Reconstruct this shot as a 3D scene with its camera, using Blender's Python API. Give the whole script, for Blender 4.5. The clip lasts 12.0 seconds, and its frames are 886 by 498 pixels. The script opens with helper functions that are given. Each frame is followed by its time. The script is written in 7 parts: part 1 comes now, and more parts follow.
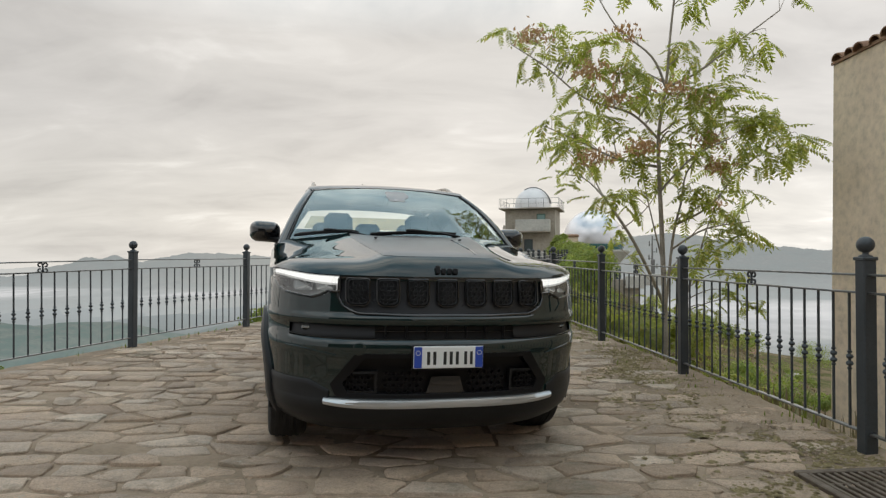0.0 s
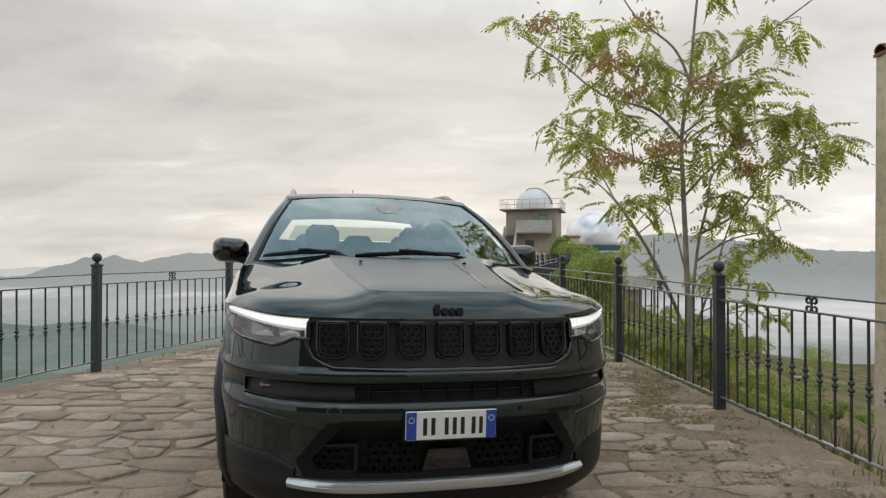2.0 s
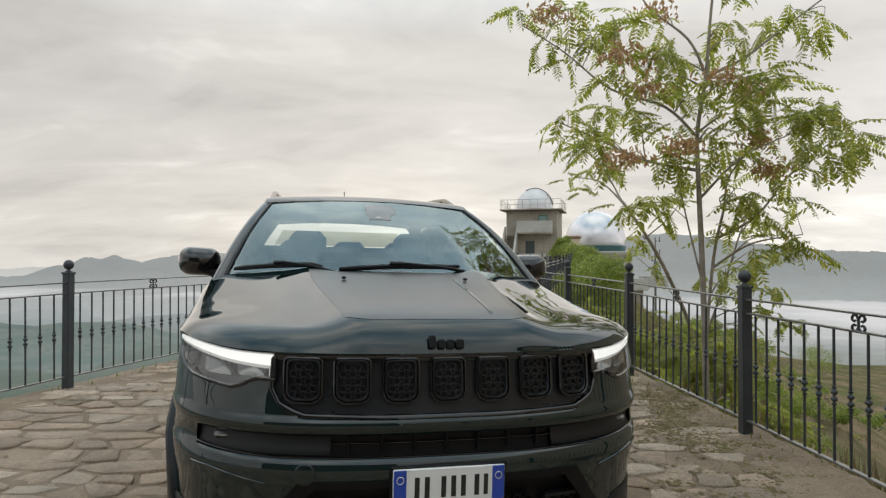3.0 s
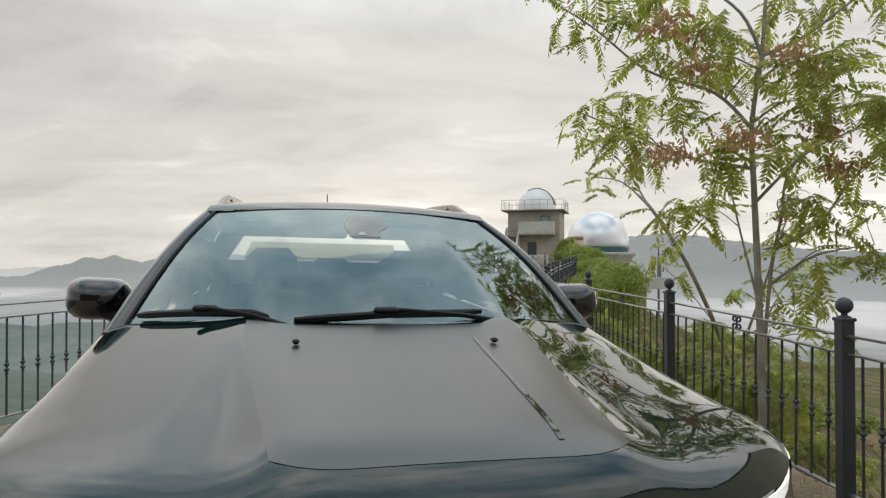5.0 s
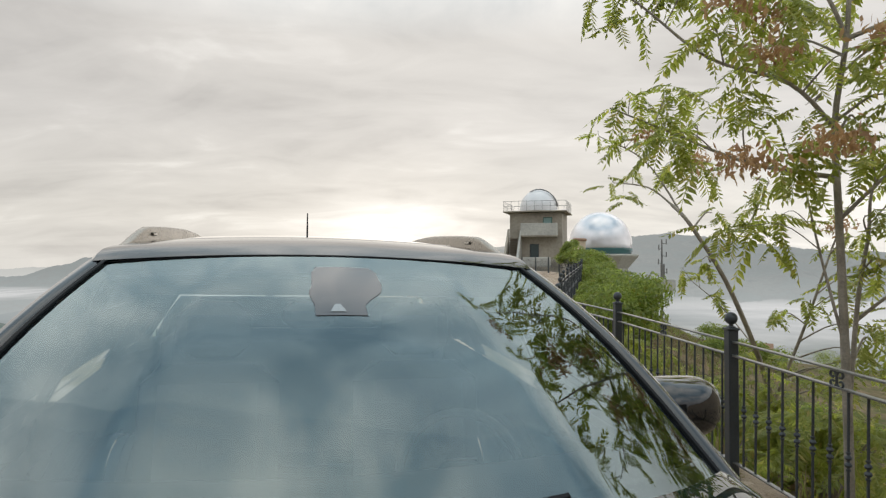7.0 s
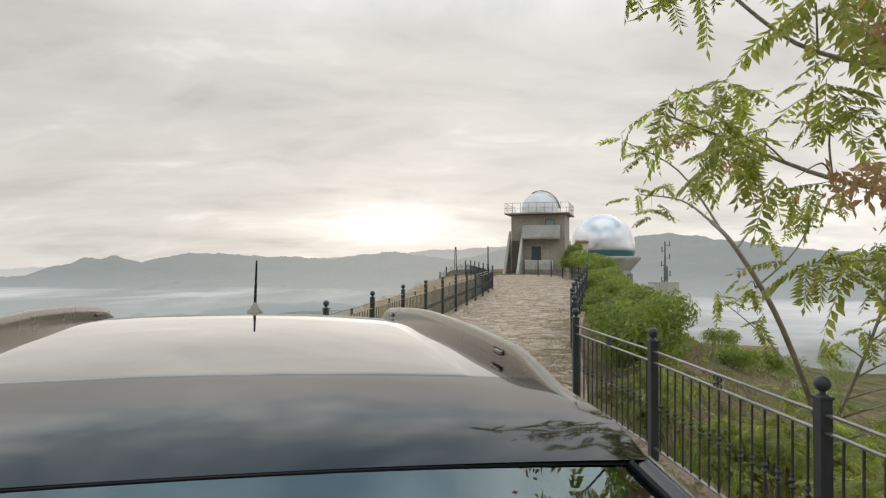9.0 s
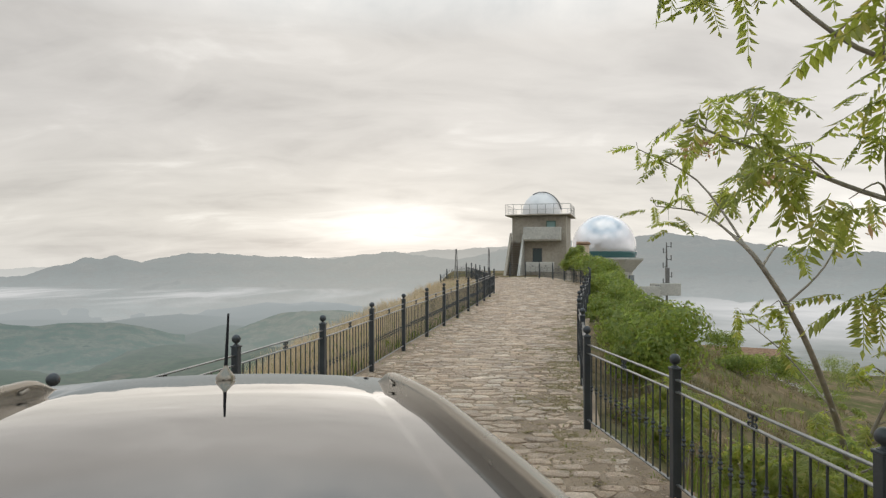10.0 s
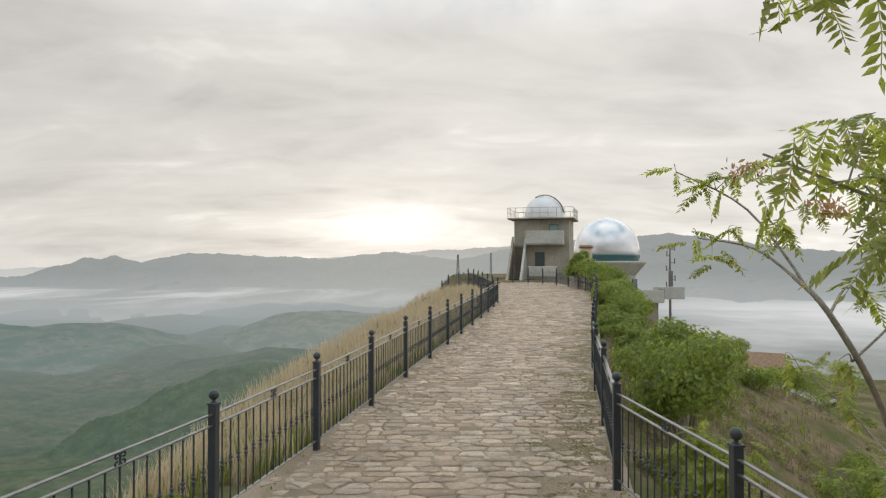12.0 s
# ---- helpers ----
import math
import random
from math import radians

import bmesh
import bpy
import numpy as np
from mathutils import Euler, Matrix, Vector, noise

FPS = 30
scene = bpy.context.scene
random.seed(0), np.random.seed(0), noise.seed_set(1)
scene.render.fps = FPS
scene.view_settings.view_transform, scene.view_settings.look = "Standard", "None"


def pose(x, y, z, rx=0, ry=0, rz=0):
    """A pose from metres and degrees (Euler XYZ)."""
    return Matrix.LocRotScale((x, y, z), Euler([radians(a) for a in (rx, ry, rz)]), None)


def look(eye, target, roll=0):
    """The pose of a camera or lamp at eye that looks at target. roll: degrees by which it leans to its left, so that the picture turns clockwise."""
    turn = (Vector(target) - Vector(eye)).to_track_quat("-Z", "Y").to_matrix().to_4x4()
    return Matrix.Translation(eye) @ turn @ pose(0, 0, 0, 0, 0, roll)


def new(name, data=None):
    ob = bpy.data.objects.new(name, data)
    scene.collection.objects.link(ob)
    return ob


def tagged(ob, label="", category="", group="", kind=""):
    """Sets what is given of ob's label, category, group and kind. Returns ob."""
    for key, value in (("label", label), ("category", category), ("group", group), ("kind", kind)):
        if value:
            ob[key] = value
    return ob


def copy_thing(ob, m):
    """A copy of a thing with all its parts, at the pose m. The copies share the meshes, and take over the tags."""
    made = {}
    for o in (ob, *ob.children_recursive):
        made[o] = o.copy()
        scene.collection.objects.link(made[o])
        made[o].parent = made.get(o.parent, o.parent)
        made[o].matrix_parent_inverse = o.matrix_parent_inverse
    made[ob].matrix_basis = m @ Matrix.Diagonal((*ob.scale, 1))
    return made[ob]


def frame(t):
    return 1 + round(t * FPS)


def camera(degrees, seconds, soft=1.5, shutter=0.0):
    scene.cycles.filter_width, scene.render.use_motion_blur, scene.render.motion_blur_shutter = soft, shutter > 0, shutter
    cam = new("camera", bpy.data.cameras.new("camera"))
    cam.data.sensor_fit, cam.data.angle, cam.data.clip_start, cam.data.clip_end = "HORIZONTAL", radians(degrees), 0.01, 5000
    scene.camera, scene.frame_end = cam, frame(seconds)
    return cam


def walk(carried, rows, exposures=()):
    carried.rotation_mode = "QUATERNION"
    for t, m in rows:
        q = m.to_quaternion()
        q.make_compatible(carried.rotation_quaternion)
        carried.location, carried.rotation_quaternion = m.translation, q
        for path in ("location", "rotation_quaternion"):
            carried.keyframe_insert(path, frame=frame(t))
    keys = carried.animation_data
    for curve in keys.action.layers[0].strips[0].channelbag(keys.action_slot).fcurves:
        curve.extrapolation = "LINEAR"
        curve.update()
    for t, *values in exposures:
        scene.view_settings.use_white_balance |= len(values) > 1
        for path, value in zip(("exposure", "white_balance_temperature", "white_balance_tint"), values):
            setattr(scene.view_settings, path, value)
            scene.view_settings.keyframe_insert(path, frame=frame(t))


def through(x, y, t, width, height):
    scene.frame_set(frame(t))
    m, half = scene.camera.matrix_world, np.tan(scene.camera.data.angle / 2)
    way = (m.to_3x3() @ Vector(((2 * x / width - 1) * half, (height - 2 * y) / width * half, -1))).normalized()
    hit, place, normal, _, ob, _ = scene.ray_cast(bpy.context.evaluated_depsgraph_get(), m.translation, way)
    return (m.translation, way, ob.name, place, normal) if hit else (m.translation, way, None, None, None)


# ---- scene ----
# The camera glides forward over the car at a fixed heading, rising as it goes.
cam = camera(69.0, 12.0, soft=1.3)
PITCH = 0.95
ROWS = [
    (0.0, 0.000, 0.000, 1.064),
    (0.5, -0.006, 0.171, 1.103),
    (1.0, -0.008, 0.355, 1.137),
    (1.5, -0.007, 0.549, 1.168),
    (2.0, -0.004, 0.763, 1.209),
    (2.5, 0.004, 0.984, 1.244),
    (3.0, 0.008, 1.231, 1.277),
    (5.0, -0.036, 2.324, 1.412),
    (5.5, -0.050, 2.600, 1.446),
    (6.0, -0.071, 2.870, 1.505),
    (6.5, -0.092, 3.128, 1.566),
    (7.0, -0.114, 3.384, 1.626),
    (9.0, -0.140, 4.470, 1.893),
    (9.5, -0.154, 4.698, 1.972),
    (10.0, -0.178, 4.920, 2.066),
    (10.5, -0.204, 5.136, 2.158),
    (11.0, -0.225, 5.366, 2.251),
    (11.5, -0.247, 5.595, 2.345),
    (12.0, -0.275, 5.832, 2.446),
]
walk(cam, [(t, pose(x, y, z, 90 + PITCH, 0, 0)) for t, x, y, z in ROWS])

# ---- world: low sun behind a thin overcast ----
SUN_AZ, SUN_EL = -4.5, 3.2      # degrees, from +y and up
world = bpy.data.worlds.new("overcast_sky")
scene.world = world
world.use_nodes = True


class Nodes:
    """A short way to write node trees."""

    def __init__(self, tree):
        self.tree = tree
        tree.nodes.clear()

    def n(self, kind, ins=()):
        node = self.tree.nodes.new(kind)
        for key, value in dict(ins).items():
            self.put(node.inputs[key], value)
        return node

    def put(self, socket, value):
        if isinstance(value, bpy.types.NodeSocket):
            self.tree.links.new(value, socket)
        elif isinstance(value, bpy.types.Node):
            self.tree.links.new(value.outputs[0], socket)
        else:
            if isinstance(value, tuple) and len(value) == 3 and len(socket.default_value) == 4:
                value = (*value, 1.0)
            socket.default_value = value

    def math(self, op, a, b=0.0, c=0.0, clamp=False):
        node = self.n("ShaderNodeMath", {0: a, 1: b, 2: c})
        node.operation, node.use_clamp = op, clamp
        return node.outputs[0]

    def vmath(self, op, a, b=(0, 0, 0)):
        node = self.n("ShaderNodeVectorMath", {0: a, 1: b})
        node.operation = op
        return node.outputs["Value"] if op in ("DOT_PRODUCT", "LENGTH", "DISTANCE") else node.outputs[0]

    def ramp(self, fac, stops):
        node = self.n("ShaderNodeValToRGB", {0: fac})
        el = node.color_ramp.elements
        while len(el) < len(stops):
            el.new(0.5)
        for e, (at, col) in zip(el, stops):
            e.position = at
            e.color = (*col, 1) if isinstance(col, tuple) else (col, col, col, 1)
        return node.outputs[0]

    def mix(self, fac, a, b, blend="MIX"):
        node = self.n("ShaderNodeMix")
        node.data_type, node.blend_type = "RGBA", blend
        self.put(node.inputs[0], fac)
        self.put(node.inputs[6], a)
        self.put(node.inputs[7], b)
        return node.outputs[2]

    def noise(self, vec, scale, detail=4.0, rough=0.55, distort=0.0):
        return self.n("ShaderNodeTexNoise", {"Vector": vec, "Scale": scale, "Detail": detail, "Roughness": rough, "Distortion": distort}).outputs[0]


w = Nodes(world.node_tree)
way = w.n("ShaderNodeTexCoord").outputs["Generated"]
sep = w.n("ShaderNodeSeparateXYZ", {0: way})
up = w.math("MAXIMUM", sep.outputs[2], 0.0)
deck = w.math("ADD", up, 0.22)
plane = w.n("ShaderNodeCombineXYZ", {0: w.math("DIVIDE", sep.outputs[0], deck), 1: w.math("DIVIDE", sep.outputs[1], deck), 2: 0.0}).outputs[0]
wide = w.noise(w.vmath("MULTIPLY", plane, (0.7, 1.15, 1.0)), 1.0, 6.0, 0.56, 0.5)
fine = w.noise(w.vmath("MULTIPLY", plane, (0.9, 1.5, 1.0)), 2.3, 6.0, 0.55, 0.8)
cloud = w.math("ADD", w.math("MULTIPLY", wide, 0.65), w.math("MULTIPLY", fine, 0.35))
grey = w.ramp(cloud, [(0.36, (0.62, 0.60, 0.58)), (0.47, (0.745, 0.722, 0.694)), (0.56, (0.82, 0.794, 0.762)), (0.66, (1.0, 0.975, 0.94))])
# low towards the sun the deck is pale and warm; overhead it breaks and blue shows between brighter clouds
sunway = Vector((math.sin(radians(SUN_AZ)) * math.cos(radians(SUN_EL)), math.cos(radians(SUN_AZ)) * math.cos(radians(SUN_EL)), math.sin(radians(SUN_EL))))
facing = w.vmath("DOT_PRODUCT", way, tuple(sunway))
hue = w.ramp(w.math("MULTIPLY_ADD", facing, 0.5, 0.5), [(0.0, (0.75, 0.78, 0.81)), (0.5, (1.22, 1.25, 1.28)), (0.85, (0.98, 0.98, 0.98)), (1.0, (1.01, 1.0, 0.975))])
low = w.ramp(w.math("MULTIPLY", up, 5.0, clamp=True), [(0.0, (1.13, 1.13, 1.11)), (0.35, (1.065, 1.062, 1.04)), (1.0, (0.98, 0.98, 0.985))])
dull = w.mix(1.0, w.mix(1.0, grey, hue, "MULTIPLY"), low, "MULTIPLY")
gaps = w.ramp(w.noise(w.vmath("MULTIPLY", way, (2.2, 1.6, 2.2)), 1.7, 6.0, 0.6, 0.3), [(0.36, (1.60, 1.62, 1.60)), (0.50, (1.15, 1.24, 1.28)), (0.64, (0.66, 0.84, 0.95))])
high = w.ramp(up, [(0.32, 0.0), (0.56, 1.0)])
zenith = w.ramp(up, [(0.66, 1.0), (0.79, (0.52, 0.67, 0.78)), (0.86, (0.66, 0.78, 0.86)), (0.96, (1.45, 1.42, 1.36))])
lean = w.math("MULTIPLY_ADD", sep.outputs[0], 0.21, 0.985)
dull = w.mix(1.0, dull, w.n("ShaderNodeCombineXYZ", {0: lean, 1: lean, 2: lean}).outputs[0], "MULTIPLY")
dull = w.mix(high, dull, w.mix(1.0, gaps, zenith, "MULTIPLY"))
across = w.math("DIVIDE", w.math("SUBTRACT", sep.outputs[0], sunway.x), 0.105)
upward = w.math("DIVIDE", w.math("SUBTRACT", sep.outputs[2], sunway.z), 0.031)
spread = w.math("ADD", w.math("MULTIPLY", across, across), w.math("MULTIPLY", upward, upward))
core = w.math("MULTIPLY", w.math("EXPONENT", w.math("MULTIPLY", spread, -1.0)), w.math("GREATER_THAN", sep.outputs[1], 0.0))
core = w.math("MULTIPLY", core, w.math("MULTIPLY_ADD", fine, 1.2, 0.1))
halo = w.math("POWER", w.math("MAXIMUM", facing, 0.0), 60.0)
lit = w.mix(1.0, dull, w.mix(1.0, (1.0, 1.0, 0.975), w.math("ADD", w.math("MULTIPLY", halo, 0.05), w.math("MULTIPLY", core, 0.55)), "MULTIPLY"), "ADD")
nish = w.n("ShaderNodeTexSky")
nish.sky_type, nish.sun_disc, nish.sun_elevation, nish.sun_rotation = "NISHITA", False, radians(SUN_EL), radians(SUN_AZ)
thin = w.n("ShaderNodeBackground", {0: nish, 1: 0.05})
clouds = w.n("ShaderNodeBackground", {0: lit, 1: 1.0})
both = w.n("ShaderNodeMixShader", {0: 0.975, 1: thin, 2: clouds})
w.n("ShaderNodeOutputWorld", {0: both})

sun = new("sun", bpy.data.lights.new("sun", "SUN"))
sun.data.energy, sun.data.angle, sun.data.color = 0.5, radians(120), (1.0, 0.92, 0.80)
sun.matrix_world = look((0, 0, 50), Vector((0, 0, 50)) - Vector((sunway.x, sunway.y, 0.16)))


# ---- materials ----
def material(name, build, **props):
    mat = bpy.data.materials.new(name)
    mat.use_nodes = True
    t = Nodes(mat.node_tree)
    t.n("ShaderNodeOutputMaterial", {0: build(t)})
    return mat


def surface(t, colour, rough=0.5, metal=0.0, bump=None, strength=0.3, distance=0.01, **more):
    ins = {"Base Color": colour, "Roughness": rough, "Metallic": metal}
    ins.update({k.replace("_", " "): v for k, v in more.items()})
    if bump is not None:
        ins["Normal"] = t.n("ShaderNodeBump", {"Strength": strength, "Distance": distance, "Height": bump}).outputs[0]
    return t.n("ShaderNodeBsdfPrincipled", ins).outputs[0]


def at_object(t):
    return t.n("ShaderNodeTexCoord").outputs["Object"]


def at_world(t):
    return t.n("ShaderNodeNewGeometry").outputs["Position"]


def shade(c, k):
    return tuple(v * k for v in c)


def mottled(name, a, b, scale, rough=0.7, metal=0.0, bump=0.3, distance=0.004, fine=9.0, **more):
    """Two tones by broad noise, fine grain over them, and relief from the grain."""
    def build(t):
        p = at_world(t)
        broad, grain = t.noise(p, scale), t.noise(p, scale * fine, 5.0, 0.65)
        col = t.mix(t.ramp(broad, [(0.35, 0.0), (0.65, 1.0)]), a, b)
        col = t.mix(0.5, col, t.ramp(grain, [(0.25, 0.45), (0.5, 0.95), (0.8, 1.3)]), "MULTIPLY")
        r = t.n("ShaderNodeMapRange", {0: grain, 3: max(rough - 0.1, 0.02), 4: min(rough + 0.1, 1.0)}).outputs[0]
        return surface(t, col, r, metal, grain, bump, distance, **more)
    return material(name, build)


def plain(name, col, rough=0.5, metal=0.0, **more):
    """Smooth manufactured stuff, with faint dust and smears in its gloss."""
    def build(t):
        p = at_object(t)
        dust = t.noise(p, 7.0, 6.0, 0.6)
        r = t.n("ShaderNodeMapRange", {0: dust, 1: 0.3, 2: 0.75, 3: max(rough * 0.85, 0.0), 4: min(rough * 1.2, 1.0)}).outputs[0]
        c = t.mix(t.math("MULTIPLY", dust, 0.25), col, shade(col, 1.3))
        return surface(t, c, r, metal, **more)
    return material(name, build)


def pieces(name, tones, rough=0.8, by_island=False, scale=6.0):
    """Stones: each its own tone, with grain, lichen and worn patches."""
    def build(t):
        rnd = t.n("ShaderNodeNewGeometry").outputs["Random Per Island"] if by_island else t.n("ShaderNodeObjectInfo").outputs["Random"]
        p = at_world(t)
        k = len(tones) - 1
        col = t.ramp(rnd, [(i / k, c) for i, c in enumerate(tones)])
        broad, grain = t.noise(p, scale * 0.35, 5.0, 0.6), t.noise(p, scale * 4, 6.0, 0.7)
        speck = t.noise(p, scale * 16, 5.0, 0.75)
        col = t.mix(0.75, col, t.ramp(broad, [(0.3, 0.62), (0.5, 0.95), (0.7, 1.25)]), "MULTIPLY")
        col = t.mix(0.6, col, t.ramp(grain, [(0.25, 0.55), (0.5, 1.0), (0.75, 1.2)]), "MULTIPLY")
        col = t.mix(0.7, col, t.ramp(speck, [(0.32, 0.38), (0.45, 0.92), (0.58, 1.08), (0.72, 1.45)]), "MULTIPLY")
        moss = t.ramp(t.noise(t.vmath("ADD", p, (31.0, 7.0, 3.0)), 0.9, 7.0, 0.75), [(0.56, 0.0), (0.66, 0.6)])
        col = t.mix(moss, col, (0.125, 0.112, 0.068))
        soil = t.ramp(t.noise(t.vmath("ADD", p, (3.0, 17.0, 5.0)), 3.2, 8.0, 0.72), [(0.54, 0.0), (0.63, 0.6)])
        col = t.mix(soil, col, (0.27, 0.198, 0.135))
        lichen = t.ramp(t.noise(t.vmath("ADD", p, (9.0, 1.0, 8.0)), 9.0, 7.0, 0.75), [(0.60, 0.0), (0.66, 0.6)])
        col = t.mix(lichen, col, (0.47, 0.415, 0.335))
        h = t.math("ADD", grain, t.math("MULTIPLY", speck, 0.8))
        r = t.n("ShaderNodeMapRange", {0: broad, 1: 0.3, 2: 0.7, 3: rough - 0.34, 4: rough + 0.08}).outputs[0]
        return surface(t, col, r, 0.0, h, 0.9, 0.018)
    return material(name, build)


def glassy(name, tint, ior=1.5, rough=0.0, sheen=(1, 1, 1)):
    def build(t):
        clear = t.n("ShaderNodeBsdfTransparent", {0: tint})
        gloss = t.n("ShaderNodeBsdfGlossy", {0: sheen, "Roughness": rough})
        return t.n("ShaderNodeMixShader", {0: t.n("ShaderNodeFresnel", {"IOR": ior}), 1: clear, 2: gloss}).outputs[0]
    return material(name, build)


def leafy(name, a, b, c, yellow=(0.16, 0.15, 0.03), through=(1.75, 1.75, 1.0)):
    def build(t):
        rnd = t.n("ShaderNodeNewGeometry").outputs["Random Per Island"]
        col = t.ramp(rnd, [(0.0, a), (0.45, b), (0.85, c), (1.0, yellow)])
        col = t.mix(0.5, col, t.ramp(t.noise(at_world(t), 1.3), [(0.3, 0.75), (0.7, 1.2)]), "MULTIPLY")
        body = surface(t, col, 0.45)
        thru = t.n("ShaderNodeBsdfTranslucent", {0: t.mix(1.0, col, through, "MULTIPLY")})
        return t.n("ShaderNodeMixShader", {0: 0.6, 1: body, 2: thru}).outputs[0]
    return material(name, build)


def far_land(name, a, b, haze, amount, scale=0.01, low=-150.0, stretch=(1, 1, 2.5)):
    """Land far beyond the terrace: a backdrop, with kilometres of morning haze painted in as emission."""
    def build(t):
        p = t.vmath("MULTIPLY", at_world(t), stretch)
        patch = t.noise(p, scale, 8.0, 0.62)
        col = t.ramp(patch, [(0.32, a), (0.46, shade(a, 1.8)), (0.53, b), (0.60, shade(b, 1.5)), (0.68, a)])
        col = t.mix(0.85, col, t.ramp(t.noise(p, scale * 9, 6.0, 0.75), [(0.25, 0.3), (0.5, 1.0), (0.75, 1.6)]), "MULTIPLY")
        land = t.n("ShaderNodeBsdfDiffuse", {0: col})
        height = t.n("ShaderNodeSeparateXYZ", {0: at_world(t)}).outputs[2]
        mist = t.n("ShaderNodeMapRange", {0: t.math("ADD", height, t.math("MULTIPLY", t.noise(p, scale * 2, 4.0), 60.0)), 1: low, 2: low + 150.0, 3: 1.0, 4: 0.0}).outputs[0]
        # painted haze: paler low down, with a warm glare towards the sun
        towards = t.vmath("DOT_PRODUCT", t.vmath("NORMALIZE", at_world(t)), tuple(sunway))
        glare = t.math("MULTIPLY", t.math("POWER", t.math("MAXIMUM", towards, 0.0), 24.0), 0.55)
        haze_glow = t.n("ShaderNodeEmission", {0: t.mix(glare, t.mix(mist, haze, shade(haze, 1.45)), (0.56, 0.54, 0.49)), 1: 1.0})
        return t.n("ShaderNodeMixShader", {0: amount, 1: land, 2: haze_glow}).outputs[0]
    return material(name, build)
STONE_TONES = [(0.36, 0.252, 0.172), (0.56, 0.415, 0.303), (0.43, 0.305, 0.208), (0.66, 0.525, 0.405), (0.39, 0.290, 0.212), (0.58, 0.425, 0.300), (0.48, 0.352, 0.252)]
M_STONE = pieces("weathered_limestone", STONE_TONES, 0.78)
M_STONES = pieces("weathered_limestone_field", STONE_TONES, 0.78, by_island=True)
M_JOINT = mottled("earth_in_joints", (0.225, 0.162, 0.108), (0.37, 0.277, 0.195), 1.6, 0.95, bump=1.0, distance=0.02, fine=22.0)
M_IRON = mottled("dark_painted_iron", (0.030, 0.036, 0.042), (0.042, 0.048, 0.054), 5.0, 0.42, 0.0, 0.15, 0.002, fine=14.0)
# base colour raised for the sky reflected along the fence's rail tops
M_RAIL = mottled("pale_iron_rail", (0.16, 0.16, 0.16), (0.24, 0.235, 0.225), 9.0, 0.32, 0.7, 0.15, 0.002)
M_PLASTER = mottled("old_plaster", (0.64, 0.52, 0.39), (0.75, 0.62, 0.47), 1.1, 0.9, bump=0.6, distance=0.01)
M_TILE = mottled("clay_roof_tile", (0.24, 0.13, 0.08), (0.33, 0.21, 0.13), 4.0, 0.85)
M_CONCRETE = mottled("aged_concrete", (0.30, 0.262, 0.212), (0.40, 0.355, 0.29), 0.5, 0.88, bump=0.3, distance=0.02)
M_PALE = mottled("pale_render", (0.46, 0.44, 0.40), (0.54, 0.52, 0.47), 0.6, 0.85, bump=0.2, distance=0.01)
M_DOME = material("brushed_dome_metal", lambda t: surface(t, t.ramp(t.noise(at_object(t), 0.9, 6.0, 0.6), [(0.3, (0.64, 0.62, 0.62)), (0.7, (0.74, 0.72, 0.71))]), t.ramp(t.noise(at_object(t), 2.0), [(0.3, 0.5), (0.7, 0.6)]), 0.45))
M_DARKGLASS = plain("dark_window_glass", (0.03, 0.05, 0.05), 0.06)
M_BARK = mottled("grey_bark", (0.25, 0.215, 0.17), (0.36, 0.315, 0.26), 6.0, 0.9, bump=0.7, distance=0.01)
M_LEAF = leafy("tree_leaf", (0.185, 0.215, 0.055), (0.255, 0.280, 0.078), (0.310, 0.325, 0.110), (0.40, 0.34, 0.14))
M_SEED = leafy("dry_seed_bunch", (0.36, 0.21, 0.115), (0.43, 0.28, 0.16), (0.39, 0.24, 0.13), (0.46, 0.35, 0.20), (1.25, 1.2, 1.0))
M_BUSH = leafy("shrub_leaf", (0.125, 0.165, 0.045), (0.185, 0.230, 0.065), (0.25, 0.29, 0.095))
M_GRASS = leafy("dry_grass", (0.46, 0.375, 0.27), (0.56, 0.47, 0.35), (0.40, 0.34, 0.225), (0.60, 0.52, 0.40), (1.3, 1.22, 1.08))
M_SCRUB = leafy("dull_scrub", (0.20, 0.165, 0.095), (0.26, 0.21, 0.125), (0.17, 0.155, 0.08), (0.31, 0.26, 0.16), (1.1, 1.05, 0.9))
M_WEED = leafy("green_weed", (0.10, 0.14, 0.03), (0.15, 0.19, 0.045), (0.19, 0.22, 0.07))


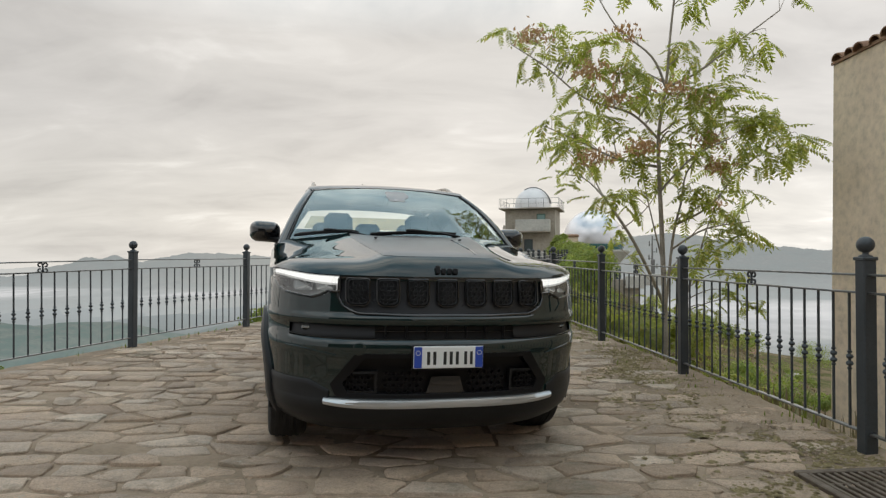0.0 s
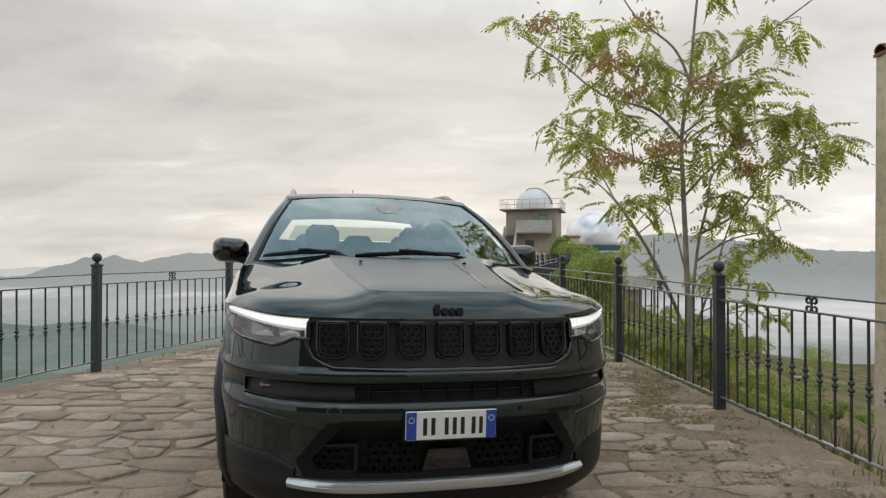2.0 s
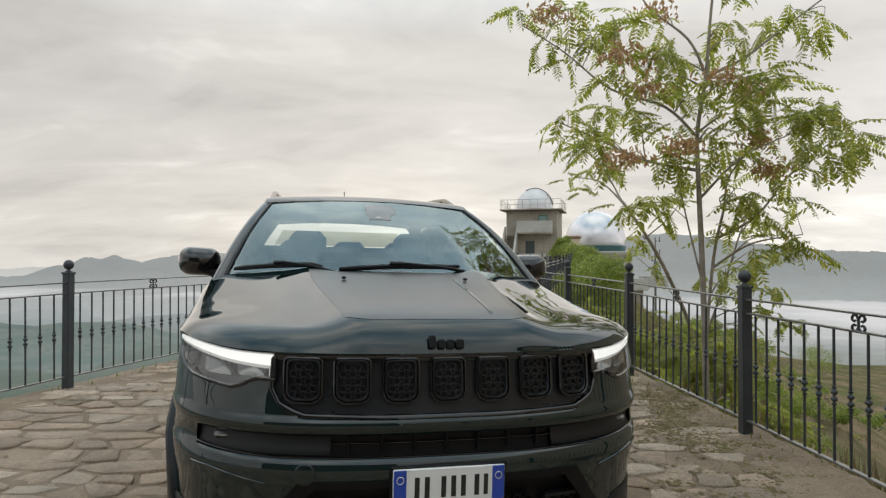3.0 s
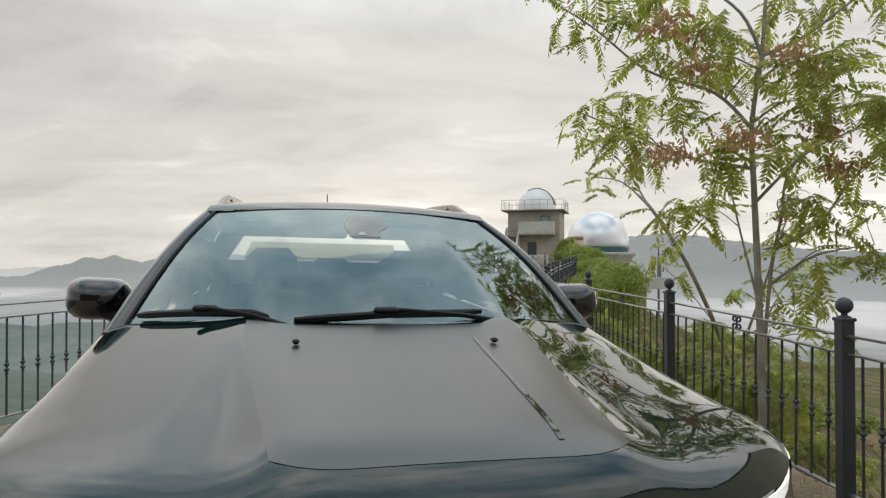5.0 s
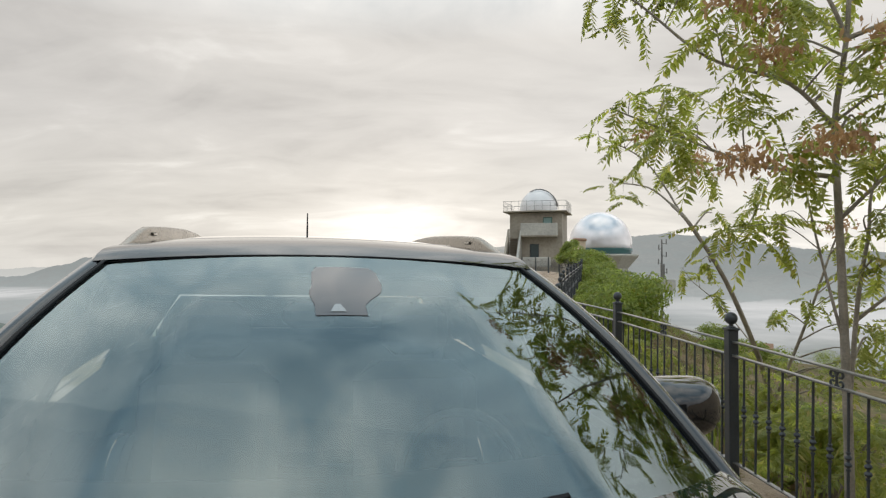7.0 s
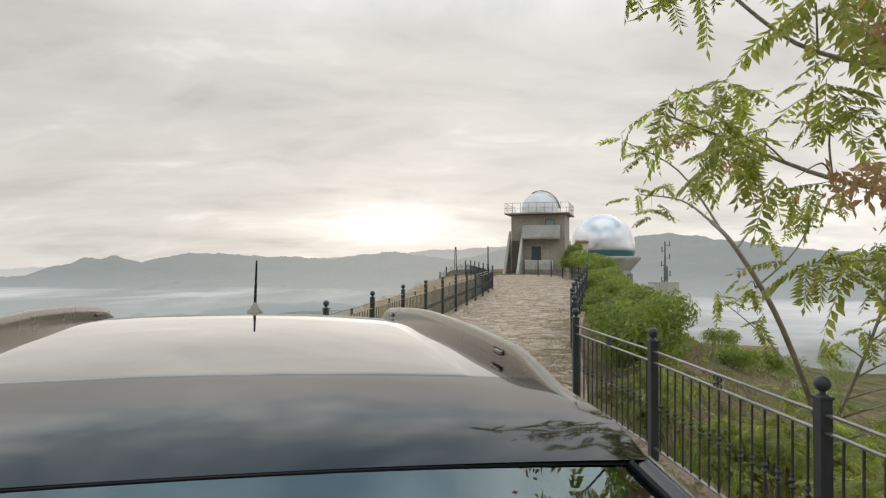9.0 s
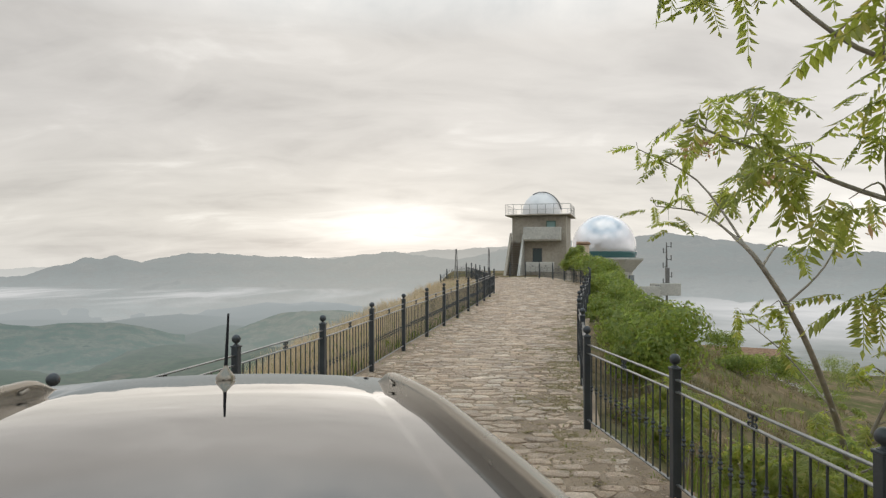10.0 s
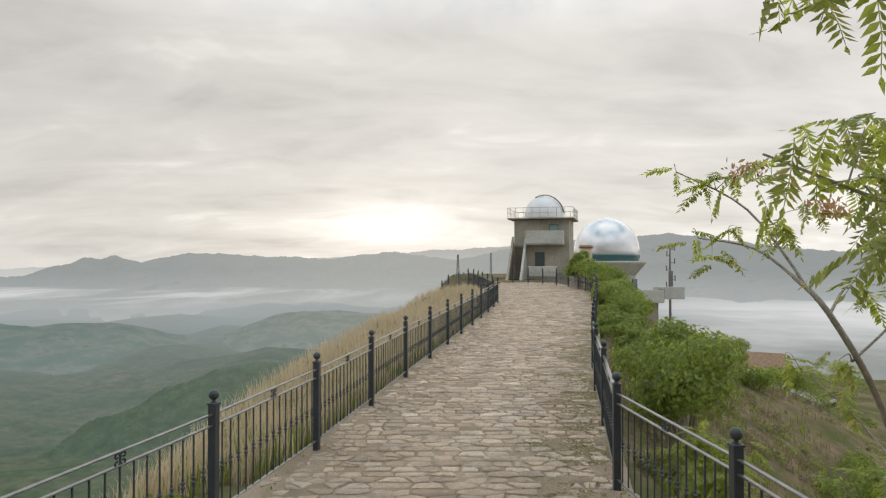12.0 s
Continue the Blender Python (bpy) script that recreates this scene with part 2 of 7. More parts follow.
# ---- building blocks ----
class Geo:
    """Points and faces gathered for one mesh."""

    def __init__(self):
        self.v, self.f = [], []

    def add(self, verts, faces):
        k = len(self.v)
        self.v += [tuple(p) for p in verts]
        self.f += [tuple(i + k for i in q) for q in faces]
        return self

    def grid(self, rows, closed=False):
        """Rows of points of one length; closed joins each row's ends."""
        n, m = len(rows), len(rows[0])
        last = m if closed else m - 1
        return self.add([p for r in rows for p in r], [(i * m + j, i * m + (j + 1) % m, (i + 1) * m + (j + 1) % m, (i + 1) * m + j) for i in range(n - 1) for j in range(last)])

    def box(self, c, s, bevel=0.0, m=None):
        """A box with chamfered upright and level edges."""
        hx, hy, hz = s[0] / 2, s[1] / 2, s[2] / 2
        b = min(bevel, hx * 0.9, hy * 0.9, hz * 0.9)
        def ring(x, y, z, k):
            return [(x, y - k, z), (x - k, y, z), (-x + k, y, z), (-x, y - k, z), (-x, -y + k, z), (-x + k, -y, z), (x - k, -y, z), (x, -y + k, z)]
        if b:
            rows = [ring(hx - b, hy - b, -hz, b * 0.6), ring(hx, hy, -hz + b, b), ring(hx, hy, hz - b, b), ring(hx - b, hy - b, hz, b * 0.6)]
            verts = [p for r in rows for p in r]
            faces = [(i * 8 + j, i * 8 + (j + 1) % 8, i * 8 + 8 + (j + 1) % 8, i * 8 + 8 + j) for i in range(3) for j in range(8)]
            faces += [tuple(range(7, -1, -1)), tuple(range(24, 32))]
        else:
            verts = [(x, y, z) for z in (-hz, hz) for x, y in ((-hx, -hy), (hx, -hy), (hx, hy), (-hx, hy))]
            faces = [(3, 2, 1, 0), (4, 5, 6, 7), (0, 1, 5, 4), (1, 2, 6, 5), (2, 3, 7, 6), (3, 0, 4, 7)]
        t = Matrix.Translation(c) @ (m or Matrix())
        return self.add([t @ Vector(p) for p in verts], faces)

    def lathe(self, profile, n=16, m=None):
        """A profile of (radius, height) turned about z."""
        t = m or Matrix()
        rows = [[t @ Vector((r * math.cos(2 * math.pi * k / n), r * math.sin(2 * math.pi * k / n), z)) for k in range(n)] for r, z in profile]
        return self.grid(rows, True)

    def tube(self, path, radii, n=8, squash=1.0, caps=True):
        """A tube along a path of points, with a radius for each."""
        path = [Vector(p) for p in path]
        if not isinstance(radii, (list, tuple)):
            radii = [radii] * len(path)
        rows, side = [], None
        for i, p in enumerate(path):
            d = (path[min(i + 1, len(path) - 1)] - path[max(i - 1, 0)]).normalized()
            if side is None:
                side = d.cross(Vector((0, 0, 1)) if abs(d.z) < 0.95 else Vector((1, 0, 0))).normalized()
            side = (side - d * side.dot(d)).normalized()
            top = side.cross(d)
            rows.append([p + radii[i] * (side * math.cos(a) + squash * top * math.sin(a)) for a in (2 * math.pi * k / n + math.pi / n for k in range(n))])
        self.grid(rows, True)
        if caps:
            k = len(self.v) - len(rows) * n
            self.f += [tuple(k + j for j in range(n)), tuple(len(self.v) - 1 - j for j in range(n))]
        return self

    def mesh(self, name, mat, smooth=True, angle=40):
        me = bpy.data.meshes.new(name)
        me.from_pydata(self.v, [], self.f)
        bm = bmesh.new()
        bm.from_mesh(me)
        bmesh.ops.recalc_face_normals(bm, faces=bm.faces)
        bm.to_mesh(me)
        bm.free()
        for slot in (mat if isinstance(mat, list) else [mat]):
            me.materials.append(slot)
        if smooth:
            me.shade_smooth()
            me.set_sharp_from_angle(angle=radians(angle))
        return me


def part(name, geo, mat, parent=None, label="", smooth=True, angle=40):
    ob = new(name, geo if isinstance(geo, bpy.types.Mesh) else geo.mesh(name, mat, smooth, angle))
    ob.parent = parent
    return tagged(ob, label)


def thing(name, label, category, m=None, group="", kind=""):
    ob = new(name)
    ob.empty_display_size = 0.2
    ob.matrix_basis = m or Matrix()
    return tagged(ob, label, category, group, kind)


def single(name, geo, mat, label, category, group="", kind="", m=None, smooth=True, angle=40):
    ob = part(name, geo, mat, None, label, smooth, angle)
    if m:
        ob.matrix_basis = m
    return tagged(ob, "", category, group, kind)


def fast_mesh(name, verts, faces, mat, smooth=False):
    """A large mesh from arrays of alike faces."""
    me = bpy.data.meshes.new(name)
    me.from_pydata(verts.reshape(-1, 3).tolist() if isinstance(verts, np.ndarray) else verts, [], faces.tolist() if isinstance(faces, np.ndarray) else faces)
    me.materials.append(mat)
    if smooth:
        me.shade_smooth()
    return me


def table(x, xs, ys):
    return float(np.interp(x, xs, ys))


def curve(x, xs, ys):
    """Like table(), but smooth, with no overshoot."""
    if x <= xs[0] or x >= xs[-1]:
        return ys[0] if x <= xs[0] else ys[-1]
    k = max(i for i in range(len(xs) - 1) if xs[i] <= x)
    def rise(i):
        return (ys[i + 1] - ys[i]) / (xs[i + 1] - xs[i])
    def tangent(i):
        if i == 0 or i == len(xs) - 1:
            return rise(0) if i == 0 else rise(len(xs) - 2)
        a, b = rise(i - 1), rise(i)
        return 2 * a * b / (a + b) if a * b > 0 else 0.0
    h = xs[k + 1] - xs[k]
    t = (x - xs[k]) / h
    return (1 + 2 * t) * (1 - t) ** 2 * ys[k] + t * (1 - t) ** 2 * h * tangent(k) + t * t * (3 - 2 * t) * ys[k + 1] + t * t * (t - 1) * h * tangent(k + 1)


# ---- the ridge: terrace, walkway and slopes ----
PATH_Y = [-8, 2, 4, 7, 10, 14, 20, 28, 37, 45, 52, 58, 70]
PATH_Z = [-0.12, -0.05, -0.03, 0.045, 0.085, 0.11, 0.18, 0.29, 0.45, 0.56, 0.66, 0.72, 0.75]
LEFT = [(-7.0, -2.5), (-5.6, 0.6), (-4.85, 2.8), (-4.15, 5.05), (-3.48, 7.24), (-2.85, 9.35), (-2.3, 11.55), (-1.83, 13.8), (-1.41, 16.1), (-1.0, 18.4), (-0.57, 20.6), (-0.15, 22.8), (0.27, 25.0), (0.7, 27.2), (1.12, 29.4), (1.53, 31.6), (1.92, 33.8), (2.28, 36.0)]
RIGHT = [(2.62, -1.0), (2.47, 1.28), (2.34, 3.57), (2.205, 5.93), (1.99, 8.1), (1.77, 10.35), (1.5, 12.45), (1.98, 14.9), (2.4, 17.15), (2.88, 19.4), (3.42, 21.7), (3.98, 24.0), (4.55, 26.3), (5.12, 28.6), (5.7, 30.9), (6.25, 33.2), (6.8, 35.5), (7.3, 37.8), (7.75, 40.1), (8.1, 42.4), (8.3, 44.7), (8.35, 47.0), (8.15, 49.2), (7.7, 51.2), (7.0, 52.9), (6.1, 54.1), (5.0, 54.8)]


def path_z(x, y):
    tilt = table(y, [2, 3.5, 6, 9], [0.012, 0.013, -0.007, -0.010]) if x > 0 else -0.010
    return table(y, PATH_Y, PATH_Z) + tilt * max(-4.5, min(3.0, x)) * max(0.0, min(1.0, (14 - y) / 8))


def left_x(y):
    return table(y, [q for _, q in LEFT] + [38, 44, 52, 58], [p for p, _ in LEFT] + [2.2, 2.6, 3.6, 5.0])


def right_x(y):
    return table(y, [q for _, q in RIGHT[:21]] + [55.0], [p for p, _ in RIGHT[:21]] + [8.4])


def land_z(x, y):
    """Height of the ground outside the paving: steep on both flanks, then down to the valley."""
    lo, hi = left_x(y) - 0.18, right_x(y) + 0.18
    z = path_z(min(max(x, lo), hi), max(y, -8))
    rough = noise.noise(Vector((x * 0.35, y * 0.35, 0))) * 0.5 + noise.noise(Vector((x * 0.09, y * 0.09, 3))) * 1.6
    if x < lo:
        d = lo - x
        wide = table(y, [0, 8, 14, 18, 26, 36, 50], [0.3, 0.5, 1.4, 2.2, 3.6, 4.6, 3.6])
        return z - 0.10 - table(y, [10, 17], [0.20, 0.09]) * min(d, wide) - 0.20 * max(0.0, d - wide) - 0.95 * max(0.0, d - wide) * (1 - math.exp(-max(0.0, d - wide) / 1.5)) + rough * min(1, d / 5) * min(1.0, 0.3 + d / 40)
    if x > hi:
        d = x - hi
        s = table(y, [0, 8, 16, 30, 50, 70], [0.95, 0.88, 0.64, 0.50, 0.50, 0.48])
        fall = z - 0.14 - s * d * (1 - math.exp(-d / 0.7)) - 0.0010 * min(d, 60) ** 2
        shelf = -10.0 - 0.05 * d
        fall = 0.5 * (fall + shelf) + math.sqrt(0.25 * (fall - shelf) ** 2 + 0.4)
        return min(fall, z - 0.14) + rough * min(1, d / 5) * min(1.0, 0.25 + d / 40)
    return z - 0.12


def ground_sheet():
    """One sheet: the ridge in small steps, the valley in wide ones, out to the horizon."""
    xs = sorted(set([round(v, 2) for v in np.arange(-14, 16.01, 0.5)] + [round(s * 14 * 1.16 ** k + (2 if s > 0 else 0), 2) for s in (-1, 1) for k in range(1, 40)]))
    ys = sorted(set([round(v, 2) for v in np.arange(-6, 62.01, 0.7)] + [round(62 * 1.13 ** k, 2) for k in range(1, 36)] + [round(-6 * 1.2 ** k, 2) for k in range(1, 37)]))
    g = Geo()
    rows = []
    for y in ys:
        row = []
        for x in xs:
            cx, cy = min(max(x, -70), 90), min(max(y, -30), 90)
            far = math.hypot(x - cx, y - cy)
            out = min(1.0, far / 500)
            z = land_z(cx, min(cy, 70))
            swell = noise.noise(Vector((x * 0.0031, y * 0.0031, 5))) * 26 + noise.noise(Vector((x * 0.011, y * 0.011, 9))) * 8
            floor_z = -185 + swell * 1.9
            k = out * out * (3 - 2 * out)
            z = (z - 0.34 * min(far, 260)) * (1 - k) + floor_z * k
            row.append((x, y, z))
        rows.append(row)
    g.grid(rows)
    return g


def valley_mat(t):
    p = at_world(t)
    far = t.n("ShaderNodeMapRange", {0: t.vmath("LENGTH", p), 1: 60.0, 2: 420.0}).outputs[0]
    n1, n2 = t.noise(p, 0.5, 6.0, 0.65), t.noise(p, 6.0, 5.0, 0.7)
    near = t.mix(t.ramp(n1, [(0.38, 0.0), (0.62, 1.0)]), (0.12, 0.105, 0.058), (0.27, 0.195, 0.125))
    near = t.mix(0.7, near, t.ramp(n2, [(0.25, 0.5), (0.75, 1.3)]), "MULTIPLY")
    fields = t.ramp(t.noise(t.vmath("MULTIPLY", p, (1, 1, 0)), 0.008, 7.0, 0.6), [(0.3, (0.03, 0.06, 0.02)), (0.45, (0.07, 0.10, 0.045)), (0.53, (0.11, 0.115, 0.065)), (0.60, (0.045, 0.08, 0.03)), (0.7, (0.15, 0.125, 0.08))])
    fields = t.mix(0.8, fields, t.ramp(t.noise(p, 0.07, 7.0, 0.7), [(0.3, 0.45), (0.5, 1.0), (0.7, 1.5)]), "MULTIPLY")
    near = t.mix(t.ramp(t.noise(p, 0.22, 6.0, 0.7), [(0.50, 0.0), (0.60, 0.8)]), near, (0.105, 0.115, 0.045))
    land = t.n("ShaderNodeBsdfDiffuse", {0: t.mix(far, near, fields), "Normal": t.n("ShaderNodeBump", {"Strength": 0.7, "Distance": 0.1, "Height": n2}).outputs[0]})
    # distance haze painted as an emitted blue grey that covers far land
    haze_glow = t.n("ShaderNodeEmission", {0: t.mix(t.n("ShaderNodeMapRange", {0: t.vmath("LENGTH", p), 1: 400.0, 2: 2600.0}).outputs[0], (0.125, 0.158, 0.156), (0.42, 0.45, 0.46)), 1: 1.0})
    haze_mix = t.n("ShaderNodeMapRange", {0: t.vmath("LENGTH", p), 1: 150.0, 2: 2000.0, 3: 0.0, 4: 0.88}).outputs[0]
    return t.n("ShaderNodeMixShader", {0: haze_mix, 1: land, 2: haze_glow}).outputs[0]


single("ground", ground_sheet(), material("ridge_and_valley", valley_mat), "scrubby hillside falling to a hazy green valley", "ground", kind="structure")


def ridge(name, label, dist, azimuths, heights, base, mat, rough=0.1, depth=0.35, seed=0):
    """A far range: crest heights over azimuth (degrees to the right), sloping towards the terrace and away from it."""
    rng = np.linspace(azimuths[0], azimuths[-1], 560)
    rows = []
    for k, (frac, drop) in enumerate([(1 - depth, 1.0), (1 - depth * 0.75, 0.86), (1 - depth * 0.5, 0.62), (1 - depth * 0.28, 0.36), (1 - depth * 0.12, 0.13), (1.0, 0.0), (1.06, 0.2), (1.15, 1.0)]):
        row = []
        for a in rng:
            h = table(a, azimuths, heights)
            jag = rough * dist * 0.01 * (noise.noise(Vector((a * 0.9, seed, 0))) + 0.5 * noise.noise(Vector((a * 3.1, seed, 1))) + 0.3 * noise.noise(Vector((a * 9.0, seed, 2))))
            fold = 1 + 0.10 * noise.noise(Vector((a * 0.5, k * 0.8, seed + 4))) + 0.06 * noise.noise(Vector((a * 1.7, k * 1.3, seed + 6)))
            top = h + jag
            z = top - (top - base) * drop * (fold if 0 < drop < 1 else 1)
            d = dist * frac * (1 + 0.05 * noise.noise(Vector((a * 0.3, k, seed))))
            row.append((d * math.sin(radians(a)), d * math.cos(radians(a)), z))
        rows.append(row)
    return single(name, Geo().grid(rows), mat, label, "mountain", kind="structure", angle=180)


def az(px):
    return math.degrees(math.atan((px - 784) / 1141))


def el(y, dist):
    return 2.0 + (460 - y) / 1141 * dist


M_FAR = far_land("far_range_painted_haze", (0.10, 0.12, 0.11), (0.16, 0.17, 0.16), (0.44, 0.44, 0.42), 0.93, 0.004, -60.0)
M_RANGE = far_land("range_painted_haze", (0.07, 0.10, 0.09), (0.14, 0.15, 0.13), (0.350, 0.366, 0.366), 0.80, 0.006, -170.0)
M_HILL = far_land("hills_painted_haze", (0.03, 0.06, 0.035), (0.12, 0.125, 0.085), (0.225, 0.268, 0.272), 0.60, 0.02, -265.0)
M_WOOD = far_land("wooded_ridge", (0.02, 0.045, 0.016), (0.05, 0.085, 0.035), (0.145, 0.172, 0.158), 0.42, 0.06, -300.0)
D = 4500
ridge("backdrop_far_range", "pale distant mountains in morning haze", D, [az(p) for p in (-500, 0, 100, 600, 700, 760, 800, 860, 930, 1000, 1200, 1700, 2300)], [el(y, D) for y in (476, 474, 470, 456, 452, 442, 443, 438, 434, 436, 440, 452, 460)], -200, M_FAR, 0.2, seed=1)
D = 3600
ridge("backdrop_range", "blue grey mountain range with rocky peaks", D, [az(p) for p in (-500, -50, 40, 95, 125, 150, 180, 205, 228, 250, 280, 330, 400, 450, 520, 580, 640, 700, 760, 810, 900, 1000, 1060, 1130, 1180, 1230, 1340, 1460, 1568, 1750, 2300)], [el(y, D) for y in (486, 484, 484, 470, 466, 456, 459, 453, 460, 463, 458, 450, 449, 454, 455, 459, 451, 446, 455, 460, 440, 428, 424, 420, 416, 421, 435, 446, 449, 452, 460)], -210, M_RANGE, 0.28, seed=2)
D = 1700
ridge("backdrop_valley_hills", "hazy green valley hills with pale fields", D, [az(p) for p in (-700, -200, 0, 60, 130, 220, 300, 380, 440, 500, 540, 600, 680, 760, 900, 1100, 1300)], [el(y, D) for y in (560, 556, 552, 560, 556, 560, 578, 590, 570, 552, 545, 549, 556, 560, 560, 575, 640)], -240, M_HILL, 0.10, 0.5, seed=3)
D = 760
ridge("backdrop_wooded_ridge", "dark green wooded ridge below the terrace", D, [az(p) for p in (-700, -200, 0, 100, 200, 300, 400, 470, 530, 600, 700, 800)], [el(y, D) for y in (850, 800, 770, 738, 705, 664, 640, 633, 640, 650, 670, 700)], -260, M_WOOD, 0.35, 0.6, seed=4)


def fog_mat(t, x0, x1, y0, y1, low, start):
    """Wisps that thin out towards every edge of the bank."""
    p = at_world(t)
    n = t.noise(t.vmath("MULTIPLY", p, (1.0, 0.30, 1.0)), 0.0034, 7.0, 0.60, 0.6)
    stray = t.math("MULTIPLY", t.math("SUBTRACT", t.noise(p, 0.003, 5.0), 0.5), 900.0)
    pos = t.n("ShaderNodeSeparateXYZ", {0: p})
    ahead, aside = t.math("ADD", pos.outputs[1], stray), t.math("ADD", pos.outputs[0], stray)
    fade = t.n("ShaderNodeMapRange", {0: ahead, 1: y0, 2: y0 + 0.35 * (y1 - y0)}).outputs[0]
    fade = t.math("MULTIPLY", fade, t.n("ShaderNodeMapRange", {0: ahead, 1: y1, 2: y1 - 0.35 * (y1 - y0)}).outputs[0])
    fade = t.math("MULTIPLY", fade, t.n("ShaderNodeMapRange", {0: aside, 1: x1, 2: x1 - 0.25 * (x1 - x0)}).outputs[0])
    fade = t.math("MULTIPLY", fade, t.n("ShaderNodeMapRange", {0: aside, 1: x0, 2: x0 + 0.25 * (x1 - x0)}).outputs[0])
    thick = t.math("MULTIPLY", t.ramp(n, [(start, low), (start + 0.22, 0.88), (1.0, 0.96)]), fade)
    # the fog's whiteness is emitted by the sheet itself, not lit by the sky
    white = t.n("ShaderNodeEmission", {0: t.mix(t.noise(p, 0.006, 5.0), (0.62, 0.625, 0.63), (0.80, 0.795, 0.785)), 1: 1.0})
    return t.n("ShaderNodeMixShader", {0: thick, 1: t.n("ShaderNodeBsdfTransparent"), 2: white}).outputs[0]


def fog_bank(label, x0, x1, y0, y1, z, seed, low, start=0.30):
    rows = [[(x, y, z + 5 * noise.noise(Vector((x * 0.004, y * 0.004, seed)))) for x in np.linspace(x0, x1, 40)] for y in np.linspace(y0, y1, 40)]
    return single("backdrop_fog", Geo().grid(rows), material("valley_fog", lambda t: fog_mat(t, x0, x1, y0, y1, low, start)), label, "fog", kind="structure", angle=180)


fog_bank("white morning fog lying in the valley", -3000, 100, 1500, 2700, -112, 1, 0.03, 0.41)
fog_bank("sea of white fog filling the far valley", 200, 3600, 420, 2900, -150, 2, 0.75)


# ---- fences ----
def baluster_mesh():
    g = Geo()
    g.box((0, 0, 0.50), (0.013, 0.013, 0.76), 0.002)
    for z in (0.475, 0.515):
        g.lathe([(0.006, z - 0.016), (0.016, z - 0.010), (0.020, z), (0.016, z + 0.010), (0.006, z + 0.016)], 8)
    g.lathe([(0.006, 0.455), (0.013, 0.452), (0.013, 0.442), (0.006, 0.440)], 8)
    g.lathe([(0.006, 0.55), (0.013, 0.547), (0.013, 0.537), (0.006, 0.535)], 8)
    return g.mesh("baluster", M_IRON)


def post_mesh():
    g = Geo().box((0, 0, 0.53), (0.075, 0.075, 1.10), 0.006)
    g.box((0, 0, 1.075), (0.088, 0.088, 0.02), 0.004)
    return g.mesh("post", M_IRON)


def finial_mesh():
    ball = [(0.046 * math.sin(a), 1.152 - 0.046 * math.cos(a)) for a in np.linspace(0.35, math.pi, 10)]
    return Geo().lathe([(0.036, 1.085), (0.034, 1.092), (0.018, 1.098), (0.016, 1.106)] + ball, 14).mesh("ball_finial", M_IRON)


def scroll_mesh():
    """A cross of four scrolls, standing between the two upper rails."""
    g = Geo()
    for sx in (-1, 1):
        for sz in (-1, 1):
            pts = []
            for k in range(15):
                a = k / 14 * 1.7 * math.pi
                r = 0.027 * (1 - 0.5 * k / 14)
                pts.append((sx * (0.031 + r * math.cos(a + math.pi)), 0, 0.93 + sz * (0.024 - r * math.sin(a + math.pi) * 0.9)))
            g.tube(pts, 0.0075, 6)
    g.box((0, 0, 0.93), (0.014, 0.012, 0.085), 0.002)
    return g.mesh("scroll", M_IRON)


BALUSTER, POST, FINIAL, SCROLL = baluster_mesh(), post_mesh(), finial_mesh(), scroll_mesh()


def fence(name, label, corners, ground):
    """Posts with ball finials at the corners, and between them three rails, balusters and a scroll."""
    root = thing(name, label, "fence", Matrix.Translation((corners[0][0], corners[0][1], ground(*corners[0]))), group="fences of the terrace")
    off = root.matrix_basis.inverted()
    feet = [Vector((x, y, ground(x, y))) for x, y in corners]
    for k, p in enumerate(feet):
        d = feet[min(k + 1, len(feet) - 1)] - feet[max(k - 1, 0)]
        turn = math.degrees(math.atan2(d.y, d.x))
        post = part("post", POST, None, root)
        post.matrix_basis = off @ pose(*p, 0, 0, turn)
        ball = part("ball_finial", FINIAL, None, post)
        if k + 1 == len(feet):
            break
        q = feet[k + 1]
        run = (q - p).length
        flat = math.degrees(math.atan2(q.y - p.y, q.x - p.x))
        rise = (q.z - p.z) / max(run, 0.01)
        m = off @ pose(*p, 0, 0, flat) @ Matrix(((1, 0, 0, 0), (0, 1, 0, 0), (rise, 0, 1, 0), (0, 0, 0, 1)))
        for rail, z, hgt, wid, mat in (("top_rail", 0.985, 0.012, 0.036, M_RAIL), ("upper_rail", 0.885, 0.012, 0.036, M_RAIL), ("bottom_rail", 0.115, 0.012, 0.034, M_RAIL)):
            g = Geo().box((run / 2, 0, z), (run - 0.07, wid, hgt), 0.003)
            g.v = [tuple(m @ Vector(c)) for c in g.v]
            part(rail, g, mat, root)
        count = max(6, round(run / 0.142))
        for i in range(1, count):
            x = run * i / count
            b = part("baluster", BALUSTER, None, root)
            b.matrix_basis = m @ pose(x, 0, 0, 0, 0, 0)
        s = part("scroll", SCROLL, None, root)
        s.matrix_basis = off @ pose(*(p + (q - p) * 0.5), 0, 0, flat)
    return root


def terrace_z(x, y):
    return path_z(x, y)


fence("fence", "dark iron fence with ball finials along a paved terrace", RIGHT, terrace_z)
fence("fence", "dark iron fence with scrolls above a grassy slope", LEFT, terrace_z)
OVERLOOK = [(2.2, 38.2), (2.12, 40.6), (2.0, 43.0), (1.88, 45.4), (1.72, 47.8), (1.45, 50.0), (0.85, 51.7), (0.1, 51.7), (-0.35, 50.2)]
fence("fence", "dark iron fence curving round a grassy overlook", OVERLOOK, lambda x, y: table(x, [-0.35, 0.1, 0.85, 1.45, 1.72, 2.2], [-0.15, 0.2, 0.5, 0.66, 0.66, 0.48]))


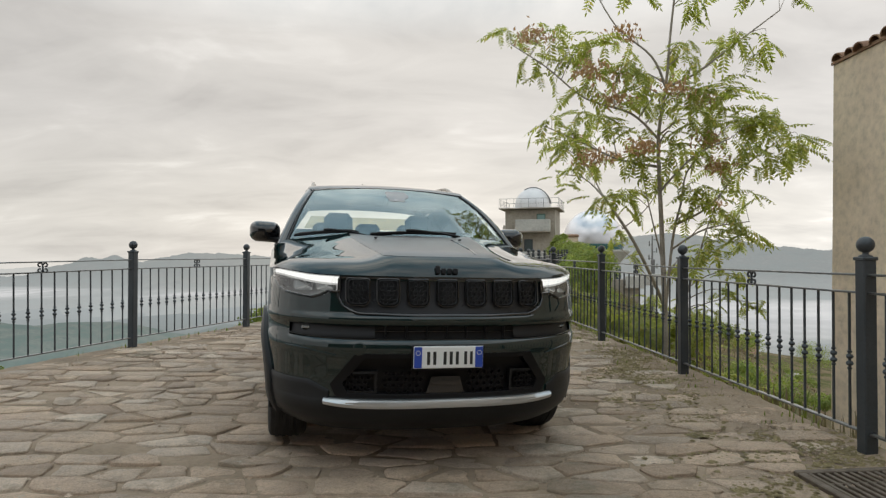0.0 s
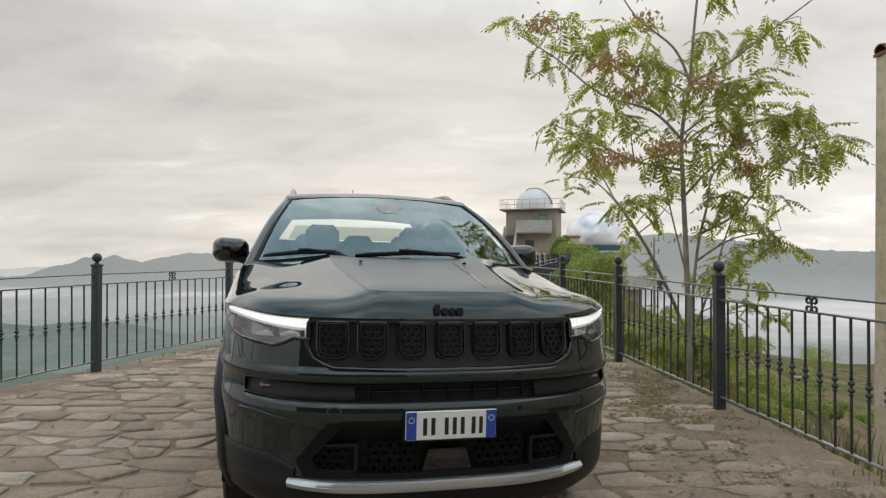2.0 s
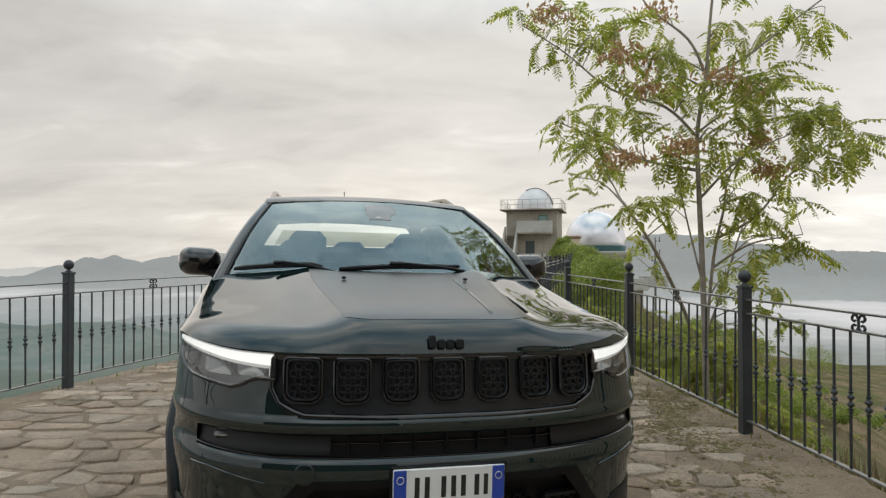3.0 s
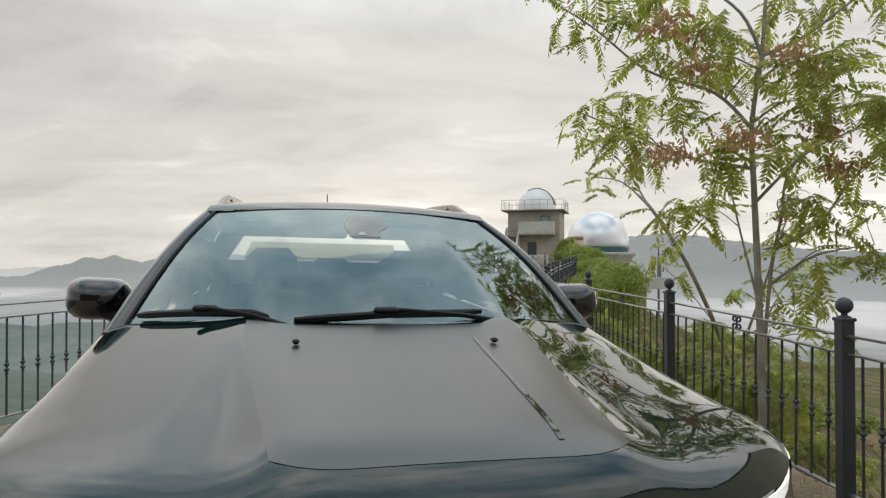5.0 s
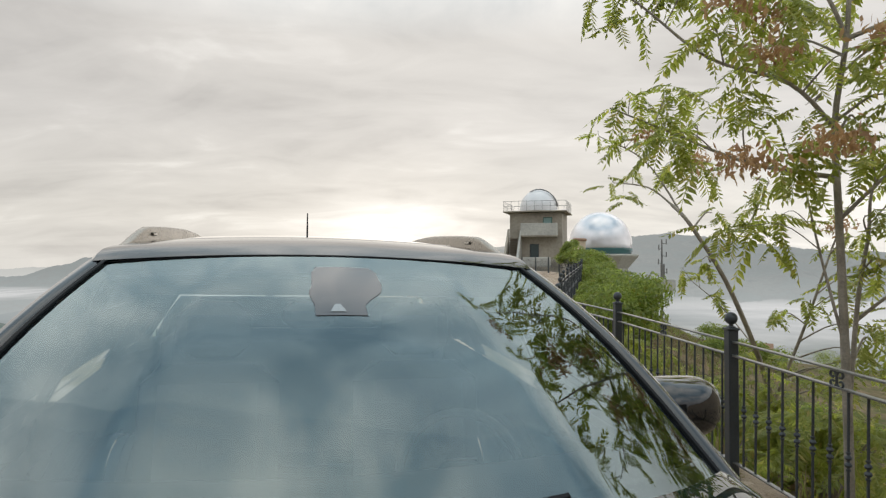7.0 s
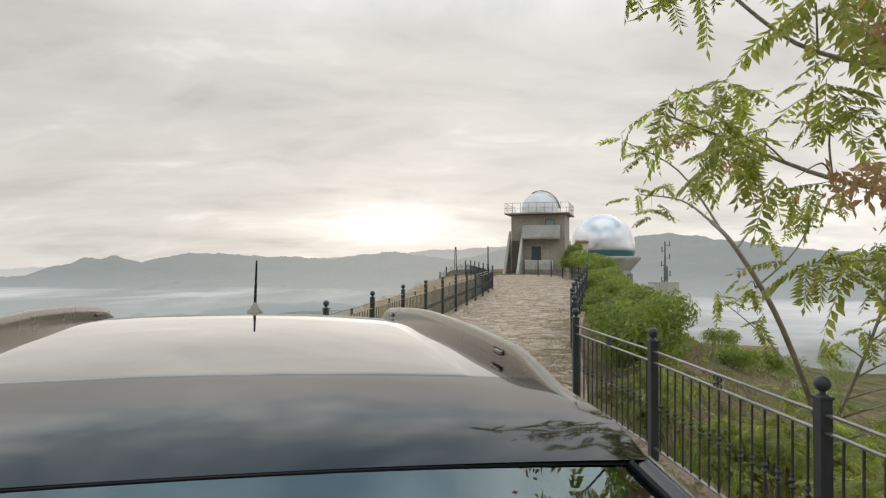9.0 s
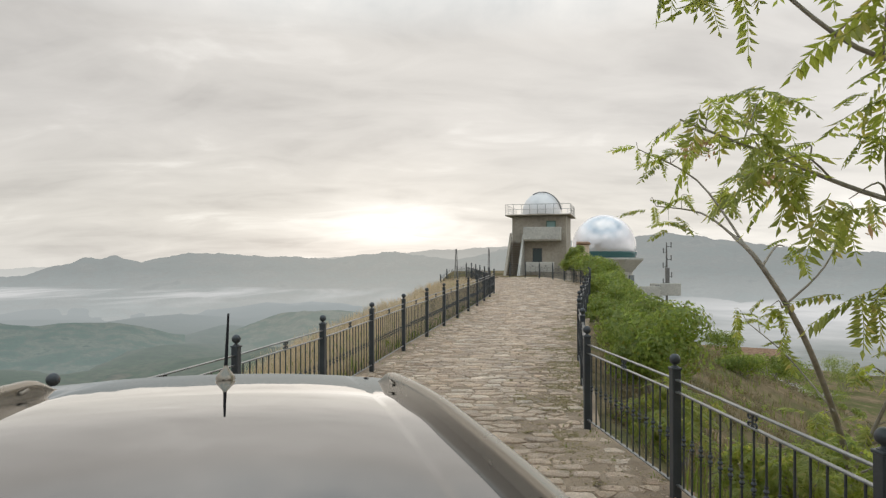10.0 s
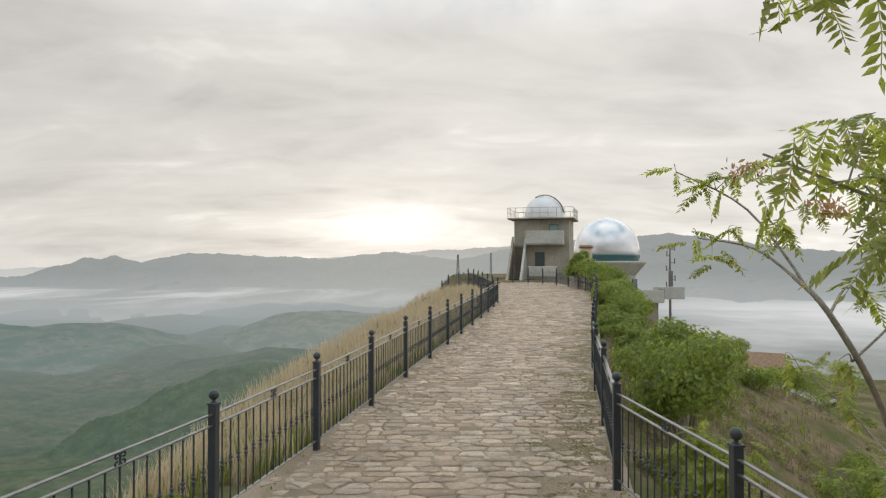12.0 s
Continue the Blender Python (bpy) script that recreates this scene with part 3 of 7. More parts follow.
# ---- the car ----
M_PAINT = material("dark_green_paint", lambda t: surface(t, t.ramp(t.noise(at_object(t), 900.0, 2.0), [(0.3, (0.002, 0.010, 0.010)), (0.7, (0.004, 0.017, 0.017))]), 0.3, 0.0, Specular_IOR_Level=0.0, Coat_Weight=1.0, Coat_Roughness=0.012, Coat_IOR=1.66))
M_BLACKGLOSS = plain("black_gloss_paint", (0.006, 0.006, 0.007), 0.06, 0.0, Coat_Weight=0.6, Coat_Roughness=0.01)
M_ROOF = plain("black_roof_paint", (0.006, 0.006, 0.007), 0.035, 0.0, IOR=1.5, Coat_Weight=0.80, Coat_Roughness=0.01, Coat_IOR=1.5)
M_HEADER = plain("black_header_paint", (0.006, 0.006, 0.007), 0.05, 0.0, IOR=1.55)
M_DECAL = material("matt_black_film", lambda t: surface(t, (0.022, 0.020, 0.020), 0.30, 0.0, IOR=1.95))
M_PLASTIC = material("grained_grey_plastic", lambda t: surface(t, t.ramp(t.noise(at_object(t), 5.0), [(0.3, (0.010, 0.0105, 0.0115)), (0.7, (0.015, 0.0155, 0.0165))]), 0.42, 0.0, t.noise(at_object(t), 300.0, 2.0), 0.2, 0.001, Specular_IOR_Level=0.28))
M_BLACK = plain("black_plastic", (0.006, 0.006, 0.007), 0.4, Specular_IOR_Level=0.2)
M_GRILLE = plain("satin_grey_trim", (0.021, 0.022, 0.025), 0.3, 0.45)
M_MESH = plain("dark_mesh", (0.020, 0.021, 0.023), 0.35, 0.3)
M_SILVER = plain("satin_silver_paint", (0.52, 0.53, 0.54), 0.32, 0.75)
M_RAILC = plain("gunmetal_roof_rail", (0.25, 0.22, 0.18), 0.26, 0.75)
M_RUBBER = mottled("tyre_rubber", (0.012, 0.012, 0.012), (0.02, 0.02, 0.02), 20.0, 0.75)
M_LENS = glassy("headlight_cover", (0.88, 0.90, 0.90), 1.9)
M_SCREEN = glassy("windscreen_glass", (0.66, 0.68, 0.62), 2.2, 0.0, (0.84, 1.0, 1.03))
M_WINDOW = glassy("tinted_side_glass", (0.11, 0.115, 0.105))
M_REAR = glassy("rear_glass", (0.60, 0.57, 0.42))
M_LAMP = plain("satin_lamp_housing", (0.46, 0.47, 0.47), 0.32, 0.5)
M_BOWL = plain("satin_reflector", (0.30, 0.31, 0.31), 0.25, 0.7)
M_TRIM = plain("black_satin_trim", (0.010, 0.010, 0.011), 0.42, Specular_IOR_Level=0.3)
M_FRIT = plain("black_glass_print", (0.030, 0.028, 0.030), 0.06, IOR=1.70)
M_CHROME = plain("chrome", (0.75, 0.76, 0.78), 0.08, 1.0)
M_DRL = material("white_daytime_lamp", lambda t: t.n("ShaderNodeEmission", {0: (1.0, 0.98, 0.94), 1: 1.2}).outputs[0])
M_DIMGLOW = material("dim_lamp_glow", lambda t: t.n("ShaderNodeEmission", {0: (1.0, 0.98, 0.94), 1: 0.5}).outputs[0])
M_SEAT = mottled("dark_seat_leather", (0.012, 0.012, 0.013), (0.02, 0.02, 0.021), 8.0, 0.55)
M_PLATE = plain("white_plate", (0.72, 0.72, 0.70), 0.35)
M_BLUE = plain("blue_plate_band", (0.02, 0.06, 0.36), 0.35)
M_INK = plain("black_ink", (0.015, 0.015, 0.015), 0.5)

NOSE_N, NOSE_L = 2.85, 0.75
LEVELS = [  # height, setback of the nose, half width
    (0.20, 0.15, 0.80), (0.235, 0.10, 0.845), (0.28, 0.055, 0.875), (0.32, 0.03, 0.885), (0.375, 0.022, 0.892), (0.395, 0.028, 0.893), (0.42, 0.028, 0.8945), (0.45, 0.028, 0.896),
    (0.48, 0.028, 0.898), (0.505, 0.0243, 0.899), (0.53, 0.0205, 0.9005), (0.56, 0.016, 0.902), (0.60, 0.005, 0.906), (0.64, 0.000, 0.909), (0.682, 0.002, 0.909), (0.694, 0.018, 0.907), (0.757, 0.022, 0.906), (0.768, 0.008, 0.908),
    (0.785, 0.006, 0.910), (0.80, 0.006, 0.909), (0.812, 0.016, 0.907), (0.828, 0.0193, 0.906), (0.845, 0.0228, 0.905), (0.862, 0.0263, 0.904), (0.88, 0.030, 0.903), (0.893, 0.032, 0.902), (0.905, 0.034, 0.901), (0.916, 0.036, 0.9005), (0.928, 0.038, 0.900), (0.945, 0.041, 0.8985), (0.965, 0.0445, 0.8965), (0.985, 0.048, 0.894)]


def lamp_low(u):
    """Lower edge of the headlight."""
    return table(u, [0.540, 0.600, 0.640, 0.675, 0.75, 0.81, 0.84, 0.866], [0.924, 0.926, 0.905, 0.893, 0.902, 0.912, 0.930, 0.975])


def at_level(z):
    zs = [q[0] for q in LEVELS]
    return table(z, zs, [q[1] for q in LEVELS]), table(z, zs, [q[2] for q in LEVELS])


def bow(z):
    """How square the nose is in plan."""
    return NOSE_N


def nose(u, z, off=0.0):
    """A point on the car's front at that width and height, moved out by off."""
    v0, wd = at_level(z)
    k = min(0.9999, abs(u) / wd)
    e = bow(z)
    v = v0 + NOSE_L * (1 - (1 - k ** e) ** (1 / e))
    du = 0.002
    k2 = min(0.9999, (abs(u) + du) / wd)
    slope = (v0 + NOSE_L * (1 - (1 - k2 ** e) ** (1 / e)) - v) / du
    n = Vector((math.copysign(slope, u), -1.0, 0)).normalized()
    return Vector((u, v, z)) + n * off


BELT = 1.095


def soft_step(x):
    x = max(0.0, min(1.0, x))
    return x * x * (3 - 2 * x)


def edge_z(v):
    """Height of the front wing's outer edge, and of the bonnet's lip."""
    return curve(v, [0.0, 0.15, 0.3, 0.42, 0.6, 0.8, 1.0, 1.2, 1.4], [1.015, 1.018, 1.032, 1.038, 1.030, 1.038, 1.062, 1.090, 1.120])


def hood_z(u, v):
    """A steep lip in front, a nearly flat top, round shoulders, and a raised middle panel."""
    v0, wd = 0.05, 0.90
    ahead, aside = (max(0.0, NOSE_L - (v - v0)) / NOSE_L) ** NOSE_N, (abs(u) / wd) ** NOSE_N
    x = max(0.0, 1 - (ahead + aside) ** (1 / NOSE_N))
    front = curve(x, [0, 0.013, 0.03, 0.05, 0.075, 0.1, 0.15, 0.2, 0.3, 0.4, 0.55, 0.7, 1], [0, 0.29, 0.53, 0.71, 0.835, 0.905, 0.96, 0.976, 0.988, 0.992, 0.996, 0.998, 1])
    side = curve(x, [0, 0.02, 0.045, 0.08, 0.12, 0.2, 0.3, 0.4, 0.55, 0.75, 1], [0, 0.13, 0.25, 0.355, 0.435, 0.55, 0.675, 0.79, 0.915, 0.965, 1])
    k = ahead / max(1e-6, ahead + aside)
    g = front * k + side * (1 - k)
    crown = 1.108 + 0.112 * min(v, 1.35)
    half = 0.315 + 0.105 * min(1.0, v / 0.9)
    bulge = 0.014 / (1 + math.exp((abs(u) - half) * 60)) * min(1.0, max(0.0, (v - 0.06) / 0.16))
    # the shoulders beside the middle panel climb more steeply towards the screen
    climb = soft_step((abs(u) - 0.26) / 0.20) * g * (0.033 * (v - 0.35 + math.hypot(v - 0.35, 0.08)) - 0.028)
    return edge_z(v) + (crown - edge_z(v)) * g + bulge + climb - 0.008


def side_half(v0, wd, e=NOSE_N):
    """Half the plan outline of a level, from the middle of the nose round to the middle of the tail."""
    pts = []
    for a in np.linspace(0, math.pi / 2, 44)[:-1]:
        pts.append((wd * math.sin(a) ** (2 / e), v0 + NOSE_L * (1 - math.cos(a) ** (2 / e))))
    for v in np.linspace(v0 + NOSE_L, 3.95, 44):
        pts.append((wd * (1 - 0.02 * max(0.0, (v - 2.2) / 2.2) ** 2), v))
    for a in np.linspace(0, math.pi / 2, 12)[1:]:
        pts.append((0.98 * wd * math.cos(a) ** 0.75, 3.95 + 0.43 * math.sin(a) ** 0.75))
    return pts


def car_body():
    rows = []
    for z, v0, wd in LEVELS:
        half = side_half(v0, wd, bow(z))
        ring = [(u, v, z) for u, v in half]
        rows.append(ring + [(-u, v, h) for u, v, h in ring[-2:0:-1]])
    half = side_half(0.05, 0.90)
    top = [(u, v, hood_z(u, v) if v < 1.3 else BELT - 0.008) for u, v in half]
    rows.append(top + [(-u, v, h) for u, v, h in top[-2:0:-1]])
    g = Geo().grid(rows, True)
    def keep(q):
        c = sum((Vector(g.v[i]) for i in q), Vector()) / len(q)
        for wv in (0.87, 3.50):
            if math.hypot(c.y - wv, c.z - 0.34) < 0.385 and abs(c.x) > 0.6:
                return False
        if c.y < 0.5:
            if 0.813 < c.z < 0.99 and abs(c.x) < table(c.z, [0.815, 0.828, 0.86, 0.90], [0.45, 0.490, 0.528, 0.540]):
                return False
            if 0.695 < c.z < 0.756 and abs(c.x) < 0.78:
                return False
            if 0.40 < c.z < 0.60 and abs(c.x) < 0.545 - 0.6 * max(0.0, c.z - 0.46):
                return False
            if c.z < 1.06 and 0.545 < abs(c.x) < 0.862 and c.z > lamp_low(abs(c.x)) - 0.002:
                return False
        return True
    g.f = [q for q in g.f if keep(q)]
    return g


def car_hood():
    half = [p for p in side_half(0.05, 0.90) if p[1] <= 1.40]
    rows = []
    lens = [0.0]
    for p, q in zip(half, half[1:]):
        lens.append(lens[-1] + math.dist(p, q))
    for j, (u, v) in enumerate(half):
        s = lens[j] / lens[-1]
        qu = s * 0.82
        qv = screen_base(qu)
        row = []
        for k in range(57):
            f = k / 56
            f = f * f * (1.6 - 0.6 * f)
            x, y = u + (qu - u) * f, v + (qv - v) * f
            row.append((x, y, hood_z(x, y)))
        rows.append(row)
    g = Geo().grid(rows)
    g.grid([[(-x, y, z) for x, y, z in r] for r in rows])
    return g


def screen_base(u):
    return 1.04 + 0.32 * (abs(u) / 0.80) ** 2.2


def screen(u, s):
    """The windscreen: u from -1 to 1 across, s from 0 at the cowl to 1 at the roof."""
    b = Vector((0.82 * u, screen_base(0.82 * u), hood_z(0.82 * u, screen_base(0.82 * u)) - 0.012))
    t = Vector((0.615 * u, 2.03 + 0.05 * u * u, 1.6165 - 0.032 * u * u))
    p = b.lerp(t, s)
    p.z += 0.035 * math.sin(math.pi * s)
    p.y -= 0.012 * math.sin(math.pi * s)
    return p


def roof_z(u, v):
    z = curve(v, [1.93, 2.04, 2.10, 2.18, 2.34, 2.5, 2.8, 3.1, 3.4, 3.6, 3.9, 4.12], [1.570, 1.611, 1.637, 1.653, 1.6655, 1.6715, 1.676, 1.673, 1.656, 1.636, 1.600, 1.572])
    return z - 0.030 * min(1.0, abs(u) / 0.63) ** 2 - 0.10 * max(0.0, abs(u) - 0.58) ** 1.2


def car_roof():
    """The roof skin, its middle panel pressed a little higher."""
    rows = []
    edge_u, edge_f = 0.715, 0.165
    us = sorted(set(list(np.linspace(-1, 1, 41)) + [s * (edge_u + d) for s in (-1, 1) for d in np.linspace(-0.016, 0.016, 9)]))
    vs = sorted(set(list(np.linspace(0, 1, 42)) + [edge_f + d for d in np.linspace(-0.006, 0.006, 9)]))
    for f in vs:
        row = []
        for k in us:
            u = k * (0.632 - 0.062 * f)
            front = 2.026 + 0.05 * k * k
            v = front + (4.11 - 0.05 * k * k - front) * f
            press = 0.0016 * soft_step((edge_u + 0.03 - abs(k)) / 0.06) * soft_step((f - edge_f + 0.0045) / 0.009)
            meet = (screen(k * 0.98, 1.0).z + 0.002 - roof_z(u, front)) * (1 - soft_step(f / 0.04))
            row.append((u, v, roof_z(u, v) + press + meet))
        rows.append(row)
    split = max(i for i, f in enumerate(vs) if f <= edge_f)
    header, panel = Geo().grid(rows[:split + 1]), Geo().grid(rows[split:])
    for s in (-1, 1):
        for g, run in ((header, rows[:split + 1]), (panel, rows[split:])):
            g.grid([[(x, y, z), (x + s * 0.012, y, z - 0.012), (x + s * 0.022, y, z - 0.04)] for x, y, z in (r[0 if s < 0 else -1] for r in run)])
    return header, panel


def surface_patch(fn, us, ss, flip=False):
    return Geo().grid([[tuple(fn(u, s)) for u in us] for s in ss])


def rounded(cx, cz, hw, hh, r, n=5):
    pts = []
    for sx, sz, a0 in ((1, 1, 0), (-1, 1, 90), (-1, -1, 180), (1, -1, 270)):
        for k in range(n):
            a = radians(a0 + 90 * k / (n - 1))
            pts.append((cx + sx * (hw - r) + r * math.cos(a), cz + sz * (hh - r) + r * math.sin(a)))
    return pts


def frame_on_nose(outer, inner, front, back):
    """A ring laid on the nose between two closed outlines of (width, height)."""
    rows = [[nose(u, z, back) for u, z in outer], [nose(u, z, front * 0.8) for u, z in outer],
            [nose(u * 0.3 + iu * 0.7, z * 0.3 + iz * 0.7, front) for (u, z), (iu, iz) in zip(outer, inner)], [nose(u, z, front * 0.6) for u, z in inner], [nose(u, z, back - 0.01) for u, z in inner]]
    return Geo().grid([[tuple(p) for p in r] for r in rows], True)


def nose_sheet(u0, u1, z0, z1, off, nu=24, nz=4, trim=0.0):
    """A sheet on the nose; trim draws its lower ends in."""
    rows = []
    for z in np.linspace(z0, z1, nz):
        k = trim * (z1 - z) / max(1e-6, z1 - z0)
        rows.append([tuple(nose(u, z, off)) for u in np.linspace(u0 + k, u1 - k, nu)])
    return Geo().grid(rows)


def honeycomb(u0, u1, z0, z1, off, cell=0.021, bar=0.0035, depth=0.010, flat=0.9):
    """Open hexagons side by side, raised from the dark behind them."""
    g = Geo()
    dz = cell * flat
    row, z = 0, z0 + dz / 2
    while z < z1 - dz * 0.3:
        u = u0 + cell * (0.5 if row % 2 else 1.0)
        while u < u1 - cell * 0.3:
            a = [(u + (cell / 2 - bar * 0.1) * math.cos(radians(60 * k)), z + (dz / 2) * math.sin(radians(60 * k)) * 1.1) for k in range(6)]
            b = [(u + (cell / 2 - bar) * math.cos(radians(60 * k)), z + (dz / 2 - bar) * math.sin(radians(60 * k)) * 1.1) for k in range(6)]
            if all(u0 - 0.004 < p[0] < u1 + 0.004 for p in a) and all(z0 - 0.004 < p[1] < z1 + 0.004 for p in a):
                g.grid([[tuple(nose(*p, off - depth)) for p in b], [tuple(nose(*p, off)) for p in b], [tuple(nose(*p, off)) for p in a]], True)
            u += cell
        z += dz * 0.86
        row += 1
    return g


def build_car(m):
    car = thing("car", "dark green compact SUV with black roof, parked on stone paving", "car", m)
    body = part("body", car_body(), M_PAINT, car, "dark green metallic paint", angle=60)
    hood = part("hood", car_hood(), M_PAINT, car, "dark green metallic paint", angle=70)
    def film(u, s):
        v0 = 0.125 + 0.05 * abs(u) ** 8
        far_v = 1.0
        v = v0 + (far_v - v0) * s
        uu = u * (0.302 + 0.105 * min(1.0, v / 0.9))
        v += s ** 6 * (screen_base(uu) - 0.035 - far_v)
        return (uu, v, hood_z(uu, v) + 0.0009)
    part("hood_decal", surface_patch(film, np.linspace(-1, 1, 61), np.linspace(0, 1, 34)), M_DECAL, hood, "matt black film", angle=180)
    def line(u, k):
        v = 0.17 + 0.70 * k
        uu = 0.186 + 0.042 * k + 0.006 * u
        return (uu, v, hood_z(uu, v) + 0.0024)
    part("hood_stripe", surface_patch(line, np.linspace(-1, 1, 3), np.linspace(0, 1, 20)), M_PAINT, hood, "thin gloss stripe through the film", angle=180)
    for s in (-1, 1):
        jet = Geo().box((0.270 * s, 0.812, hood_z(0.270, 0.812) + 0.010), (0.020, 0.026, 0.012), 0.005)
        part("washer_jet", jet, M_BLACK, hood)
    # badge on the hood's lip: plain bars
    badge = Geo()
    for k, wd in enumerate((0.024, 0.025, 0.025, 0.027)):
        u = -0.046 + 0.031 * k
        badge.box((u - 0.006, 0.050, 1.041 + (0.004 if k == 0 else -0.003)), (wd, 0.044 if k == 0 else 0.032, 0.010), 0.004, pose(0, 0, 0, 74, 0, 0))
    part("badge", badge, M_BLACK, hood, "black raised badge")

    # grille
    grille = part("grille", nose_sheet(-0.560, 0.560, 0.806, 1.006, -0.012, 48, 5), M_GRILLE, car, "satin dark panel with seven slots", angle=180)
    for k in range(-3, 4):
        hw = 0.059 if abs(k) < 3 else 0.060
        cu = k * 0.1525 if abs(k) < 3 else k * 0.1515
        def slot(d, cu=cu, hw=hw):
            w_, t_, b_ = hw - d, 0.998 - d, 0.856 + d
            c1, c2 = 0.014, max(0.010, 0.030 - d * 0.6)
            pts = [(w_, b_ + c2), (w_, t_ - c1), (w_ - c1 * 0.3, t_ - c1 * 0.3), (w_ - c1, t_), (-w_ + c1, t_), (-w_ + c1 * 0.3, t_ - c1 * 0.3), (-w_, t_ - c1), (-w_, b_ + c2), (-w_ + c2 * 0.28, b_ + c2 * 0.4), (-w_ + c2, b_), (w_ - c2, b_), (w_ - c2 * 0.28, b_ + c2 * 0.4)]
            return [(cu + p, q) for p, q in pts]
        part("slot_frame", frame_on_nose(slot(0), slot(0.006), 0.009, -0.012), M_BLACKGLOSS, grille, angle=35)
        part("slot_recess", frame_on_nose(slot(0.006), slot(0.011), -0.004, -0.012), M_BLACK, grille, angle=35)
        part("slot_ring", frame_on_nose(slot(0.009), slot(0.014), 0.005, -0.012), M_GRILLE, grille, "satin inner ring", angle=35)
        back = [nose(p, q, -0.010) for p, q in slot(0.013)]
        part("slot_back", Geo().add([tuple(p) for p in back], [tuple(range(len(back)))]), M_BLACK, grille)
        part("slot_mesh", honeycomb(cu - hw + 0.014, cu + hw - 0.014, 0.866, 0.990, 0.001, 0.0305, 0.0038, 0.009, 0.84), M_MESH, grille, "dark honeycomb mesh", angle=30)
    def mouth(d):
        pts = [(0.556 - d, 0.900), (0.552 - d, 0.988), (0.54 - d, 1.004 - d), (0.27, 1.006 - d), (0, 1.006 - d), (-0.27, 1.006 - d), (-0.54 + d, 1.004 - d), (-0.552 + d, 0.988), (-0.556 + d, 0.900), (-0.536 + d, 0.860), (-0.497 + d, 0.828 + d), (-0.45, 0.815 + d), (-0.22, 0.810 + d), (0, 0.810 + d), (0.22, 0.810 + d), (0.45, 0.815 + d), (0.497 - d, 0.828 + d), (0.536 - d, 0.860)]
        out = []
        for (p, q), (p2, q2) in zip(pts, pts[1:] + pts[:1]):
            out += [(p + (p2 - p) * i / 4, q + (q2 - q) * i / 4) for i in range(4)]
        return out
    part("grille_border", frame_on_nose(mouth(0.0), mouth(0.012), 0.007, -0.014), M_BLACKGLOSS, grille, angle=50)

    # headlights
    for s in (-1, 1):
        brow = lambda u: edge_z(nose(u, 1.0).y) - 0.014
        low = lamp_low
        lamp = part("headlight", Geo().grid([[tuple(nose(s * u, low(u) - 0.01 + (brow(u) - low(u) + 0.01) * k, -0.035 + 0.03 * k ** 3)) for u in np.linspace(0.536, 0.872, 26)] for k in np.linspace(0, 1, 6)]), M_LAMP, car, "clear headlight with a white light strip", angle=180)
        strip, glow = [], []
        for u in np.linspace(0.543, 0.864, 26):
            zt = brow(u) - 0.004
            tall = 0.036 - 0.018 * (u - 0.543) / 0.321
            strip.append([tuple(nose(s * u, zt - tall, -0.004)), tuple(nose(s * u, zt - tall + 0.004, 0.003)), tuple(nose(s * u, zt - 0.004, 0.003)), tuple(nose(s * u, zt, -0.002))])
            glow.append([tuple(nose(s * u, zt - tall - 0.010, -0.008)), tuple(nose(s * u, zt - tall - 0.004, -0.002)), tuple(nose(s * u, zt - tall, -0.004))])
        part("light_strip", Geo().grid(strip), M_DRL, lamp, "glowing white strip", angle=180)
        # extra emitting band that paints the strip's glow fading downward
        part("light_guide", Geo().grid(glow), M_DIMGLOW, lamp, "added dim band for the strip's fading glow", angle=180)
        part("light_leg", Geo().grid([[tuple(nose(s * u, z, -0.004)) for u in (0.543, 0.553, 0.561)] for z in np.linspace(0.930, brow(0.56) - 0.045, 5)]), M_DIMGLOW, lamp, "dim upright end of the light strip", angle=180)
        for cu, cz, wd in ((0.620, 0.955, 0.085), (0.725, 0.950, 0.095)):
            bowl = [[tuple(nose(s * (cu + (p - cu) * k), cz + (q - cz) * k, -0.030 + 0.020 * k * k)) for p, q in rounded(cu, cz, wd / 2, 0.026, 0.012, 5)] for k in (0.2, 0.5, 0.8, 1.0)]
            part("reflector", Geo().grid(bowl, True), M_BOWL, lamp, "satin reflector bowl", angle=60)
        side_tab = Geo().grid([[tuple(nose(s * u, z, -0.018)) for u in np.linspace(0.80, 0.862, 8)] for z in (0.935, 0.955, 0.975)])
        part("side_reflector", side_tab, M_GRILLE, lamp, angle=180)
        cover = part("cover", Geo().grid([[tuple(nose(s * u, low(u) + (brow(u) + 0.003 - low(u)) * k, 0.007)) for u in np.linspace(0.540, 0.868, 30)] for k in np.linspace(0, 1, 6)]), M_LENS, lamp, "clear cover", angle=180)
        cover.visible_shadow = False
        rim = Geo().tube([nose(s * u, low(u), 0.002) for u in np.linspace(0.540, 0.868, 34)], 0.007, 6)
        rim.tube([nose(s * 0.540, z, 0.002) for z in np.linspace(low(0.540), brow(0.540), 5)], 0.006, 6)
        part("lamp_rim", rim, M_BLACKGLOSS, lamp)
        # lower slit ends with the fog lamps
        cup = Geo().box(tuple(nose(s * 0.712, 0.736, -0.012)), (0.052, 0.020, 0.024), 0.009, pose(0, 0, 0, 0, 0, s * 24))
        bezel = Geo().grid([[tuple(nose(s * u, z, o)) for u in np.linspace(0.37, 0.785, 28)] for z, o in ((0.694, -0.006), (0.700, -0.004), (0.715, -0.012), (0.752, -0.016), (0.758, -0.010))])
        part("fog_lamp_bezel", bezel, M_TRIM, car, "black satin filler beside the slit", angle=50)
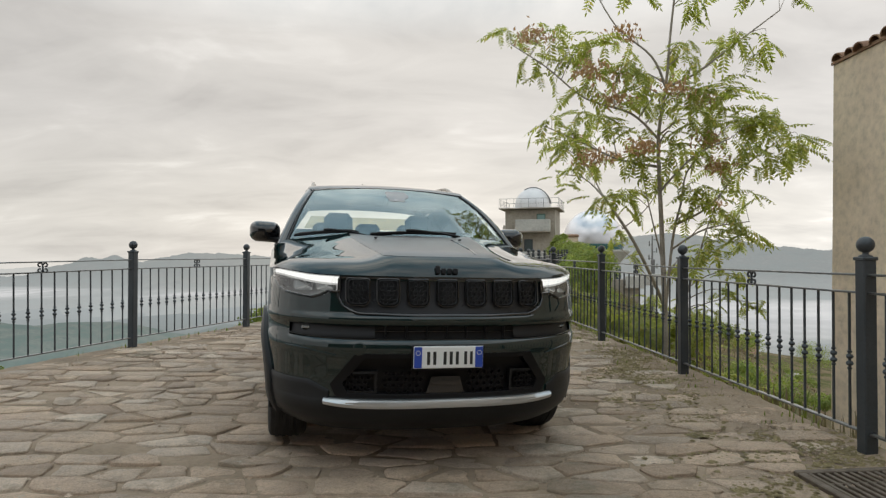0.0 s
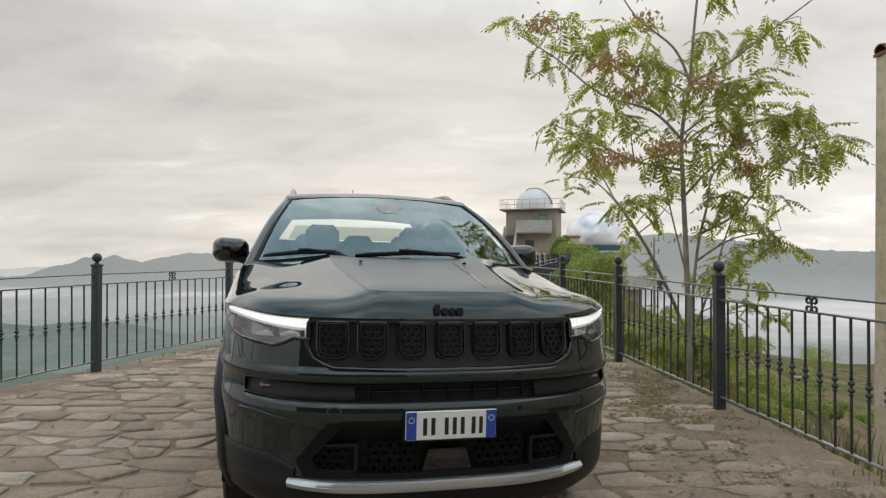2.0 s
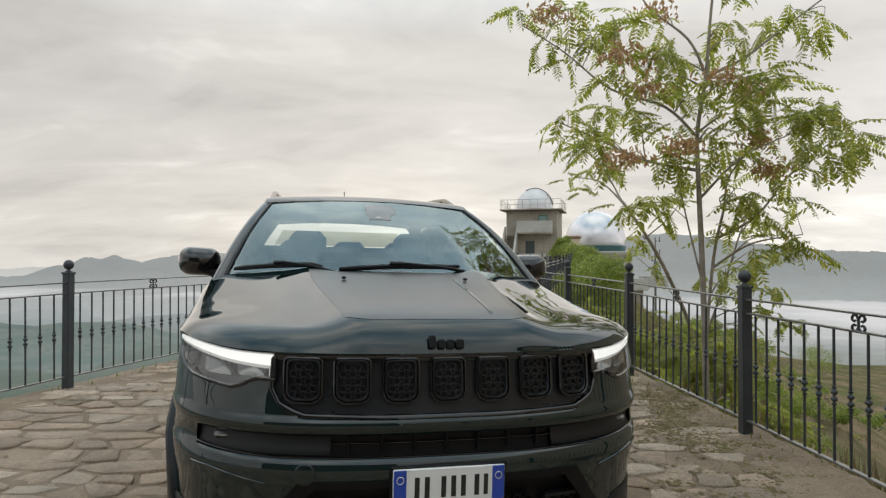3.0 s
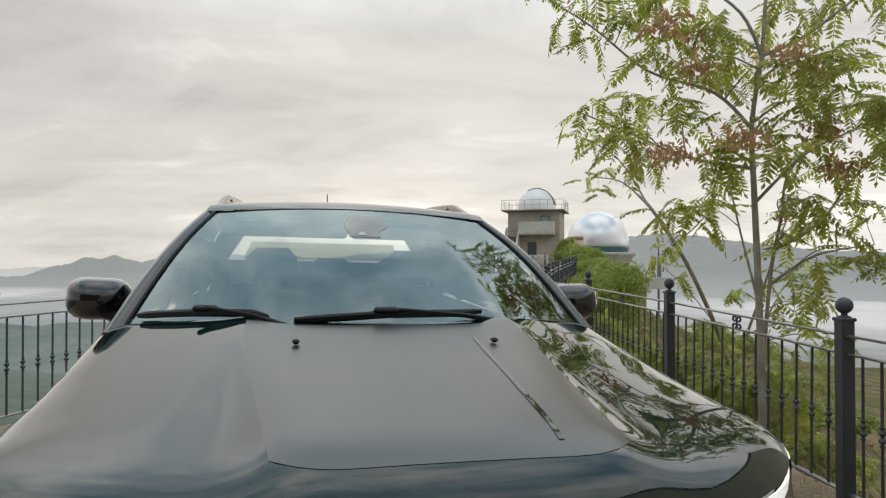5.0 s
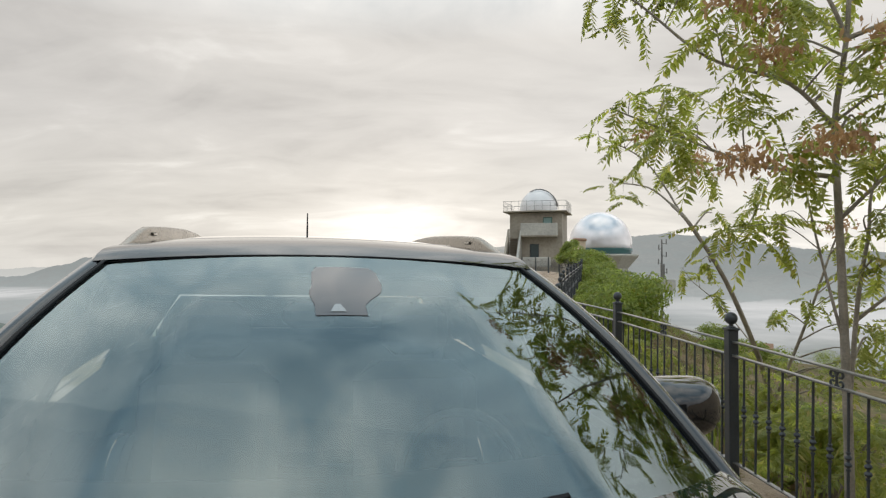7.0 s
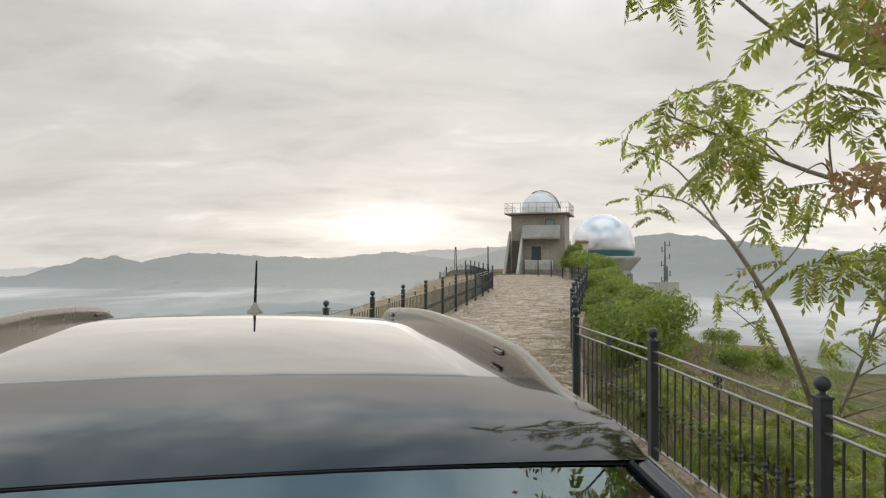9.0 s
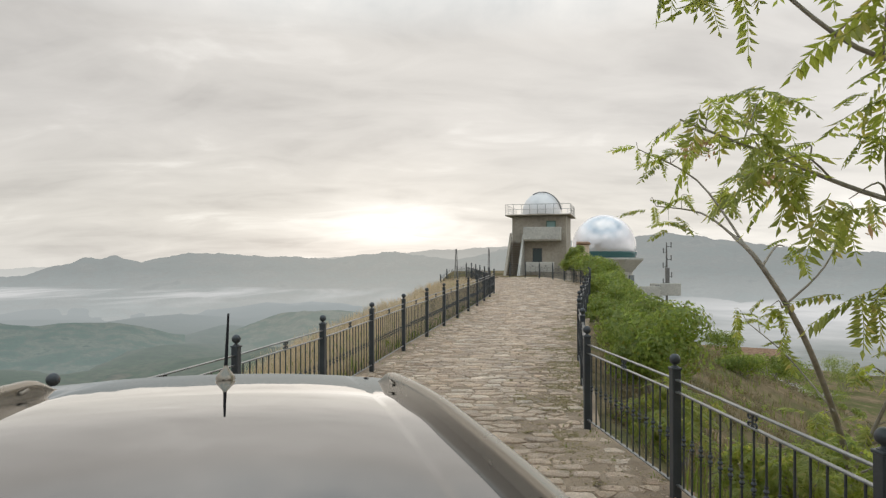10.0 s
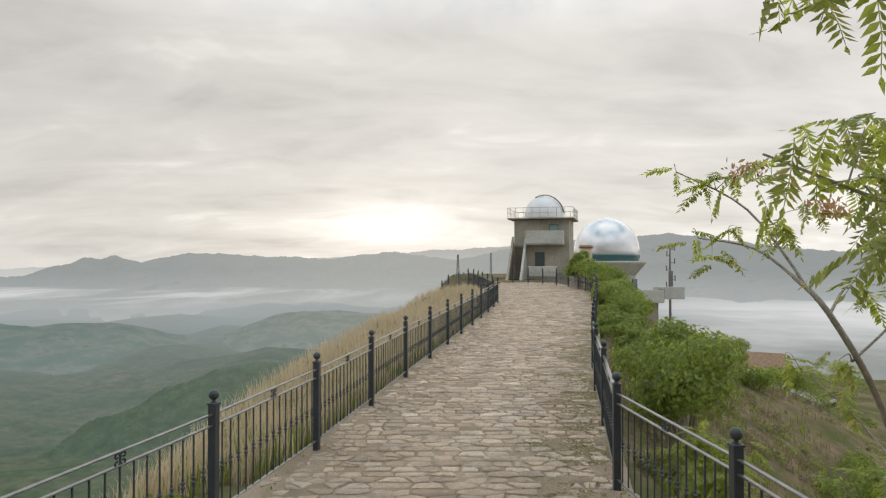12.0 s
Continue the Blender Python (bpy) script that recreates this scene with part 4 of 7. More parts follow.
        part("fog_lamp", cup, M_BOWL, car, "small clear fog lamp")
        cap = Geo().lathe([(0.001, 0.006), (0.030, 0.006), (0.033, 0.004), (0.034, 0.0)], 24, Matrix.Translation(nose(s * 0.445, 0.645, 0.001)) @ pose(0, 0, 0, 90, 0, s * 10))
        if s < 0:
            part("tow_cover", cap, M_PAINT, car)
        arch_front, arch_rear = (arch(s, 0.87), arch(s, 3.50))
        part("wheel_arch", arch_front, M_PLASTIC, car, "grained grey plastic")
        part("wheel_arch", arch_rear, M_PLASTIC, car, "grained grey plastic")

    # bumper
    slit = part("bumper_slit", nose_sheet(-0.82, 0.82, 0.688, 0.764, -0.028, 50, 3), M_BLACK, car, "black recessed strip", angle=180)
    part("slit_blade", Geo().tube([nose(u, 0.692 + 0.014 * max(0.0, (abs(u) - 0.5) / 0.28) ** 2, 0.003) for u in np.linspace(-0.78, 0.78, 50)], 0.005, 8, 0.7), M_BLACKGLOSS, slit)
    part("slit_edge", Geo().tube([nose(u, 0.729, -0.018) for u in np.linspace(-0.37, 0.37, 40)], 0.003, 8), M_BLACKGLOSS, slit)
    for k in range(-3, 4):
        part("slit_rib", Geo().box(tuple(nose(k * 0.105, 0.727, -0.018)), (0.008, 0.018, 0.058), 0.003), M_BLACK, slit)
    intake = part("lower_intake", nose_sheet(-0.58, 0.58, 0.385, 0.625, -0.040, 40, 4), M_BLACK, car, "black lower intake", angle=180)
    for s in (-1, 1):
        part("intake_mesh", honeycomb(min(s * 0.11, s * 0.33), max(s * 0.11, s * 0.33), 0.41, 0.55, -0.012, 0.040, 0.007, 0.02), M_BLACK, intake, angle=30)
        part("intake_mesh", honeycomb(min(s * 0.38, s * 0.53), max(s * 0.38, s * 0.53), 0.43, 0.51, -0.012, 0.034, 0.006, 0.02), M_BLACK, intake, angle=30)
    out = [(-0.552, 0.398), (-0.580, 0.46), (-0.462, 0.622), (0.462, 0.622), (0.580, 0.46), (0.552, 0.398), (0.2, 0.393), (-0.2, 0.393)]
    fine_out = []
    for (a, b), (c, d) in zip(out, out[1:] + out[:1]):
        fine_out += [(a + (c - a) * k / 8, b + (d - b) * k / 8) for k in range(8)]
    inner = [(u * 0.90, 0.495 + (z - 0.495) * 0.80) for u, z in fine_out]
    part("intake_border", frame_on_nose(fine_out, inner, 0.006, -0.03), M_BLACK, intake, angle=50)
    for s in (-1, 1):
        box_out = [(s * 0.352, 0.418), (s * 0.352, 0.53), (s * 0.505, 0.525), (s * 0.548, 0.47), (s * 0.535, 0.418), (s * 0.44, 0.416)]
        ring = []
        for (p, q), (p2, q2) in zip(box_out, box_out[1:] + box_out[:1]):
            ring += [(p + (p2 - p) * i / 5, q + (q2 - q) * i / 5) for i in range(5)]
        part("intake_pod", frame_on_nose(ring, [(s * 0.45 + (p - s * 0.45) * 0.86, 0.475 + (q - 0.475) * 0.80) for p, q in ring], -0.004, -0.03), M_TRIM, intake, "black plastic pod", angle=40)
    part("radar_cover", Geo().grid([[tuple(nose(u, z, -0.006)) for u in np.linspace(-0.075 - 0.03 * (0.5 - z) / 0.1, 0.075 + 0.03 * (0.5 - z) / 0.1, 6)] for z in (0.40, 0.44, 0.47, 0.50)]), M_BLACKGLOSS, intake, angle=180)
    skid = []
    for u in np.linspace(-0.605, 0.605, 44):
        lift = 0.020 * (abs(u) / 0.63) ** 6
        skid.append([tuple(nose(u, 0.340 + lift * 1.0, 0.0)), tuple(nose(u, 0.344 + lift, 0.020)), tuple(nose(u, 0.362 + lift * 0.9, 0.026)), tuple(nose(u, 0.384 + lift * 0.3, 0.018)), tuple(nose(u, 0.388 + lift * 0.3, 0.0))])
    part("skid_bar", Geo().grid(skid), M_SILVER, car, "satin silver bar", angle=50)
    for s in (-1, 1):
        part("skid_inset", Geo().grid([[tuple(nose(s * u, z, 0.0245)) for z in (0.364, 0.370, 0.376)] for u in np.linspace(0.30, 0.50, 12)]), M_LAMP, car, "dull inset strip on the silver bar", angle=180)
        part("lower_trim", Geo().grid([[tuple(nose(s * u, 0.385 + ((0.476 - 0.05 * max(0.0, (0.68 - u) / 0.10)) - 0.385) * k, 0.008 - 0.006 * (k > 0.9))) for u in np.linspace(0.585, 0.875, 20)] for k in (0, 0.3, 0.6, 0.88, 1.0)]), M_PLASTIC, car, "grained grey plastic", angle=60)
        crease = Geo().tube([nose(s * u, 0.640 - 0.035 * max(0.0, (0.74 - u) / 0.2), 0.002) for u in np.linspace(0.56, 0.80, 14)], 0.004, 6)
        part("bumper_crease", crease, M_PAINT, car)
    valance = []
    for u in np.linspace(-0.86, 0.86, 50):
        valance.append([tuple(nose(u, z, o)) for z, o in ((0.20, 0.003), (0.235, 0.006), (0.28, 0.008), (0.32, 0.008), (0.372, 0.008), (0.395, 0.004))])
    part("valance", Geo().grid(valance), M_PLASTIC, car, "grained grey plastic", angle=180)

    # number plate: bars in place of characters
    pl = nose(0, 0.607, 0.022)
    plate = part("number_plate", Geo().box((0, pl.y, 0.607), (0.362, 0.010, 0.112), 0.004), M_PLATE, car, "white number plate with blue ends")
    part("plate_holder", Geo().box((0, pl.y + 0.012, 0.605), (0.376, 0.016, 0.126), 0.004), M_BLACK, plate)
    for s in (-1, 1):
        part("blue_band", Geo().box((s * 0.159, pl.y - 0.005, 0.607), (0.040, 0.003, 0.106), 0.001), M_BLUE, plate)
        ring = Geo().tube([(s * 0.159 + 0.011 * math.cos(a), pl.y - 0.008, 0.630 + 0.011 * math.sin(a)) for a in np.linspace(0, 2 * math.pi, 17)], 0.0016, 5)
        part("band_ring", ring, M_SILVER, plate)
    for u, wd in ((-0.105, 0.022), (-0.073, 0.022), (-0.020, 0.022), (0.012, 0.022), (0.044, 0.022), (0.088, 0.022), (0.118, 0.020)):
        part("character_bar", Geo().box((u, pl.y - 0.005, 0.603), (wd * 0.72, 0.003, 0.066), 0.001), M_INK, plate)

    # glass, pillars, roof
    us, ss = np.linspace(-1, 1, 41), np.linspace(0, 1, 17)
    screen_ob = part("windscreen", surface_patch(screen, us * 0.975, ss * 0.988 + 0.010), M_SCREEN, car, "clear curved windscreen", angle=180)
    screen_ob.visible_shadow = False
    def shifted(u, s):
        p = screen(u, s)
        return (p.x, p.y + 0.006, p.z - 0.012)
    part("top_seal", Geo().tube([screen(u, 0.996) + Vector((0, 0.0, 0.0)) for u in us * 0.98], 0.0022, 6), M_BLACK, screen_ob)
    band = Geo().grid([[shifted(u, s) for u in us] for s in (-0.01, 0.02, 0.055)])
    part("screen_band", band, M_BLACK, screen_ob, angle=180)
    for s in (-1, 1):
        pillar = [screen(s * 1.0, k) + Vector((s * 0.012, 0.02, -0.008)) for k in np.linspace(-0.03, 1.0, 14)]
        part("front_pillar", Geo().tube(pillar, [0.034 - 0.008 * k / 13 for k in range(14)], 10, 0.75), M_BLACKGLOSS, car, "black pillar")
        seal = [screen(s * 0.972, k) + Vector((0, -0.002, 0.004)) for k in np.linspace(0.0, 0.99, 14)]
        part("screen_seal", Geo().tube(seal, 0.006, 6), M_BLACK, screen_ob)
        def side_top(v, s=s):
            k = (v - 2.06) / (4.03 - 2.06)
            return Vector((s * ((0.620 - 0.05 * k) + 0.018), v, roof_z(0.62, max(v, 1.95)) - 0.03))
        def side_low(v, s=s):
            return Vector((s * 0.872 * (1 - 0.02 * max(0.0, (v - 2.2) / 2.2) ** 2), v, BELT - 0.005 + 0.02 * (v - 1.4)))
        def side_pane(v0, v1, t0, t1):
            return Geo().grid([[tuple(side_low(v0 + (v1 - v0) * k).lerp(side_top(t0 + (t1 - t0) * k), f)) for k in np.linspace(0, 1, 8)] for f in (0, 0.35, 0.7, 1)])
        for v0, v1, t0, t1 in ((1.42, 2.42, 2.08, 2.45), (2.50, 3.30, 2.53, 3.24), (3.40, 3.75, 3.34, 3.62)):
            pane = part("side_window", side_pane(v0, v1, t0, t1), M_WINDOW, car, "tinted side window", angle=180)
            pane.visible_shadow = False
        for v0, v1, t0, t1, r in ((2.46, 2.46, 2.49, 2.49, 0.045), (3.35, 3.35, 3.29, 3.29, 0.05), (3.90, 3.90, 3.80, 3.80, 0.10)):
            path = [side_low(v0).lerp(side_top(t0), f) for f in (-0.05, 0.3, 0.7, 1.0)]
            part("side_pillar", Geo().tube(path, r, 10, 0.4), M_BLACKGLOSS, car)
        shelf = Geo().grid([[(s * 0.885, v, BELT - 0.012 + 0.02 * (v - 1.4)), (s * 0.865, v, BELT + 0.002 + 0.02 * (v - 1.4)), (s * 0.84, v, BELT - 0.01 + 0.02 * (v - 1.4))] for v in np.linspace(1.3, 4.1, 30)])
        part("belt_trim", shelf, M_BLACKGLOSS, car)
        # roof rail: a tall slim bar that runs down into the roof at both ends
        rows_ = []
        for f in np.linspace(0, 1, 33):
            v = 2.24 + 1.68 * f
            lift = 0.003 + 0.046 * soft_step(f / 0.17) * soft_step((1 - f) / 0.12)
            hw = 0.008 + 0.006 * soft_step(f / 0.06) * soft_step((1 - f) / 0.05)
            u = s * (0.600 - 0.092 * f)
            z = roof_z(u, v) - 0.004
            rows_.append([(u + s * a * hw, v, z + b * lift) for a, b in ((1.1, -0.1), (1.05, 0.5), (0.85, 0.88), (0.4, 1.0), (-0.3, 1.0), (-0.8, 0.92), (-1.0, 0.6), (-1.05, -0.1))])
        rail = part("roof_rail", Geo().grid(rows_), M_RAILC, car, "gunmetal roof rail", angle=60)
        for f in (0.20, 0.84):
            v = 2.24 + 1.68 * f
            u = s * (0.600 - 0.092 * f - 0.020)
            part("rail_foot", Geo().box((u + s * 0.004, v, roof_z(u, v) + 0.018), (0.007, 0.060, 0.012), 0.005), M_RAILC, rail)
        # door mirror
        m0 = Matrix.Translation((s * 0.935 - 0.018, 1.68, 1.238)) @ pose(0, 0, 0, 0, 0, -s * 8) @ Matrix.Diagonal((1.12, 1.1, 1.05, 1))
        shell = []
        for k, (d, hx, hz) in enumerate(((-0.075, 0.02, 0.015), (-0.07, 0.05, 0.040), (-0.05, 0.075, 0.060), (-0.015, 0.092, 0.070), (0.03, 0.096, 0.072), (0.055, 0.093, 0.069))):
            shell.append([tuple(m0 @ Vector((x, d, z + 0.004 * x / 0.1 * s))) for x, z in rounded(0, 0, hx, hz, min(hz, 0.055) * 0.98, 6)])
        shell.insert(0, [tuple(m0 @ Vector((0.001 * math.cos(a), -0.076, 0.001 * math.sin(a)))) for a in np.linspace(0, 2 * math.pi, 25)[:-1]])
        mirror = part("door_mirror", Geo().grid(shell, True), M_BLACKGLOSS, car, "gloss black door mirror")
        face = Geo().add([tuple(m0 @ Vector((x, 0.050, z))) for x, z in rounded(0, 0, 0.088, 0.064, 0.045, 6)], [tuple(range(24))])
        part("mirror_glass", face, M_CHROME, mirror, "mirror glass")
        foot = Geo().tube([(s * 0.80, 1.62, 1.165), (s * 0.86, 1.63, 1.175), (s * 0.93, 1.64, 1.19)], [0.045, 0.040, 0.030], 8, 0.6)
        part("mirror_foot", foot, M_BLACK, mirror)
    header, panel = car_roof()
    roof = part("roof", panel, M_ROOF, car, "black gloss roof", angle=60)
    part("roof_header", header, M_HEADER, car, "black header over the windscreen", angle=60)
    cap = Geo().lathe([(0.031, 0.0), (0.030, 0.008), (0.022, 0.020), (0.010, 0.034), (0.006, 0.045)], 16, Matrix.Translation((0.0, 3.85, roof_z(0, 3.85) + 0.004)))
    base = part("antenna", cap, M_RAILC, roof, "short black rod antenna")
    z0 = roof_z(0, 3.85) + 0.045
    part("antenna_rod", Geo().tube([(0, 3.85, z0), (0, 3.873, z0 + 0.075), (0, 3.900, z0 + 0.165)], [0.006, 0.005, 0.0035], 8), M_BLACK, base)
    for (ub, sb), (ue, se) in (((-0.93, 0.040), (-0.42, 0.004)), ((0.40, 0.040), (-0.33, 0.004))):
        blade = []
        for k in np.linspace(0, 1, 12):
            p = screen(ub + (ue - ub) * k, sb + (se - sb) * k) + Vector((0, -0.010, 0.016 + 0.007 * math.sin(math.pi * k)))
            blade.append(p)
        wiper = part("wiper", Geo().tube(blade, [0.005] + [0.0085] * 10 + [0.005], 6, 1.4), M_BLACK, car, "black wiper")
        mid = blade[6]
        part("wiper_clip", Geo().box(tuple(mid + Vector((0, -0.004, 0.014))), (0.075, 0.022, 0.016), 0.005, pose(0, 0, 0, 20, 0, 0)), M_BLACK, wiper)
        pivot = screen(0.62 if ub > 0 else -0.30, -0.02) + Vector((0, -0.01, 0.0))
        part("wiper_arm", Geo().tube([pivot, pivot.lerp(mid, 0.5) + Vector((0, -0.012, 0.02)), mid + Vector((0, -0.004, 0.018))], [0.010, 0.008, 0.006], 6), M_BLACK, wiper)
    cowl = Geo().grid([[(0.82 * u, screen_base(0.82 * u) + d, hood_z(0.82 * u, screen_base(0.82 * u)) + e) for u in us] for d, e in ((-0.035, -0.022), (-0.012, -0.016), (0.02, -0.012), (0.05, 0.004), (0.062, 0.010), (0.064, 0.0))])
    part("cowl", cowl, M_BLACK, car, angle=180)

    # tail, floor and cabin
    tail = Geo().grid([[(k * (0.60 - 0.07 * f), 4.22 - 0.11 * f, 1.325 + 0.133 * f) for k in np.linspace(-1, 1, 9)] for f in (0, 0.33, 0.66, 1.0)])
    rear = part("rear_window", tail, M_REAR, car, "tinted rear window", angle=180)
    rear.visible_shadow = False
    part("tail_panel", Geo().grid([[(k * (0.86 - 0.15 * f ** 2), 4.36 - 0.12 * f, 1.0 + 0.315 * f) for k in np.linspace(-1, 1, 9)] for f in (0, 0.3, 0.6, 1.0)]), M_PAINT, car, angle=180)
    part("cargo_cover", Geo().box((0, 3.82, 1.12), (1.30, 0.80, 0.02), 0.005), M_SEAT, car, "dark cargo cover")
    part("floor_pan", Geo().box((0, 2.35, 0.30), (1.5, 3.6, 0.06), 0.02), M_BLACK, car)
    part("cabin_lining", Geo().box((0, 1.30, 0.78), (1.50, 0.04, 0.7), 0.01), M_BLACK, car)
    def dash(u, s):
        return (0.74 * u, 1.22 + 0.22 * u * u * 0.5 + 0.50 * s, 1.145 + 0.012 * math.sin(3 * s) - 0.05 * s * s - (0.25 if s > 0.99 else 0))
    dashboard = part("dashboard", surface_patch(dash, np.linspace(-1, 1, 21), [0, 0.2, 0.4, 0.6, 0.8, 0.9, 1.0]), M_SEAT, car, "dark dashboard", angle=60)
    part("dash_trim", Geo().tube([(u, 1.70, 1.085) for u in np.linspace(-0.70, 0.70, 12)], 0.012, 6), M_GRILLE, dashboard)
    wheel = Geo().tube([(0.36 + 0.175 * math.cos(a), 1.86 + 0.07 * math.sin(a), 1.02 + 0.16 * math.sin(a)) for a in np.linspace(0, 2 * math.pi, 25)], 0.014, 8, caps=False)
    wheel.box((0.36, 1.87, 1.01), (0.13, 0.05, 0.11), 0.03)
    wheel.box((0.36, 1.87, 1.02), (0.32, 0.02, 0.03), 0.008)
    part("steering_wheel", wheel, M_SEAT, car, "dark steering wheel")
    for u, v in ((-0.36, 2.35), (0.36, 2.35)):
        seat = part("seat", Geo().box((u, v + 0.10, 0.92), (0.46, 0.16, 0.62), 0.07, pose(0, 0, 0, -14, 0, 0)).box((u, v - 0.22, 0.58), (0.48, 0.5, 0.16), 0.06), M_SEAT, car, "dark leather seat")
        part("headrest", Geo().box((u, v + 0.20, 1.335), (0.25, 0.10, 0.19), 0.05, pose(0, 0, 0, -10, 0, 0)), M_SEAT, seat)
    bench = part("rear_seat", Geo().box((0, 3.22, 0.94), (1.30, 0.16, 0.62), 0.06, pose(0, 0, 0, -16, 0, 0)), M_SEAT, car, "dark rear bench")
    for u in (-0.42, 0.0, 0.42):
        part("headrest", Geo().box((u, 3.34, 1.30), (0.25, 0.09, 0.13), 0.045), M_SEAT, bench)
    def sensor(k, q):
        c = 0.002 + 0.040 * soft_step((q - 0.64) / 0.14)
        half = 0.085 + 0.048 * soft_step((q - 0.64) / 0.10) - 0.02 * soft_step((q - 0.85) / 0.05)
        p = screen(c + k * half, q)
        return (p.x, p.y - 0.0006, p.z + 0.0011)
    cover = part("sensor_cover", surface_patch(sensor, np.linspace(-1, 1, 33), np.linspace(0.60, 0.90, 33)), M_FRIT, screen_ob, "black sensor cover behind the windscreen", angle=180)
    eye = [screen(u, q) + Vector((0, -0.0014, 0.0024)) for u, q in ((-0.034, 0.616), (0.020, 0.616), (0.003, 0.654), (-0.016, 0.654))]
    part("sensor_window", Geo().add([tuple(p) for p in eye], [(0, 1, 2, 3)]), M_BOWL, cover, "small clear wedge")
    for s in (-1, 1):
        part("sun_visor", Geo().box((s * 0.30, 2.15, 1.527), (0.58, 0.20, 0.022), 0.010, pose(0, 0, 0, -20, 0, 0)), M_SEAT, car, "dark sun visor folded up")
    part("headliner", Geo().grid([[(u, v, roof_z(u, v) - 0.035 - 0.02 * (v - 2.02) / 1.9) for u in np.linspace(-0.6, 0.6, 9)] for v in np.linspace(2.02, 4.0, 9)]), M_SEAT, car, angle=180)

    # wheels
    tyre_prof = [(0.235, -0.105), (0.27, -0.112), (0.32, -0.108), (0.342, -0.095), (0.348, -0.05), (0.349, 0.0), (0.348, 0.05), (0.342, 0.095), (0.32, 0.108), (0.27, 0.112), (0.235, 0.105)]
    tyre = Geo().lathe(tyre_prof, 48)
    for z in (-0.06, -0.02, 0.02, 0.06):
        tyre.lathe([(0.347, z - 0.012), (0.3535, z - 0.010), (0.3535, z + 0.010), (0.347, z + 0.012)], 48)
    tyre = tyre.mesh("tyre", M_RUBBER)
    rim_g = Geo().lathe([(0.236, -0.10), (0.225, -0.09), (0.215, 0.05), (0.236, 0.10)], 40)
    for k in range(5):
        rim_g.box((0, 0, 0), (0.05, 0.19, 0.02), 0.008, pose(0, 0, 0, 0, 0, 72 * k) @ pose(0, 0.125, 0.085))
    rim_g.lathe([(0.001, 0.10), (0.05, 0.095), (0.06, 0.07), (0.05, 0.03)], 20)
    rim = rim_g.mesh("rim", M_GRILLE)
    for s in (-1, 1):
        for v in (0.87, 3.50):
            hub = thing("wheel", "", "", pose(s * 0.775, v, 0.349, 0, s * 90, 0))
            hub.parent = car
            part("tyre", tyre, None, hub, "black rubber tyre")
            part("rim", rim, None, hub, "dark alloy rim")
        part("arch_liner", Geo().grid([[(s * x, 0.87 + 0.40 * math.cos(a), 0.34 + 0.40 * math.sin(a)) for x in (0.52, 0.88)] for a in np.linspace(-0.2, math.pi + 0.2, 18)]), M_BLACK, car, angle=180)
    part("underbody", Geo().box((0, 1.0, 0.36), (1.16, 1.5, 0.24), 0.05), M_BLACK, car)
    return car


def arch(s, v):
    """The plastic trim round a wheel arch, proud of the flank."""
    rows = []
    for a in np.linspace(-0.22, math.pi + 0.22, 26):
        c, d = math.cos(a), math.sin(a)
        row = []
        for r, o in ((0.365, -0.05), (0.365, 0.010), (0.375, 0.016), (0.425, 0.012), (0.438, 0.004), (0.440, -0.02)):
            y, z = v + r * c, 0.34 + r * d
            v0, wd = at_level(max(0.2, z))
            k = max(0.0, (NOSE_L - (y - v0)) / NOSE_L)
            u = wd * (1 - min(0.9999, k) ** bow(z)) ** (1 / bow(z)) if y < v0 + NOSE_L else wd
            row.append((s * (max(u, 0.82) + o + 0.014), y, z))
        rows.append(row)
    return Geo().grid(rows)


build_car(pose(0.008, 3.30, -0.035, 1.6, 1.2, 14.0))


# ---- observatory tower and domes at the end of the walkway ----
def pierced(xs, zs, holes, y0, y1):
    """A wall between y0 and y1, cut into cells, of which some are openings."""
    g = Geo()
    at = {}
    def v(i, y, k):
        if (i, y, k) not in at:
            at[i, y, k] = len(g.v)
            g.v.append((xs[i], y, zs[k]))
        return at[i, y, k]
    full = {(i, k) for i in range(len(xs) - 1) for k in range(len(zs) - 1)} - set(holes)
    for i, k in full:
        g.f.append((v(i, y0, k), v(i + 1, y0, k), v(i + 1, y0, k + 1), v(i, y0, k + 1)))
        g.f.append((v(i, y1, k + 1), v(i + 1, y1, k + 1), v(i + 1, y1, k), v(i, y1, k)))
        for di, dk, a, b in ((-1, 0, (i, k), (i, k + 1)), (1, 0, (i + 1, k), (i + 1, k + 1)), (0, -1, (i, k), (i + 1, k)), (0, 1, (i, k + 1), (i + 1, k + 1))):
            if (i + di, k + dk) not in full:
                g.f.append((v(a[0], y0, a[1]), v(b[0], y0, b[1]), v(b[0], y1, b[1]), v(a[0], y1, a[1])))
    return g


M_STEP = mottled("worn_brown_step", (0.23, 0.18, 0.13), (0.31, 0.25, 0.19), 2.0, 0.9)


